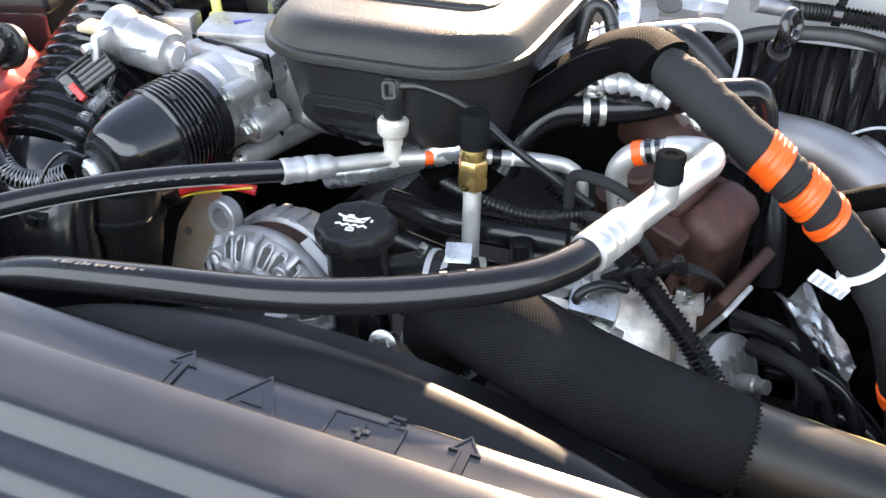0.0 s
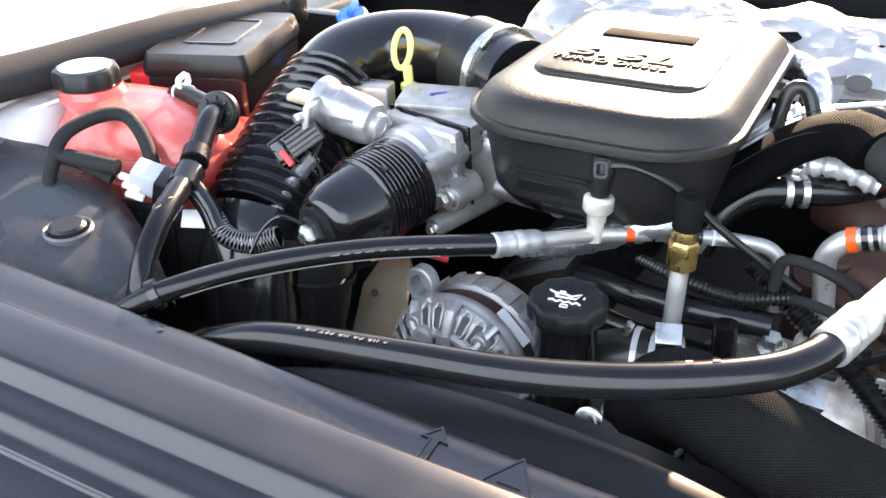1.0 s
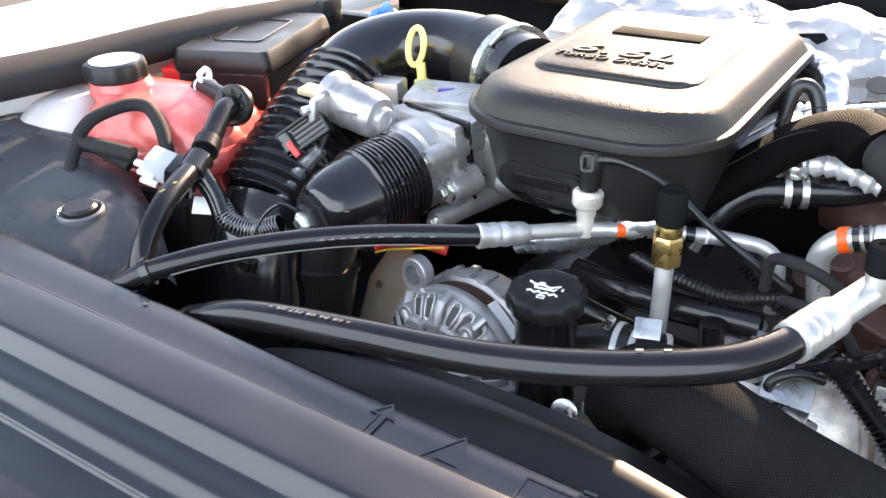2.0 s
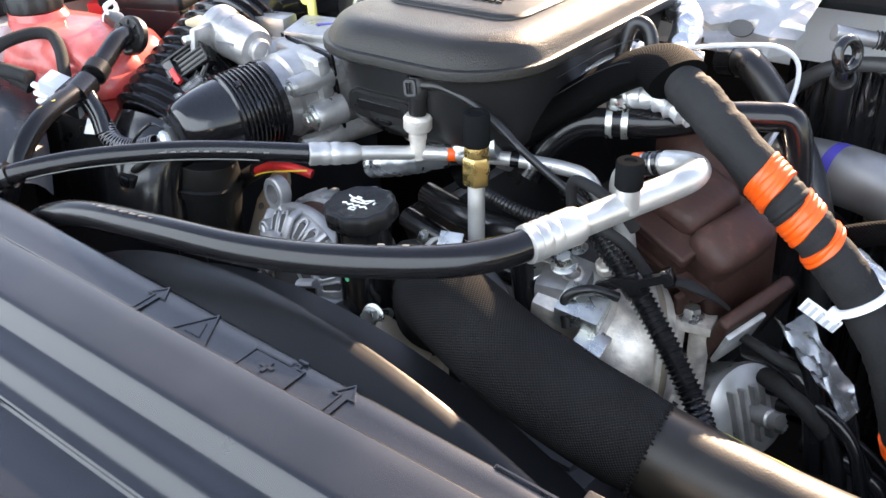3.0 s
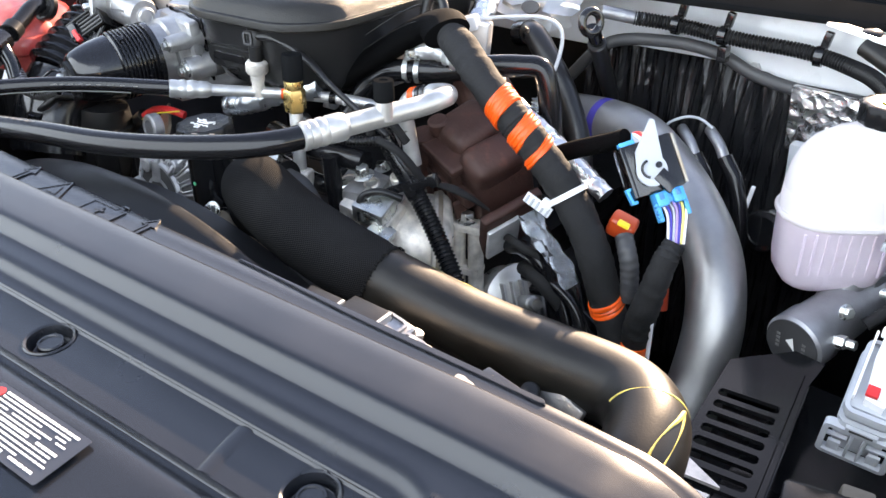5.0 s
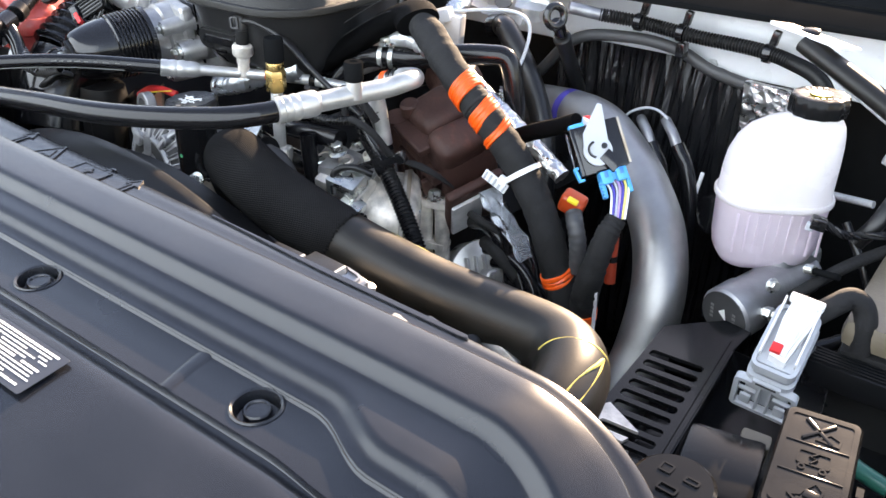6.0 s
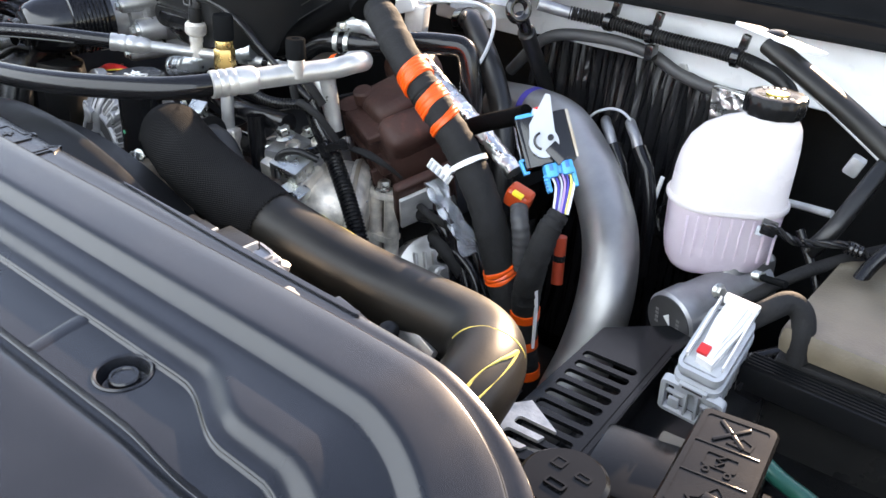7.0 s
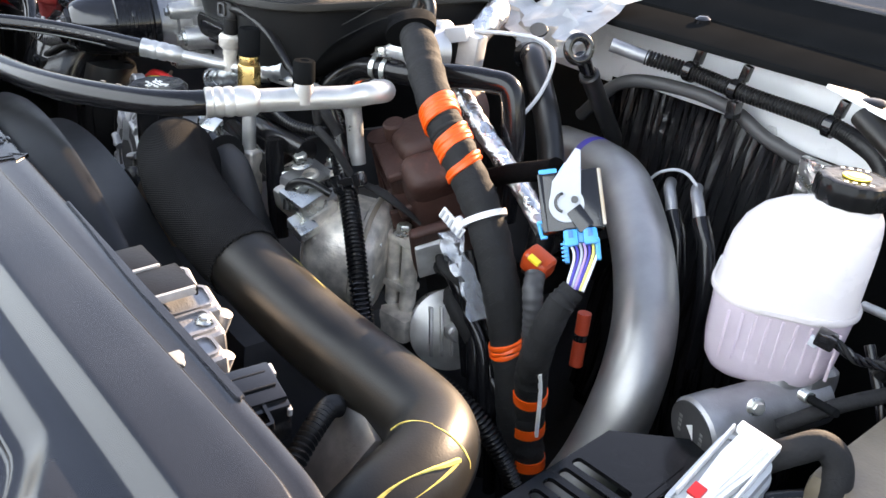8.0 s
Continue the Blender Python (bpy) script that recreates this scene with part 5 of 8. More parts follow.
bm = turned([(0.0125, -0.009), (0.019, -0.009), (0.021, -0.007), (0.021, 0.007), (0.019, 0.009), (0.0125, 0.009), (0.0125, -0.009)], ec, AD, seg=36, scale=(0.9, 1.0))
sweep(bm, [ec + V(0.012, 0.0, -0.014), ec + V(0.026, -0.004, -0.03), ec + V(0.038, -0.008, -0.056)], lambda i, s: 0.011 + 0.005 * s, 14, flat=0.7)
part("mounting_ear", bm, M_ALT, al)
part("ear_web", sweep(bmesh.new(), [ec + V(-0.004, -0.002, -0.018), ec + V(-0.004, -0.004, -0.045), ec + V(0.004, -0.006, -0.07)], 0.01, 12, flat=0.7), M_ALT, al)
part("boss", turned([(0.011, -0.02), (0.0125, 0.0), (0.0125, 0.008), (0.008, 0.01), (0.0, 0.008)], ap(0.056, 120, 0.012), AD, seg=24), M_ALT, al)
solid("alternator_bracket", prism(bmesh.new(), [(-0.04, -0.07), (0.035, -0.075), (0.05, -0.02), (0.045, 0.05), (0.02, 0.085), (-0.01, 0.05), (-0.035, 0.01)], 0.005, place((-0.445, 0.945, 1.05), (0.96, -0.2, 0.15), (0.0, 0.45, 0.9)), 0.001), M_CAST_WARM, (-0.445, 0.945, 1.0), "pale stained metal bracket plate with a round hole", "bracket", smooth=0)
# plate stays whole: a dark disc paints the hole's shade
solid("bracket_hole_disc", turned([(0.0052, 0.0), (0.0052, 0.0012), (0, 0.0012)], (-0.448, 0.9405, 1.0585), (-0.1, -0.9, 0.45), seg=20), M_BAY, (-0.448, 0.94, 1.058), "dark disc coloured as the shade in the bracket's drilled hole", "hole", smooth=0)

rw = thing("charging_cable", (-0.4, 0.95, 1.1), "red charging cable with a yellow wire from a black sleeve", "cable")
part("red_wire", tube([(-0.46, 0.945, 1.105), (-0.43, 0.945, 1.122), (-0.4, 0.942, 1.134), (-0.37, 0.945, 1.138), (-0.345, 0.955, 1.132)], 0.0062, 12), M_RED, rw)
part("yellow_wire", tube([(-0.46, 0.938, 1.1), (-0.43, 0.937, 1.116), (-0.393, 0.932, 1.131), (-0.34, 0.943, 1.143)], 0.0012, 8), M_YELLOW, rw, "thin yellow wire")
part("black_sleeve", tube([(-0.535, 0.95, 1.05), (-0.5, 0.948, 1.08), (-0.45, 0.945, 1.112)], 0.0115, 16), M_RUBBER_DULL, rw, "black rubber sleeve")

# ---- oil filler ----
of = thing("oil_filler", (-0.15, 0.86, 1.08), "black plastic oil filler neck with a lobed cap", "oil filler")
OC = V(-0.15, 0.86, 1.172)
part("neck", turned([(0.031, -0.13), (0.031, -0.01), (0.033, -0.004), (0.033, 0.002)], OC, (0, 0, 1), seg=40), M_PLASTIC, of)
oc = part("filler_cap", turned([(0.036, -0.001), (0.039, 0.003), (0.0395, 0.014), (0.0375, 0.0185), (0.034, 0.02), (0.029, 0.0185), (0.0, 0.0185)], OC, (0.0, -0.05, 1), seg=96, lobes=10, lobe=0.03), M_PLASTIC_DULL, of, "black lobed cap")
om = place(OC + V(-0.001, -0.001, 0.0188), (0.98, 0.18, 0.0), (-0.18, 0.98, 0.05))
for pts in ([(-0.019, 0.009), (-0.013, 0.006), (-0.009, 0.002)], [(-0.009, 0.009), (-0.003, 0.009)], [(-0.006, 0.009), (-0.006, 0.006)],
            [(-0.013, 0.006), (-0.002, 0.0055), (0.004, 0.0035), (0.013, 0.009), (0.009, 0.0), (-0.011, 0.0), (-0.013, 0.006)], [(0.0165, 0.0055), (0.0165, 0.002)],
            [(-0.017, -0.0075), (-0.013, -0.0055), (-0.009, -0.0085), (-0.005, -0.0055), (-0.001, -0.0085), (0.003, -0.0055), (0.007, -0.0085), (0.011, -0.0055), (0.015, -0.0085)]):
    part("printed_stroke", sweep(bmesh.new(), [om @ Vector((x, y, 0.0002)) for x, y in pts], 0.0011, 6), M_TEXT, oc, "white printed stroke", smooth=0)
part("printed_book", outline_strip(bmesh.new(), [(-0.004, -0.016), (0.004, -0.016), (0.004, -0.011), (-0.004, -0.011)], 0.001, 0.0006, om), M_TEXT, oc, "white printed sign", smooth=0)
part("green_dot", turned([(0.003, 0), (0.003, 0.0008), (0, 0.0008)], OC + V(0.001, -0.0308, -0.062), (0, -1, 0), seg=12), material("green_paint", (0.05, 0.5, 0.25), 0.5), of, "small green paint dot")

# ---- coolant hose with spring clamp beside the filler ----
ck = thing("coolant_hose", (-0.06, 0.93, 1.05), "dark coolant hose with a pale spring clamp", "hose")
part("hose_end", tube([(-0.125, 0.90, 1.098), (-0.09, 0.905, 1.11), (-0.05, 0.91, 1.11)], 0.0325, 36), M_RUBBER_DULL, ck)
part("thermostat_neck", tube([(-0.055, 0.91, 1.109), (-0.03, 0.915, 1.098), (-0.012, 0.925, 1.05), (-0.005, 0.94, 1.0)], 0.0235, 36), M_BAY, ck, "dark cast neck")
for x in (-0.092, -0.074):
    part("clamp_band", tube([(x, 0.905, 1.1095), (x + 0.006, 0.906, 1.11)], 0.0345, 36, 1), M_GASKET, ck, "bright clamp band")
bm = box((-0.058, 0.897, 1.158), (0.026, 0.022, 0.0025), R(35, 0, 20), 0.001)
block(bm, (-0.058, 0.908, 1.15), (0.012, 0.004, 0.026), R(0, 0, 20), 0.001)
part("clamp_ear", bm, M_ZINC, ck, "bright clamp ear")
part("clamp_ear", box((-0.1, 0.9, 1.148), (0.008, 0.01, 0.014), R(0, 20, 0), 0.002), M_ZINC, ck, "bright clamp ear")

# bolts and small castings at the front of the engine
fc = thing("front_casting", (-0.08, 0.85, 1.0), "small stained castings and bolts at the engine front", "casting")
part("arm", box((-0.075, 0.83, 1.055), (0.07, 0.03, 0.03), R(0, 30, 20), 0.008), M_CAST_WARM, fc)
part("foot", box((-0.05, 0.84, 1.02), (0.05, 0.035, 0.05), R(10, 0, 35), 0.01), M_CAST_WARM, fc)
part("flange_bolt", bolt_bm((-0.105, 0.822, 1.083), V(0.1, -0.8, 0.35), 0.010, 0.012, 0.03), M_ZINC, fc)
part("tensioner", turned([(0.0, 0.02), (0.03, 0.02), (0.034, 0.016), (0.034, -0.01), (0.0, -0.01)], (-0.16, 0.83, 1.035), (0.05, -1, 0.1), seg=40), M_PLASTIC_DULL, fc)
bh = thing("bolted_bracket", (0.0, 0.98, 1.0), "cast bracket with zinc bolts beside the filler", "bracket")
part("casting", box((0.02, 1.0, 1.07), (0.06, 0.05, 0.06), R(10, 0, 15), 0.012), M_CAST, bh)
part("bolt", bolt_bm((-0.01, 0.985, 1.085), V(0, -0.3, 1), 0.0105, 0.012), M_ZINC, bh)
part("bolt", bolt_bm((0.025, 0.99, 1.115), V(0, -0.3, 1), 0.0105, 0.016), M_ZINC, bh)

# dark tubes behind the filler
for pts, r in (([(-0.2, 1.02, 1.12), (-0.1, 0.99, 1.13), (0.02, 1.0, 1.13)], 0.016), ([(-0.22, 1.0, 1.09), (-0.08, 0.98, 1.085), (0.05, 0.99, 1.08)], 0.014), ([(-0.02, 0.97, 1.14), (-0.015, 0.97, 1.08), (0.0, 0.97, 1.0)], 0.013)):
    solid("dark_pipe", tube(pts, r, 20), M_RUBBER, pts[1], "glossy black pipe behind the oil filler", "pipe", group="dark pipes")
lo = thing("slim_wire_loom", (0, 1.0, 1.15), "slim black corrugated wire loom under the valve", "wire loom")
part("loom", ribbed([(-0.14, 1.03, 1.155), (-0.08, 1.0, 1.16), (-0.02, 1.0, 1.155), (0.035, 1.02, 1.16)], 0.0062, 0.0016, 0.005, 14), M_RUBBER_DULL, lo)

# foil-wrapped tube behind the line
ft = thing("foil_wrapped_tube", (-0.2, 1.0, 1.18), "silver foil wrapped tube behind the refrigerant line", "tube")
part("foil", tube([(-0.262, 0.985, 1.158), (-0.22, 0.99, 1.17), (-0.18, 1.0, 1.184), (-0.14, 1.014, 1.199), (-0.095, 1.03, 1.21)], lambda i, s: 0.0168 + 0.0007 * math.sin(i * 2.1) + 0.0005 * math.sin(i * 5.3), 24), crinkled("dull_wrapped_foil", (0.42, 0.44, 0.45), 0.26, 0.9, 20, 0.0025, (3, 1, 1)), ft)
part("black_ring", tube([(-0.15, 1.0105, 1.1953), (-0.143, 1.013, 1.198)], 0.0188, 24, 1), M_PLASTIC, ft)
part("fuel_rail_bolt", bolt_bm((-0.243, 1.04, 1.19), V(0.1, -1, 0.3), 0.010, 0.012, 0.03), M_ZINC, ft)
part("rail", tube([(-0.33, 1.05, 1.19), (-0.24, 1.05, 1.187), (-0.1, 1.06, 1.18)], 0.014, 20), M_CAST_DARK, ft, "grey metal rail")

# thin black cable crossing the plenum to the engine harness
cb = thing("sensor_cable", (-0.1, 1.0, 1.2), "thin black cable from the pressure sensor", "cable")
part("cable", tube([sb + V(0.006, 0.005, 0.078), sb + V(0.03, 0.015, 0.082), (-0.105, 1.0, 1.27), (-0.05, 1.01, 1.225), (0.0, 1.02, 1.19), (0.035, 1.03, 1.165)], 0.0045, 12), M_RUBBER_DULL, cb)
part("boot", tube([sb + V(0.006, 0.005, 0.083), sb + V(0.03, 0.015, 0.083), (-0.11, 1.0, 1.272), (-0.075, 1.006, 1.247), (-0.05, 1.01, 1.225)], lambda i, s: 0.0135 + 0.004 * math.sin(math.pi * min(1, 1.6 * s)) - 0.009 * s, 16, flat=0.55), M_RUBBER_DULL, cb)
part("loop", tube([(0.012, 1.02, 1.165), (0.018, 1.01, 1.205), (0.05, 0.995, 1.215), (0.085, 0.99, 1.205), (0.1, 1.0, 1.18)], 0.006, 12), M_TAPE, cb)
part("lower_loop", tube([(0.02, 1.03, 1.15), (0.05, 1.0, 1.17), (0.09, 1.0, 1.16), (0.11, 1.02, 1.12)], 0.0055, 12), M_TAPE, cb)

# ---- coolant bottle ----
cl = thing("coolant_bottle", (-0.78, 0.87, 1.1), "translucent coolant bottle with red coolant and a black cap", "coolant bottle")
KM = place((-0.76, 0.895, 0), (0.96, 0.28, 0), (-0.28, 0.96, 0))
part("bottle", stack([(0.22, 0.15, 0.04, 1.08, 0.0), (0.235, 0.165, 0.05, 1.12, 0), (0.24, 0.17, 0.055, 1.2, 0), (0.23, 0.16, 0.055, 1.235, 0), (0.21, 0.145, 0.055, 1.258, -0.004), (0.17, 0.12, 0.05, 1.272, -0.015), (0.12, 0.1, 0.045, 1.279, -0.055), (0.085, 0.085, 0.042, 1.283, -0.076), (0.08, 0.08, 0.04, 1.292, -0.08)], KM), M_COOLANT, cl)
part("bottle_bulge", turned([(0.0, -0.05), (0.045, -0.04), (0.058, -0.015), (0.06, 0.01), (0.05, 0.028), (0.03, 0.038), (0.0, 0.041)], KM @ Vector((0.06, -0.025, 1.218)), (0, -0.1, 1), seg=32), M_COOLANT, cl)
part("milky_end", stack([(0.1, 0.17, 0.03, 1.1, -0.17), (0.12, 0.18, 0.04, 1.2, -0.17), (0.115, 0.17, 0.045, 1.24, -0.165), (0.09, 0.14, 0.04, 1.262, -0.155), (0.06, 0.1, 0.028, 1.272, -0.145)], KM), M_CLEARPL, cl, "milky empty end of the bottle")
part("shoulder_ledge", stack([(0.15, 0.178, 0.03, 1.205, 0.045), (0.154, 0.182, 0.032, 1.212, 0.045), (0.154, 0.182, 0.032, 1.222, 0.045), (0.146, 0.172, 0.03, 1.23, 0.045)], KM), M_COOLANT, cl)
for k in range(3):
    part("wall_rib", box(KM @ Vector((-0.01 + k * 0.045, -0.083, 1.165)), (0.016, 0.014, 0.075), KM.to_3x3(), 0.006, 3), M_COOLANT, cl)
part("seam_edge", stack([(0.243, 0.173, 0.056, 1.1935, 0), (0.249, 0.179, 0.058, 1.1945, 0), (0.249, 0.179, 0.058, 1.1985, 0), (0.243, 0.173, 0.056, 1.1995, 0)], KM), M_COOLANT, cl)
for k in range(5):
    part("milky_rib", box(KM @ Vector((-0.21 + k * 0.018, -0.082, 1.2)), (0.006, 0.012, 0.07), KM.to_3x3() @ R(20, 0, 0), 0.003), M_CLEARPL, cl)
kc = V(-0.838, 0.872, 1.292)
cp = part("bottle_cap", turned([(0.036, 0.0), (0.0405, 0.002), (0.041, 0.018), (0.039, 0.0235), (0.033, 0.025)], kc, (0, 0, 1), seg=96, lobes=9, lobe=0.035), M_PLASTIC_DULL, cl, "black lobed screw cap")
part("cap_top", turned([(0.033, 0.0225), (0.033, 0.0262), (0.026, 0.027), (0.0, 0.027)], kc, (0, 0, 1), seg=48), M_GREYPL, cp, "pale cap top")
part("outlet", tube([(-0.755, 0.938, 1.272), (-0.735, 0.934, 1.279), (-0.7, 0.926, 1.279), (-0.66, 0.917, 1.276)], 0.0115, 18), M_RUBBER_DULL, cl, "short black outlet hose")
for x in (-0.742, -0.728):
    part("outlet_ring", tube([(x, 0.9355, 1.2783), (x + 0.004, 0.9347, 1.2787)], 0.0128, 20, 1), M_WHITEPL, cl, "pale hose ring")
part("spring_clip", outline_strip(bmesh.new(), rounded(0.02, 0.02, 0.006, 4), 0.003, 0.006, place((-0.73, 0.932, 1.297), (0, 0.9, 0.3), (0.3, 0, 1))), M_WHITEPL, cl, "pale spring clip", smooth=0)
bg = thing("bottle_bracket", (-0.67, 0.8, 1.05), "black moulded bracket in front of the coolant bottle", "bracket")
part("plate", box((-0.672, 0.803, 1.1), (0.2, 0.014, 0.17), R(-6, 0, 14), 0.005), M_PLASTIC_DULL, bg)
for k in range(4):
    part("rib", box((-0.735 + k * 0.045, 0.784 + k * 0.011, 1.11), (0.005, 0.016, 0.13), R(-6, 0, 14), 0.002), M_PLASTIC_DULL, bg)
part("white_tag", box((-0.607, 0.812, 1.182), (0.036, 0.003, 0.022), R(-40, 0, 25), 0.001), M_WHITEPL, bg, "small white tag")
vh = thing("vent_hose", (-0.6, 0.8, 1.1), "shiny black vent hose with a round quick connector", "hose")
part("connector_disc", turned([(0.0, -0.008), (0.024, -0.008), (0.027, -0.005), (0.027, 0.004), (0.024, 0.008), (0.018, 0.008), (0.014, 0.006), (0.0, 0.006)], (-0.651, 0.912, 1.274), (0.25, -0.85, 0.35), seg=40), M_PLASTIC_DULL, vh)
for k in range(8):
    a = k * math.pi / 4
    f2 = axes_of((0.25, -0.85, 0.35))
    part("disc_tab", box(V(-0.651, 0.912, 1.274) + f2 @ Vector((0.018 * math.cos(a), 0.018 * math.sin(a), 0.008)), (0.006, 0.004, 0.005), f2 @ R(0, 0, math.degrees(a)), 0.001), M_PLASTIC_DULL, vh)
part("upper_hose", tube([(-0.649, 0.905, 1.277), (-0.64, 0.885, 1.275), (-0.625, 0.855, 1.262), (-0.608, 0.825, 1.25)], 0.0135, 20), M_RUBBER, vh)
part("collar", tube([(-0.618, 0.84, 1.256), (-0.609, 0.825, 1.25)], 0.0165, 24, 1), M_PLASTIC_DULL, vh)
part("tee", tube([(-0.603, 0.812, 1.245), (-0.59, 0.785, 1.238)], 0.017, 24, 1), M_PLASTIC, vh)
part("lower_hose", tube([(-0.6, 0.805, 1.243), (-0.575, 0.758, 1.24), (-0.557, 0.72, 1.233), (-0.545, 0.685, 1.21), (-0.535, 0.66, 1.18), (-0.54, 0.64, 1.14)], 0.0128, 20), M_RUBBER, vh)
part("paint_mark", tube([(-0.5605, 0.722, 1.2465), (-0.5595, 0.728, 1.248), (-0.5625, 0.734, 1.2475), (-0.564, 0.74, 1.249), (-0.5605, 0.746, 1.2505)], 0.0008, 6), M_CHALK, vh, "pale yellow inspection mark")
part("branch", tube([(-0.59, 0.8, 1.235), (-0.57, 0.8, 1.21), (-0.555, 0.795, 1.19)], 0.012, 20), M_PLASTIC, vh)
part("braided_branch", tube([(-0.565, 0.8, 1.2), (-0.545, 0.8, 1.18), (-0.52, 0.815, 1.172), (-0.495, 0.83, 1.18)], 0.012, 18), M_MESH, vh)
part("bright_threads", braid_strands([(-0.565, 0.8, 1.2), (-0.545, 0.8, 1.18), (-0.52, 0.815, 1.172), (-0.495, 0.83, 1.18)], 0.0122, 3, 0.012), M_CAST_DARK, vh, "bright braided threads")
bl = thing("sensor_harness", (-0.72, 0.8, 1.15), "taped black sensor harness looping over the bottle", "wiring harness")
part("loop", tube([(-0.70, 0.778, 1.227), (-0.735, 0.763, 1.247), (-0.757, 0.751, 1.257), (-0.765, 0.778, 1.274), (-0.755, 0.818, 1.282), (-0.735, 0.838, 1.28), (-0.705, 0.833, 1.267), (-0.675, 0.818, 1.247), (-0.66, 0.808, 1.232)], 0.0085, 16), M_TAPE, bl)
part("tail", tube([(-0.757, 0.751, 1.257), (-0.745, 0.728, 1.237), (-0.72, 0.708, 1.212), (-0.68, 0.693, 1.192)], 0.008, 16), M_TAPE, bl)
part("plug_lead", tube([(-0.745, 0.756, 1.254), (-0.715, 0.763, 1.252), (-0.68, 0.773, 1.248)], 0.0095, 16), M_TAPE, bl)
wp = part("plug", box((-0.655, 0.793, 1.232), (0.034, 0.03, 0.03), R(15, 20, 25), 0.003), M_GREYPL, bl, "pale blue-grey plug")
for k in range(3):
    part("plug_rib", box(V(-0.668, 0.776, 1.236) + V(0.004 * k, -0.001 * k, -0.01 * k), (0.022, 0.008, 0.006), R(15, 20, 25), 0.002), M_WHITEPL, wp)
part("socket", box((-0.625, 0.8, 1.222), (0.035, 0.036, 0.034), R(15, 20, 25), 0.004), M_PLASTIC, bl)

# black moulded panel and fuse box at the passenger side
bm = bmesh.new()
g = []
for i in range(25):
    row = []
    for j in range(17):
        u, v = i / 24, j / 16
        x = -1.0 + 0.47 * u
        y0 = 0.585
        y1 = 0.83 - 0.13 * u ** 2.2
        y = y0 + (y1 - y0) * v
        z = 1.228 + 0.022 * v * (1 - u) - 0.03 * (2 * v - 1) ** 4 - 0.05 * u ** 5 - 0.02 * (1 - v) ** 3 + 0.01 * math.sin(3 * v) * (1 - u)
        row.append(bm.verts.new((x, y, z)))
    g.append(row)
for a, b in zip(g, g[1:]):
    for k in range(16):
        bm.faces.new((a[k], b[k], b[k + 1], a[k + 1]))
bmesh.ops.solidify(bm, geom=bm.faces[:], thickness=0.01)
ap_ = thing("air_box_cover", (-0.75, 0.7, 1.1), "smooth satin black plastic cover with a round plug", "cover")
part("shell", bm, M_AIRBOX, ap_, smooth=60)
gp = part("plug_ring", turned([(0.026, -0.004), (0.0265, 0.002), (0.024, 0.004), (0.022, 0.002), (0.0205, -0.002), (0.0, -0.002)], (-0.65, 0.675, 1.219), (0.05, -0.05, 1), seg=40), M_AIRBOX, ap_)
part("rubber_plug", turned([(0.0195, -0.003), (0.0195, 0.006), (0.016, 0.009), (0.0, 0.009)], (-0.65, 0.675, 1.219), (0.05, -0.05, 1), seg=32), M_PLASTIC_DULL, gp)
part("paper_label", box((-0.93, 0.70, 1.226), (0.09, 0.07, 0.002), R(0, 0, 0), 0), M_WHITEPL, ap_, "white paper label", smooth=0)
fb = thing("fuse_box", (-0.8, 1.05, 1.1), "black fuse box with a moulded lid behind the coolant bottle", "fuse box")
FM = place((-0.85, 1.12, 0), (0.93, 0.38, 0), (-0.38, 0.93, 0))
part("body", box(FM @ Vector((0.01, 0, 1.2)), (0.15, 0.24, 0.14), FM.to_3x3(), 0.008), M_PLASTIC, fb)
part("lid", stack([(0.155, 0.245, 0.01, 1.268, 0.01), (0.158, 0.248, 0.012, 1.272, 0.01), (0.158, 0.248, 0.012, 1.28, 0.01), (0.15, 0.24, 0.012, 1.296, 0.01), (0.146, 0.236, 0.012, 1.3, 0.01)], FM), M_PLASTIC_DULL, fb)
part("lid_ridge", outline_strip(bmesh.new(), rounded(0.08, 0.13, 0.01, 3), 0.003, 0.002, FM @ pose(0.01, 0, 1.3)), M_PLASTIC, fb, smooth=0)
part("red_edge", box(FM @ Vector((-0.075, -0.06, 1.262)), (0.03, 0.12, 0.02), FM.to_3x3(), 0.004), M_RED, fb, "red terminal edge")
fw = thing("wing_seal", (-0.93, 1.2, 1.28), "thick black foam rubber seal along the wing", "rubber seal")
part("seal", tube([(-0.93, 0.62, 1.315), (-0.93, 0.85, 1.30), (-0.92, 1.05, 1.298), (-0.905, 1.22, 1.29), (-0.89, 1.3, 1.285)], 0.033, 20, flat=0.85), material("foam_rubber", (0.03, 0.03, 0.032), 0.85, spec=0.15, grain=0.5, grain_scale=260), fw)
part("seal_end", box((-0.885, 1.32, 1.285), (0.05, 0.06, 0.05), R(0, 0, 10), 0.01), M_PLASTIC_DULL, fw)
wl = thing("left_wing", (-1.1, 0.9, 1.2), "white painted wing edge with a black slot", "car wing")
part("wing_top", box((-1.17, 0.9, 1.27), (0.42, 1.9, 0.05), R(0, 3, 0), 0.02), M_PAINT, wl)
part("wing_side", box((-1.36, 0.9, 0.95), (0.05, 1.9, 0.65), None, 0.02), M_PAINT, wl)
part("slot", box((-0.985, 1.13, 1.3), (0.03, 0.16, 0.004), R(0, 3, 12), 0.001), M_BAY, wl, "dark inlay for the slot")
wr = thing("right_wing", (1.2, 0.9, 1.2), "white painted wing at the driver side", "car wing")
part("wing_top", box((1.22, 0.9, 1.2), (0.36, 1.9, 0.05), R(0, -3, 0), 0.02), M_PAINT, wr)
part("wing_side", box((1.37, 0.9, 0.9), (0.05, 1.9, 0.6), None, 0.02), M_PAINT, wr)
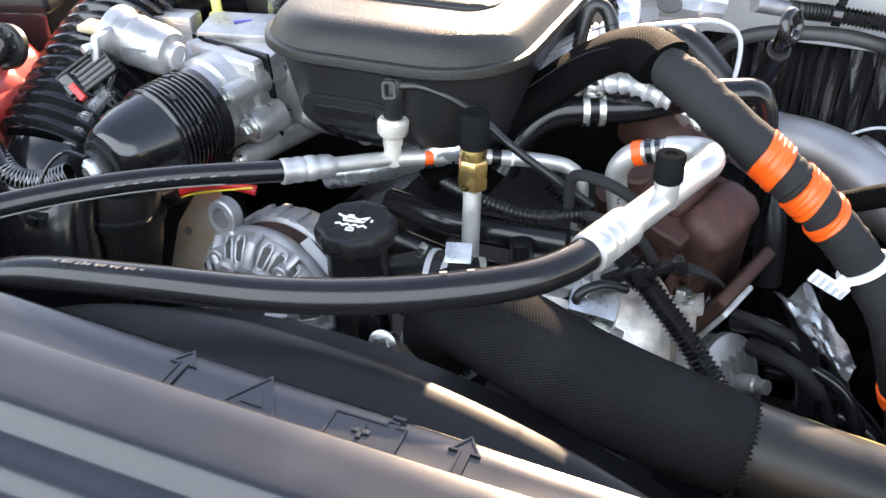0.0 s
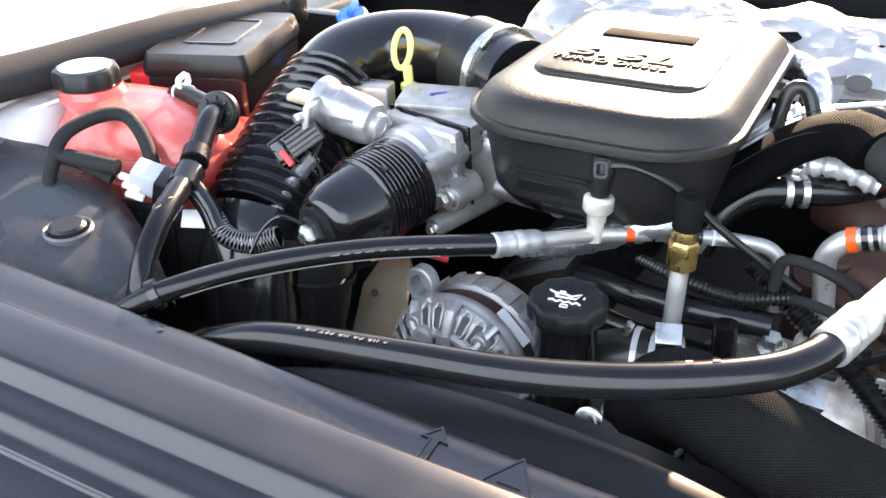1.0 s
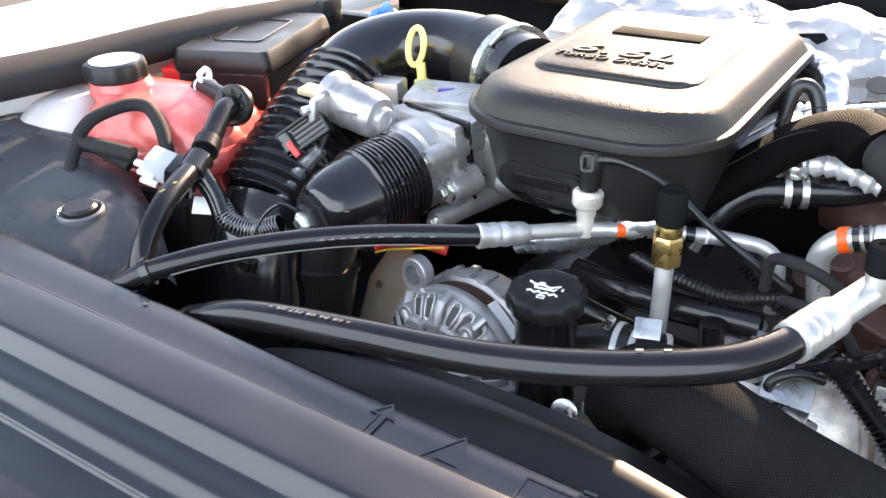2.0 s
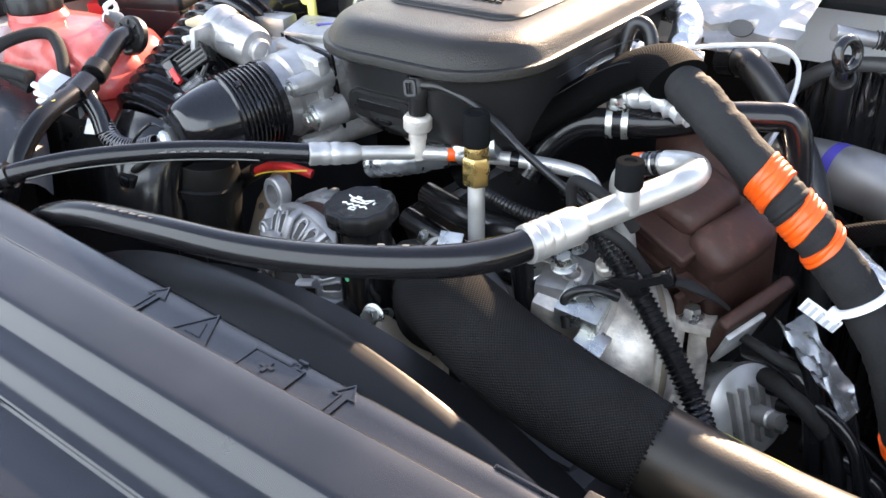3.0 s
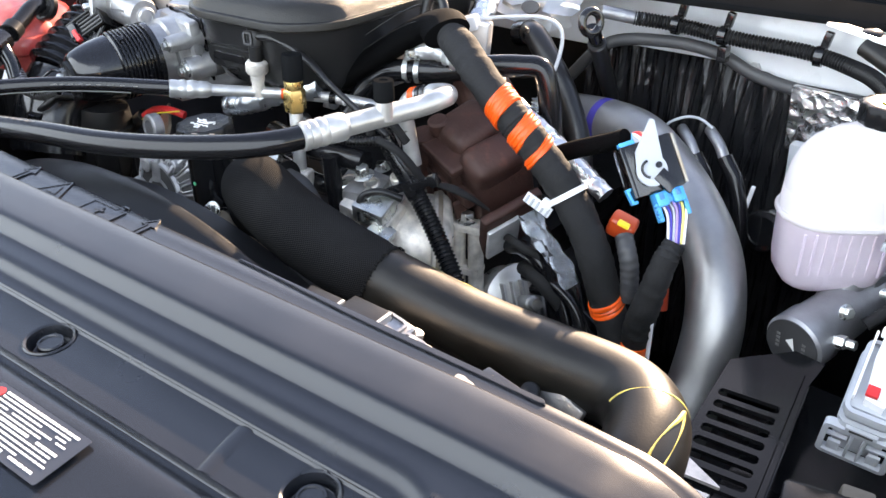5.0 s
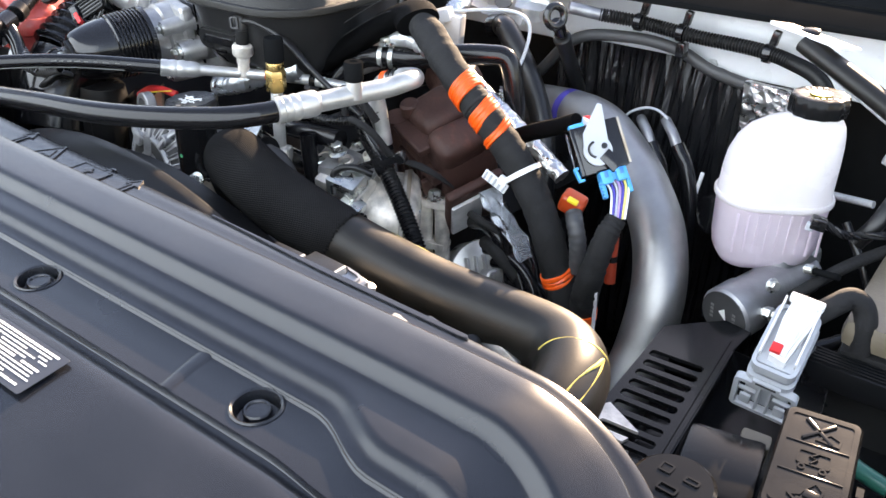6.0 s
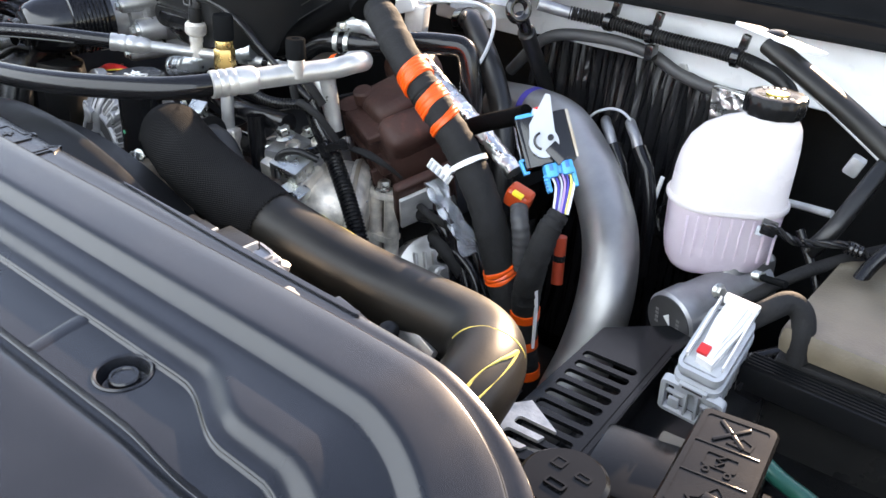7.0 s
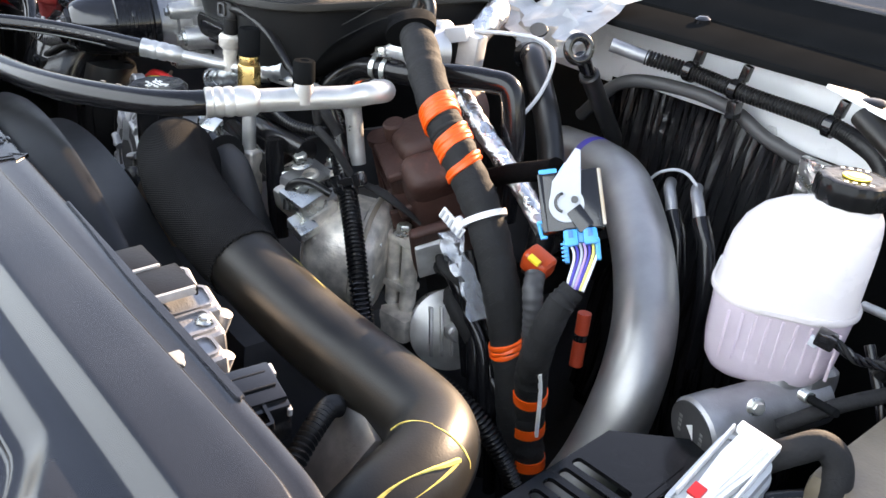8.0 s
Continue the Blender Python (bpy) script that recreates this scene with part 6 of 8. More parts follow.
bc = thing("washer_filler", (-0.78, 1.36, 1.2), "bright blue plastic washer filler cap", "filler cap")
part("cap", turned([(0.0, 0.03), (0.022, 0.03), (0.026, 0.026), (0.027, 0.0), (0.02, -0.005), (0.02, -0.05)], (-0.775, 1.36, 1.258), (0.1, -0.3, 1), seg=40, lobes=10, lobe=0.03), M_DEEPBLUE, bc)
part("tab", box((-0.772, 1.355, 1.292), (0.012, 0.04, 0.012), R(15, 0, 20), 0.004), M_DEEPBLUE, bc)
part("neck_bracket", box((-0.78, 1.40, 1.22), (0.3, 0.04, 0.1), R(0, 0, 5), 0.01), M_PLASTIC_DULL, bc, "black bracket")

# ---- compressor in the front of the engine ----
cm = thing("compressor", (0.09, 1.03, 0.9), "pale cast aluminium compressor with a round housing", "compressor")
PC = V(0.083, 1.062, 0.99)
PD = V(0.72, 0.62, -0.08).normalized()
part("round_housing", turned([(0.0, -0.082), (0.03, -0.08), (0.05, -0.072), (0.062, -0.054), (0.066, -0.03), (0.066, 0.0)], PC, PD, seg=56, scale=(1.2, 1.2)), M_CAST_PALE, cm)
part("end_disc", turned([(0.062, 0.0), (0.069, 0.002), (0.07, 0.006), (0.07, 0.014), (0.066, 0.018), (0.065, 0.022), (0.06, 0.027), (0.05, 0.03), (0.03, 0.033), (0.0, 0.034)], PC, PD, seg=56, scale=(1.2, 1.2)), M_CAST_PALE, cm)
part("seam_band", turned([(0.0705, 0.007), (0.0712, 0.009), (0.0712, 0.012), (0.0705, 0.014)], PC, PD, seg=56, scale=(1.2, 1.2)), M_CAST_WARM, cm, "stained seam")
for a in range(8):
    fp = axes_of(PD)
    part("case_bolt", bolt_bm(PC + fp @ Vector((0.058 * math.cos(a * 0.785), 0.058 * math.sin(a * 0.785), 0.026)), PD, 0.004, 0.005), M_ZINC, cm)
for a in (20, 70, 120, 170, 220):
    fp = axes_of(PD)
    part("case_web", sweep(bmesh.new(), [PC + fp @ Vector((r_ * math.cos(radians(a)), r_ * math.sin(radians(a)), h_)) for r_, h_ in ((0.066, 0.0), (0.0665, -0.03), (0.058, -0.062), (0.035, -0.08))], 0.0045, 10), M_CAST_PALE, cm)
bm = box((0.04, 0.989, 1.062), (0.085, 0.05, 0.035), R(18, 12, 10), 0.006)
part("head_block", bm, M_CAST_PALE, cm)
part("plated_box", box((0.06, 0.974, 1.08), (0.05, 0.042, 0.03), R(20, 10, 12), 0.003), M_ZINC, cm, "shiny plated connector box")
part("plated_foot", box((0.078, 0.964, 1.05), (0.034, 0.03, 0.02), R(20, 25, 12), 0.003), M_ZINC, cm)
part("box_screw", turned([(0.0, 0.004), (0.005, 0.004), (0.006, 0.002), (0.006, -0.002)], (0.05, 0.97, 1.097), (0.15, -0.3, 1), seg=16), M_ZINC, cm)
part("lead", tube([(0.055, 0.952, 1.067), (0.047, 0.96, 1.096), (0.065, 0.977, 1.106), (0.088, 0.999, 1.094)], 0.0055, 12), M_RUBBER_DULL, cm, "short black lead")
part("sprag_bolt", bolt_bm((-0.02, 1.024, 1.085), V(-0.1, -0.2, 1), 0.010, 0.013), M_ZINC, cm)
part("rear_bolt", bolt_bm((0, 1.054, 1.097), V(-0.1, -0.2, 1), 0.009, 0.012), M_ZINC, cm)
for a, hh in ((150, -0.03), (95, -0.02), (40, -0.035), (200, -0.012)):
    fp = axes_of(PD)
    part("case_boss", turned([(0.012, -0.03), (0.0125, 0.02), (0.011, 0.024), (0.0, 0.024)], PC + fp @ Vector((0.062 * math.cos(radians(a)), 0.062 * math.sin(radians(a)), hh)), PD, seg=18), M_CAST_PALE, cm)
bm = box((-0.02, 1.019, 1.067), (0.05, 0.04, 0.03), R(20, -10, 30), 0.01)
part("lug", bm, M_CAST, cm)
part("machined_plate", box((0.022, 1.012, 1.088), (0.1, 0.05, 0.012), R(24, 10, 12), 0.004), M_CAST, cm, "grey machined top plate")
for c_, r_ in (((-0.008, 0.992, 1.094), 0.013), ((0.03, 1.0, 1.1), 0.009), ((0.052, 1.03, 1.106), 0.008)):
    part("plate_pit", turned([(r_ + 0.003, -0.008), (r_ + 0.003, 0.002), (r_ + 0.001, 0.004), (r_, 0.004), (r_ - 0.001, -0.002), (0.0, -0.002)], c_, (0.1, -0.4, 0.9), seg=28), M_CAST_PALE, cm, "round cast pit with a rim")
for r_ in (0.03, 0.046):
    part("case_ring", turned([(r_, -0.0815 + 0.012 * (r_ - 0.03) / 0.016), (r_ + 0.003, -0.083 + 0.012 * (r_ - 0.03) / 0.016), (r_ + 0.006, -0.079 + 0.012 * (r_ - 0.03) / 0.016)], PC, PD, seg=48, scale=(1.2, 1.2)), M_CAST_PALE, cm)
lg = thing("bolt_tower", (0.13, 1.09, 0.87), "cast aluminium bracket tower with a long flange bolt", "bracket")
# paler copy of the casting, standing in for sun on the tower
part("left_column", turned([(0.01, 0.0), (0.011, 0.06), (0.0105, 0.15)], (0.113, 1.093, 0.885), (0.02, -0.02, 1), seg=24), M_CAST_PALE, lg)
part("right_column", turned([(0.012, 0.0), (0.012, 0.15)], (0.142, 1.1, 0.885), (0.0, -0.02, 1), seg=24), M_CAST_PALE, lg)
part("top_plate", box((0.128, 1.094, 1.03), (0.06, 0.036, 0.014), R(0, 0, 12), 0.005), M_CAST_PALE, lg)
part("mid_plate", box((0.126, 1.096, 0.955), (0.05, 0.03, 0.012), R(0, 0, 12), 0.004), M_CAST_PALE, lg)
part("foot", box((0.13, 1.09, 0.9), (0.08, 0.05, 0.04), R(0, 0, 12), 0.01), M_CAST_PALE, lg)
part("flange_bolt", bolt_bm((0.132, 1.091, 1.037), (0, 0, 1), 0.0105, 0.014), M_ZINC, lg)
lp = thing("lower_pump", (0.2, 1.12, 0.85), "grey ribbed cast pump low beside the harness", "pump")
LD = V(0.75, -0.35, 0.35).normalized()
LC = V(0.19, 1.14, 0.9)
part("body", turned([(0.045, -0.06), (0.052, -0.04), (0.054, -0.005), (0.058, 0.0), (0.058, 0.012), (0.05, 0.016), (0.03, 0.02), (0.0, 0.022)], LC, LD, seg=48), M_ALU, lp)
fl_ = axes_of(LD)
for k in range(5):
    part("rib", box(LC + fl_ @ Vector((-0.03 + k * 0.015, 0.0, 0.022)), (0.005, 0.07, 0.016), fl_, 0.002), M_CAST, lp)
part("stub", turned([(0.012, 0), (0.012, 0.035), (0.009, 0.037), (0.009, 0.05)], LC + LD * 0.015, LD, seg=20), M_CAST, lp)
part("small_bolt", bolt_bm(LC + fl_ @ Vector((0.04, -0.03, 0.016)), LD, 0.007, 0.008), M_ZINC, lp)

# ---- rusty exhaust casting ----
ex = thing("exhaust_elbow", (0.12, 1.15, 0.95), "rust-brown cast iron exhaust elbow with a flange", "exhaust casting")
EM = place((0.105, 1.16, 1.07), (0.93, -0.32, -0.18), (0.25, 0.9, 0.3))


def lump(bm, c, size, rot, bevel, seed, wob=0.003):
    """A rough rounded lump of cast iron."""
    tmp = bmesh.new()
    block(tmp, (0, 0, 0), size, None, bevel, 5)
    rnd = random.Random(seed)
    ph = [rnd.uniform(0, 6) for _ in range(3)]
    for v in tmp.verts:
        v.co += v.co.normalized() * wob * (math.sin(60 * v.co.x + ph[0]) + math.sin(55 * v.co.y + ph[1]) + math.sin(70 * v.co.z + ph[2])) / 2
    tmp.transform(Matrix.Translation(c) @ rot.to_4x4())
    me = bpy.data.meshes.new("tmp")
    tmp.to_mesh(me)
    tmp.free()
    bm.from_mesh(me)
    bpy.data.meshes.remove(me)
    return bm


part("casting", lump(bmesh.new(), EM @ Vector((0.008, 0.005, -0.005)), (0.118, 0.1, 0.175), EM.to_3x3(), 0.018, 1, 0.0016), M_RUST, ex)
part("front_pad", lump(bmesh.new(), EM @ Vector((-0.015, -0.045, 0.01)), (0.085, 0.03, 0.11), EM.to_3x3(), 0.013, 2, 0.001), M_RUST, ex)
part("bolt_ear", lump(bmesh.new(), EM @ Vector((-0.035, -0.03, 0.055)), (0.045, 0.05, 0.03), EM.to_3x3(), 0.012, 4, 0.001), M_RUST, ex)
part("neck", tube([(0.09, 1.18, 1.08), (0.09, 1.2, 1.14), (0.07, 1.22, 1.175), (0.03, 1.24, 1.185)], 0.042, 32), M_RUST, ex)
part("collar", tube([(0.09, 1.188, 1.11), (0.09, 1.196, 1.128)], 0.048, 32, 1), M_RUST, ex)
part("flange", lump(bmesh.new(), EM @ Vector((0.084, -0.01, -0.022)), (0.016, 0.1, 0.105), EM.to_3x3() @ R(0, 18, 0), 0.007, 5, 0.0005), M_RUST, ex)
part("gasket_plate", box(EM @ Vector((0.094, -0.03, -0.03)), (0.007, 0.055, 0.075), EM.to_3x3() @ R(0, 18, 0), 0.003), M_GASKET, ex, "grey metal gasket plate")
part("bolt", bolt_bm((0.084, 1.133, 1.126), V(0, -0.2, 1), 0.0105, 0.015, 0.03), M_ZINC, ex)
part("bolt", bolt_bm((0.055, 1.15, 1.118), V(0, -0.2, 1), 0.0095, 0.012, 0.03), M_ZINC, ex)
part("front_ledge", lump(bmesh.new(), EM @ Vector((0.01, -0.05, 0.03)), (0.1, 0.022, 0.02), EM.to_3x3(), 0.006, 6, 0.0006), M_RUST, ex)
part("left_post", turned([(0.02, 0.0), (0.018, 0.05), (0.017, 0.1), (0.02, 0.104), (0.02, 0.114), (0.0, 0.114)], EM @ Vector((-0.06, -0.05, -0.03)), EM.to_3x3() @ Vector((0, 0, 1)), seg=24), M_RUST, ex)
EF = place(EM @ Vector((-0.016, -0.0595, -0.002)), EM.to_3x3() @ Vector((1, 0, 0)), EM.to_3x3() @ Vector((0, 0, 1)))
part("panel_frame", outline_strip(bmesh.new(), rounded(0.062, 0.086, 0.008, 4), 0.008, 0.005, EF), M_RUST, ex, smooth=0)
part("slanting_ridge", lump(bmesh.new(), EM @ Vector((0.045, -0.052, -0.035)), (0.07, 0.014, 0.012), EM.to_3x3() @ R(0, 28, 0), 0.004, 9, 0.0005), M_RUST, ex)
part("top_ledge", lump(bmesh.new(), EM @ Vector((-0.008, -0.048, 0.076)), (0.1, 0.034, 0.014), EM.to_3x3(), 0.005, 11, 0.0008), M_RUST, ex)
part("shoulder", lump(bmesh.new(), EM @ Vector((-0.018, 0.004, 0.08)), (0.085, 0.085, 0.06), EM.to_3x3() @ R(8, 0, 0), 0.026, 12, 0.0014), M_RUST, ex)
part("shoulder", lump(bmesh.new(), EM @ Vector((0.042, 0.0, 0.062)), (0.06, 0.09, 0.07), EM.to_3x3() @ R(0, 24, 0), 0.024, 13, 0.0014), M_RUST, ex)
part("boss", turned([(0.016, -0.01), (0.016, 0.008), (0.013, 0.011), (0.0, 0.011)], EM @ Vector((-0.045, -0.03, 0.098)), EM.to_3x3() @ Vector((0, 0, 1)), seg=20), M_RUST, ex)
part("casting_rib", lump(bmesh.new(), EM @ Vector((0.04, -0.063, -0.02)), (0.009, 0.018, 0.09), EM.to_3x3(), 0.003, 7, 0.0006), M_RUST, ex)
for k in range(4):
    part("raised_mark", box(EM @ Vector((-0.01, -0.0615, 0.035 - k * 0.013)), (0.014, 0.005, 0.007), EM.to_3x3(), 0.001), M_RUST, ex)

# ---- corrugated loom with clips ----
ll = thing("corrugated_loom", (0.12, 1.0, 0.95), "black corrugated wire loom in front of the compressor", "wire loom")
LOOM = [(-0.02, 1.06, 1.168), (0.01, 1.052, 1.15), (0.04, 1.038, 1.132), (0.072, 1.026, 1.116), (0.103, 1.016, 1.095), (0.14, 1.003, 1.066), (0.181, 0.987, 1.03), (0.204, 0.979, 1.002), (0.229, 0.978, 0.94)]
part("loom", ribbed(LOOM, 0.0106, 0.003, 0.0058, 20), M_PLASTIC, ll)
part("clip_band", turned([(0.0125, -0.008), (0.015, -0.008), (0.015, 0.008), (0.0125, 0.008)], (0.095, 1.019, 1.101), (0.75, -0.25, -0.5), seg=24), M_PLASTIC, ll)
bm = box((0.118, 1.01, 1.122), (0.04, 0.012, 0.011), R(0, -25, 20), 0.003)
block(bm, (0.076, 1.004, 1.104), (0.036, 0.012, 0.012), R(0, -25, 20), 0.004)
block(bm, (0.136, 1.012, 1.131), (0.013, 0.017, 0.018), R(0, -25, 20), 0.004)
block(bm, (0.1, 1.002, 1.112), (0.018, 0.008, 0.024), R(0, -25, 20), 0.003)
part("clip_arm", bm, M_PLASTIC, ll)
part("side_lead", tube([(0.12, 1.03, 1.115), (0.145, 1.045, 1.108), (0.165, 1.065, 1.09), (0.175, 1.085, 1.07)], lambda i, s: 0.0085 - 0.004 * abs(2 * s - 0.7), 14, flat=0.6), M_TAPE, ll)
bag = thing("plastic_scrap", (0.153, 1.13, 1.0), "crumpled pale plastic scrap by the exhaust flange", "scrap")
bm = bmesh.new()
g = [[bm.verts.new(V(0.153, 1.13, 1.015) + V((u - 2) * 0.0045 * (1 - 0.16 * abs(v - 3)), 0.003 * math.sin(2.3 * u + 1.7 * v), (v - 3) * 0.0065 + 0.002 * math.sin(3 * u))) for v in range(7)] for u in range(5)]
for a, b in zip(g, g[1:]):
    for k in range(6):
        bm.faces.new((a[k], b[k], b[k + 1], a[k + 1]))
bmesh.ops.solidify(bm, geom=bm.faces[:], thickness=0.0008)
part("scrap", bm, M_CLEAR, bag, smooth=0)
cbg = thing("clear_plastic_sleeve", (0.28, 1.08, 1.0), "crumpled clear plastic sleeve beside the harness", "plastic sleeve")
bm = bmesh.new()
g = []
for i in range(15):
    row = []
    for k in range(11):
        u, v = i / 14, k / 10
        p = V(0.24, 1.087, 1.088).lerp(V(0.318, 1.09, 1.0), u) + V(0.03, 0, 0.018) * (v - 0.5) * (1.15 - 0.6 * u)
        row.append(bm.verts.new(p + V(0, -0.018 * math.sin(math.pi * v) + 0.005 * math.sin(7 * u + 9 * v) + 0.003 * math.sin(19 * u - 13 * v), 0)))
    g.append(row)
for a, b in zip(g, g[1:]):
    for k in range(10):
        bm.faces.new((a[k], b[k], b[k + 1], a[k + 1]))
bmesh.ops.solidify(bm, geom=bm.faces[:], thickness=0.0004)
part("film", bm, material("crumpled_clear_film", (0.85, 0.88, 0.92), 0.14, trans=0.92, stain=0.05), cbg, smooth=25)
part("black_hose", tube([(0.25, 1.1, 1.06), (0.27, 1.1, 1.02), (0.285, 1.095, 0.96), (0.295, 1.1, 0.9)], 0.014, 18), M_RUBBER, cbg)
dh = thing("dark_cable_bundle", (0.27, 1.1, 0.9), "tangle of black cables between compressor and harness", "cable bundle")
rr = random.Random(9)
for k in range(9):
    a = V(0.18 + 0.012 * k, 1.12 + rr.uniform(-0.02, 0.02), 1.02 - 0.012 * k + rr.uniform(-0.01, 0.01))
    part("cable", tube([a, a + V(0.05, -0.02 + rr.uniform(-0.015, 0.015), 0.012), a + V(0.1, -0.02, -0.03 + rr.uniform(-0.02, 0.02)), a + V(0.13, -0.03, -0.1), a + V(0.14, -0.03, -0.18)], rr.choice((0.006, 0.008, 0.011)), 12), M_RUBBER if k % 3 else M_TAPE, dh)
wt = part("white_plug", box((0.309, 1.10, 0.916), (0.016, 0.014, 0.03), R(0, -20, 10), 0.002), M_WHITEPL, dh, "small white plug")
part("plug_dot", box((0.309, 1.0925, 0.918), (0.005, 0.002, 0.005), R(0, -20, 10), 0), M_PLASTIC, wt)

# ---- second harness branch and module plug ----
h2 = thing("harness_branch", (0.41, 1.09, 0.85), "black taped harness branch with orange tape bands", "wiring harness")
H2 = [(0.454, 1.088, 1.109), (0.451, 1.073, 1.09), (0.443, 1.064, 1.046), (0.429, 1.071, 0.996), (0.418, 1.086, 0.949), (0.415, 1.094, 0.897), (0.422, 1.099, 0.837), (0.421, 1.106, 0.758)]
h2p = smooth_path(H2, 12)
part("taped_wire", sweep(bmesh.new(), h2p, lambda i, s: 0.0135 + 0.006 * min(1, s * 2) + jit[i], 22), M_TAPE, h2)
for i0 in (48, 60, 70):
    c, d = h2p[i0], (h2p[i0 + 1] - h2p[i0]).normalized()
    part("orange_band", tube([c - d * 0.007, c + d * 0.007], 0.0212, 24, 1), M_ORANGE, h2, "orange tape band")
part("white_stripe", tube([h2p[34] + V(0.017, -0.006, 0), h2p[44] + V(0.021, -0.004, 0), h2p[60] + V(0.02, -0.004, 0)], 0.0028, 8), M_WHITEPL, h2, "white paper tail")
lm = thing("lower_loom", (0.36, 1.03, 0.85), "black corrugated loom crossing to the harness", "wire loom")
part("loom", ribbed([(0.24, 1.02, 0.88), (0.3, 1.03, 0.915), (0.36, 1.04, 0.91), (0.4, 1.06, 0.87), (0.42, 1.08, 0.82)], 0.011, 0.0028, 0.0058, 18), M_RUBBER_DULL, lm)

md_ = thing("module_plug", (0.405, 1.122, 1.15), "black module connector with a grey locking lever", "connector")
CM = place((0.399, 1.121, 1.186), (0.62, 0.74, 0.24), (-0.58, 0.14, 0.8)) @ Matrix.Diagonal((0.92, 0.96, 1, 1))
C3 = CM.to_3x3()
part("housing", box(CM @ Vector((0, 0, -0.02)), (0.075, 0.07, 0.04), CM.to_3x3(), 0.005), M_PLASTIC, md_)
part("side_rail", box(CM @ Vector((-0.034, 0, -0.001)), (0.006, 0.068, 0.006), CM.to_3x3(), 0.001), M_PLASTIC, md_)
part("edge_strip", box(CM @ Vector((0.0365, 0, -0.002)), (0.004, 0.066, 0.008), CM.to_3x3(), 0.001), M_CAST_WARM, md_, "tan edge strip")
lev = []
for k in range(25):
    a = radians(150 + 240 * k / 24)
    lev.append((0.002 + 0.021 * math.cos(a), -0.006 + 0.021 * math.sin(a)))
lev = lev + [(0.026, 0.055), (0.02, 0.058), (-0.012, 0.022)]
lv = part("lever", prism(bmesh.new(), lev, 0.004, CM @ pose(-0.008, 0.0, 0.009), 0.0006), M_GREYPL, md_, "pale grey locking lever", smooth=0)
pts = [CM @ Vector((-0.008 + 0.011 * math.cos(a), -0.004 + 0.011 * math.sin(a), 0.0098)) for a in np.linspace(radians(95), radians(250), 12)]
part("lever_slot", sweep(bmesh.new(), pts, 0.0024, 6, flat=0.6), M_PLASTIC, lv, "black curved slot")
part("lever_pin", turned([(0.004, 0), (0.004, 0.004), (0, 0.004)], CM @ Vector((0.004, -0.002, 0.008)), CM.to_3x3() @ Vector((0, 0, 1)), seg=16), M_PLASTIC, lv)
part("lever_catch", box(CM @ Vector((0.008, -0.024, 0.006)), (0.02, 0.028, 0.01), CM.to_3x3() @ R(0, 0, 30), 0.002), M_PLASTIC, md_)
bp = part("blue_plug", box(CM @ Vector((0.006, -0.043, -0.006)), (0.04, 0.016, 0.022), C3, 0.003), M_BLUE, md_, "bright blue plug")
for x in (-0.0115, 0.0115):
    part("blue_block", box(CM @ Vector((0.006 + x, -0.045, 0.005)), (0.017, 0.019, 0.012), C3, 0.003), M_BLUE, bp)
    # deeper blue on top of the block gives the notch's shade
    part("key_notch", box(CM @ Vector((0.006 + x, -0.041, 0.0112)), (0.006, 0.009, 0.0016), C3, 0.0005), M_DEEPBLUE, bp, "deep blue inlay for the notch's shade")
    part("blue_leg", box(CM @ Vector((0.006 + x * 1.62, -0.06, -0.002)), (0.006, 0.026, 0.018), C3, 0.002), M_BLUE, bp)
for k in range(5):
    part("skirt_fin", box(CM @ Vector((-0.0145, -0.051 - 0.0046 * k, 0.006)), (0.008, 0.0022, 0.006), C3, 0.0007), M_BLUE, bp)
sc_ = part("blue_side_clip", box(CM @ Vector((-0.0405, -0.03, -0.012)), (0.005, 0.022, 0.011), C3 @ R(0, 0, 8), 0.002), M_BLUE, md_, "bright blue side clip")
for dz in (-0.009, 0.009):
    part("clip_hook", box(CM @ Vector((-0.037, -0.03 + dz, -0.009)), (0.009, 0.004, 0.008), C3, 0.0015), M_BLUE, sc_)
part("upper_blue_rim", box(CM @ Vector((-0.024, 0.036, -0.01)), (0.022, 0.008, 0.014), CM.to_3x3(), 0.002), M_BLUE, md_, "bright blue rim")
for k, mt in enumerate((M_WHITEPL, M_PURPLE, M_GREYPL, material("lilac_wire", (0.45, 0.3, 0.6), 0.4), M_PURPLE, M_PALE_YELLOW, M_WHITEPL)):
    x = -0.0125 + k * 0.0052
    part("wire", tube([CM @ Vector((0.006 + x, -0.05, 0.001)), CM @ Vector((0.006 + x * 0.85, -0.068, 0.004)), V(0.454, 1.087, 1.109) + V(x * 0.5, x * 0.3, 0)], 0.0016, 8), mt, md_, "thin coloured wire")
fd = thing("module_lead", (0.33, 1.13, 1.18), "black mesh covered lead with coloured wires", "cable")
part("sleeve", tube([(0.225, 1.14, 1.142), (0.27, 1.145, 1.166), (0.318, 1.15, 1.187), (0.344, 1.148, 1.2)], 0.0125, 18), M_MESH, fd)
for k, mt in enumerate((M_RED, M_WHITEPL, M_GREYPL, M_BLUE)):
    part("wire", tube([(0.35, 1.155, 1.205), (0.362, 1.15 - 0.005 * k, 1.21 - 0.003 * k), (0.378, 1.145 - 0.008 * k, 1.205)], 0.0024, 8), mt, fd, "thin coloured wire")
og = thing("orange_connector", (0.37, 1.1, 1.03), "orange plastic connector with a grey elbow boot", "connector")
part("orange_body", box((0.367, 1.118, 1.093), (0.036, 0.028, 0.03), R(15, 20, 15), 0.008, 3), M_ORANGE_PLASTIC, og)
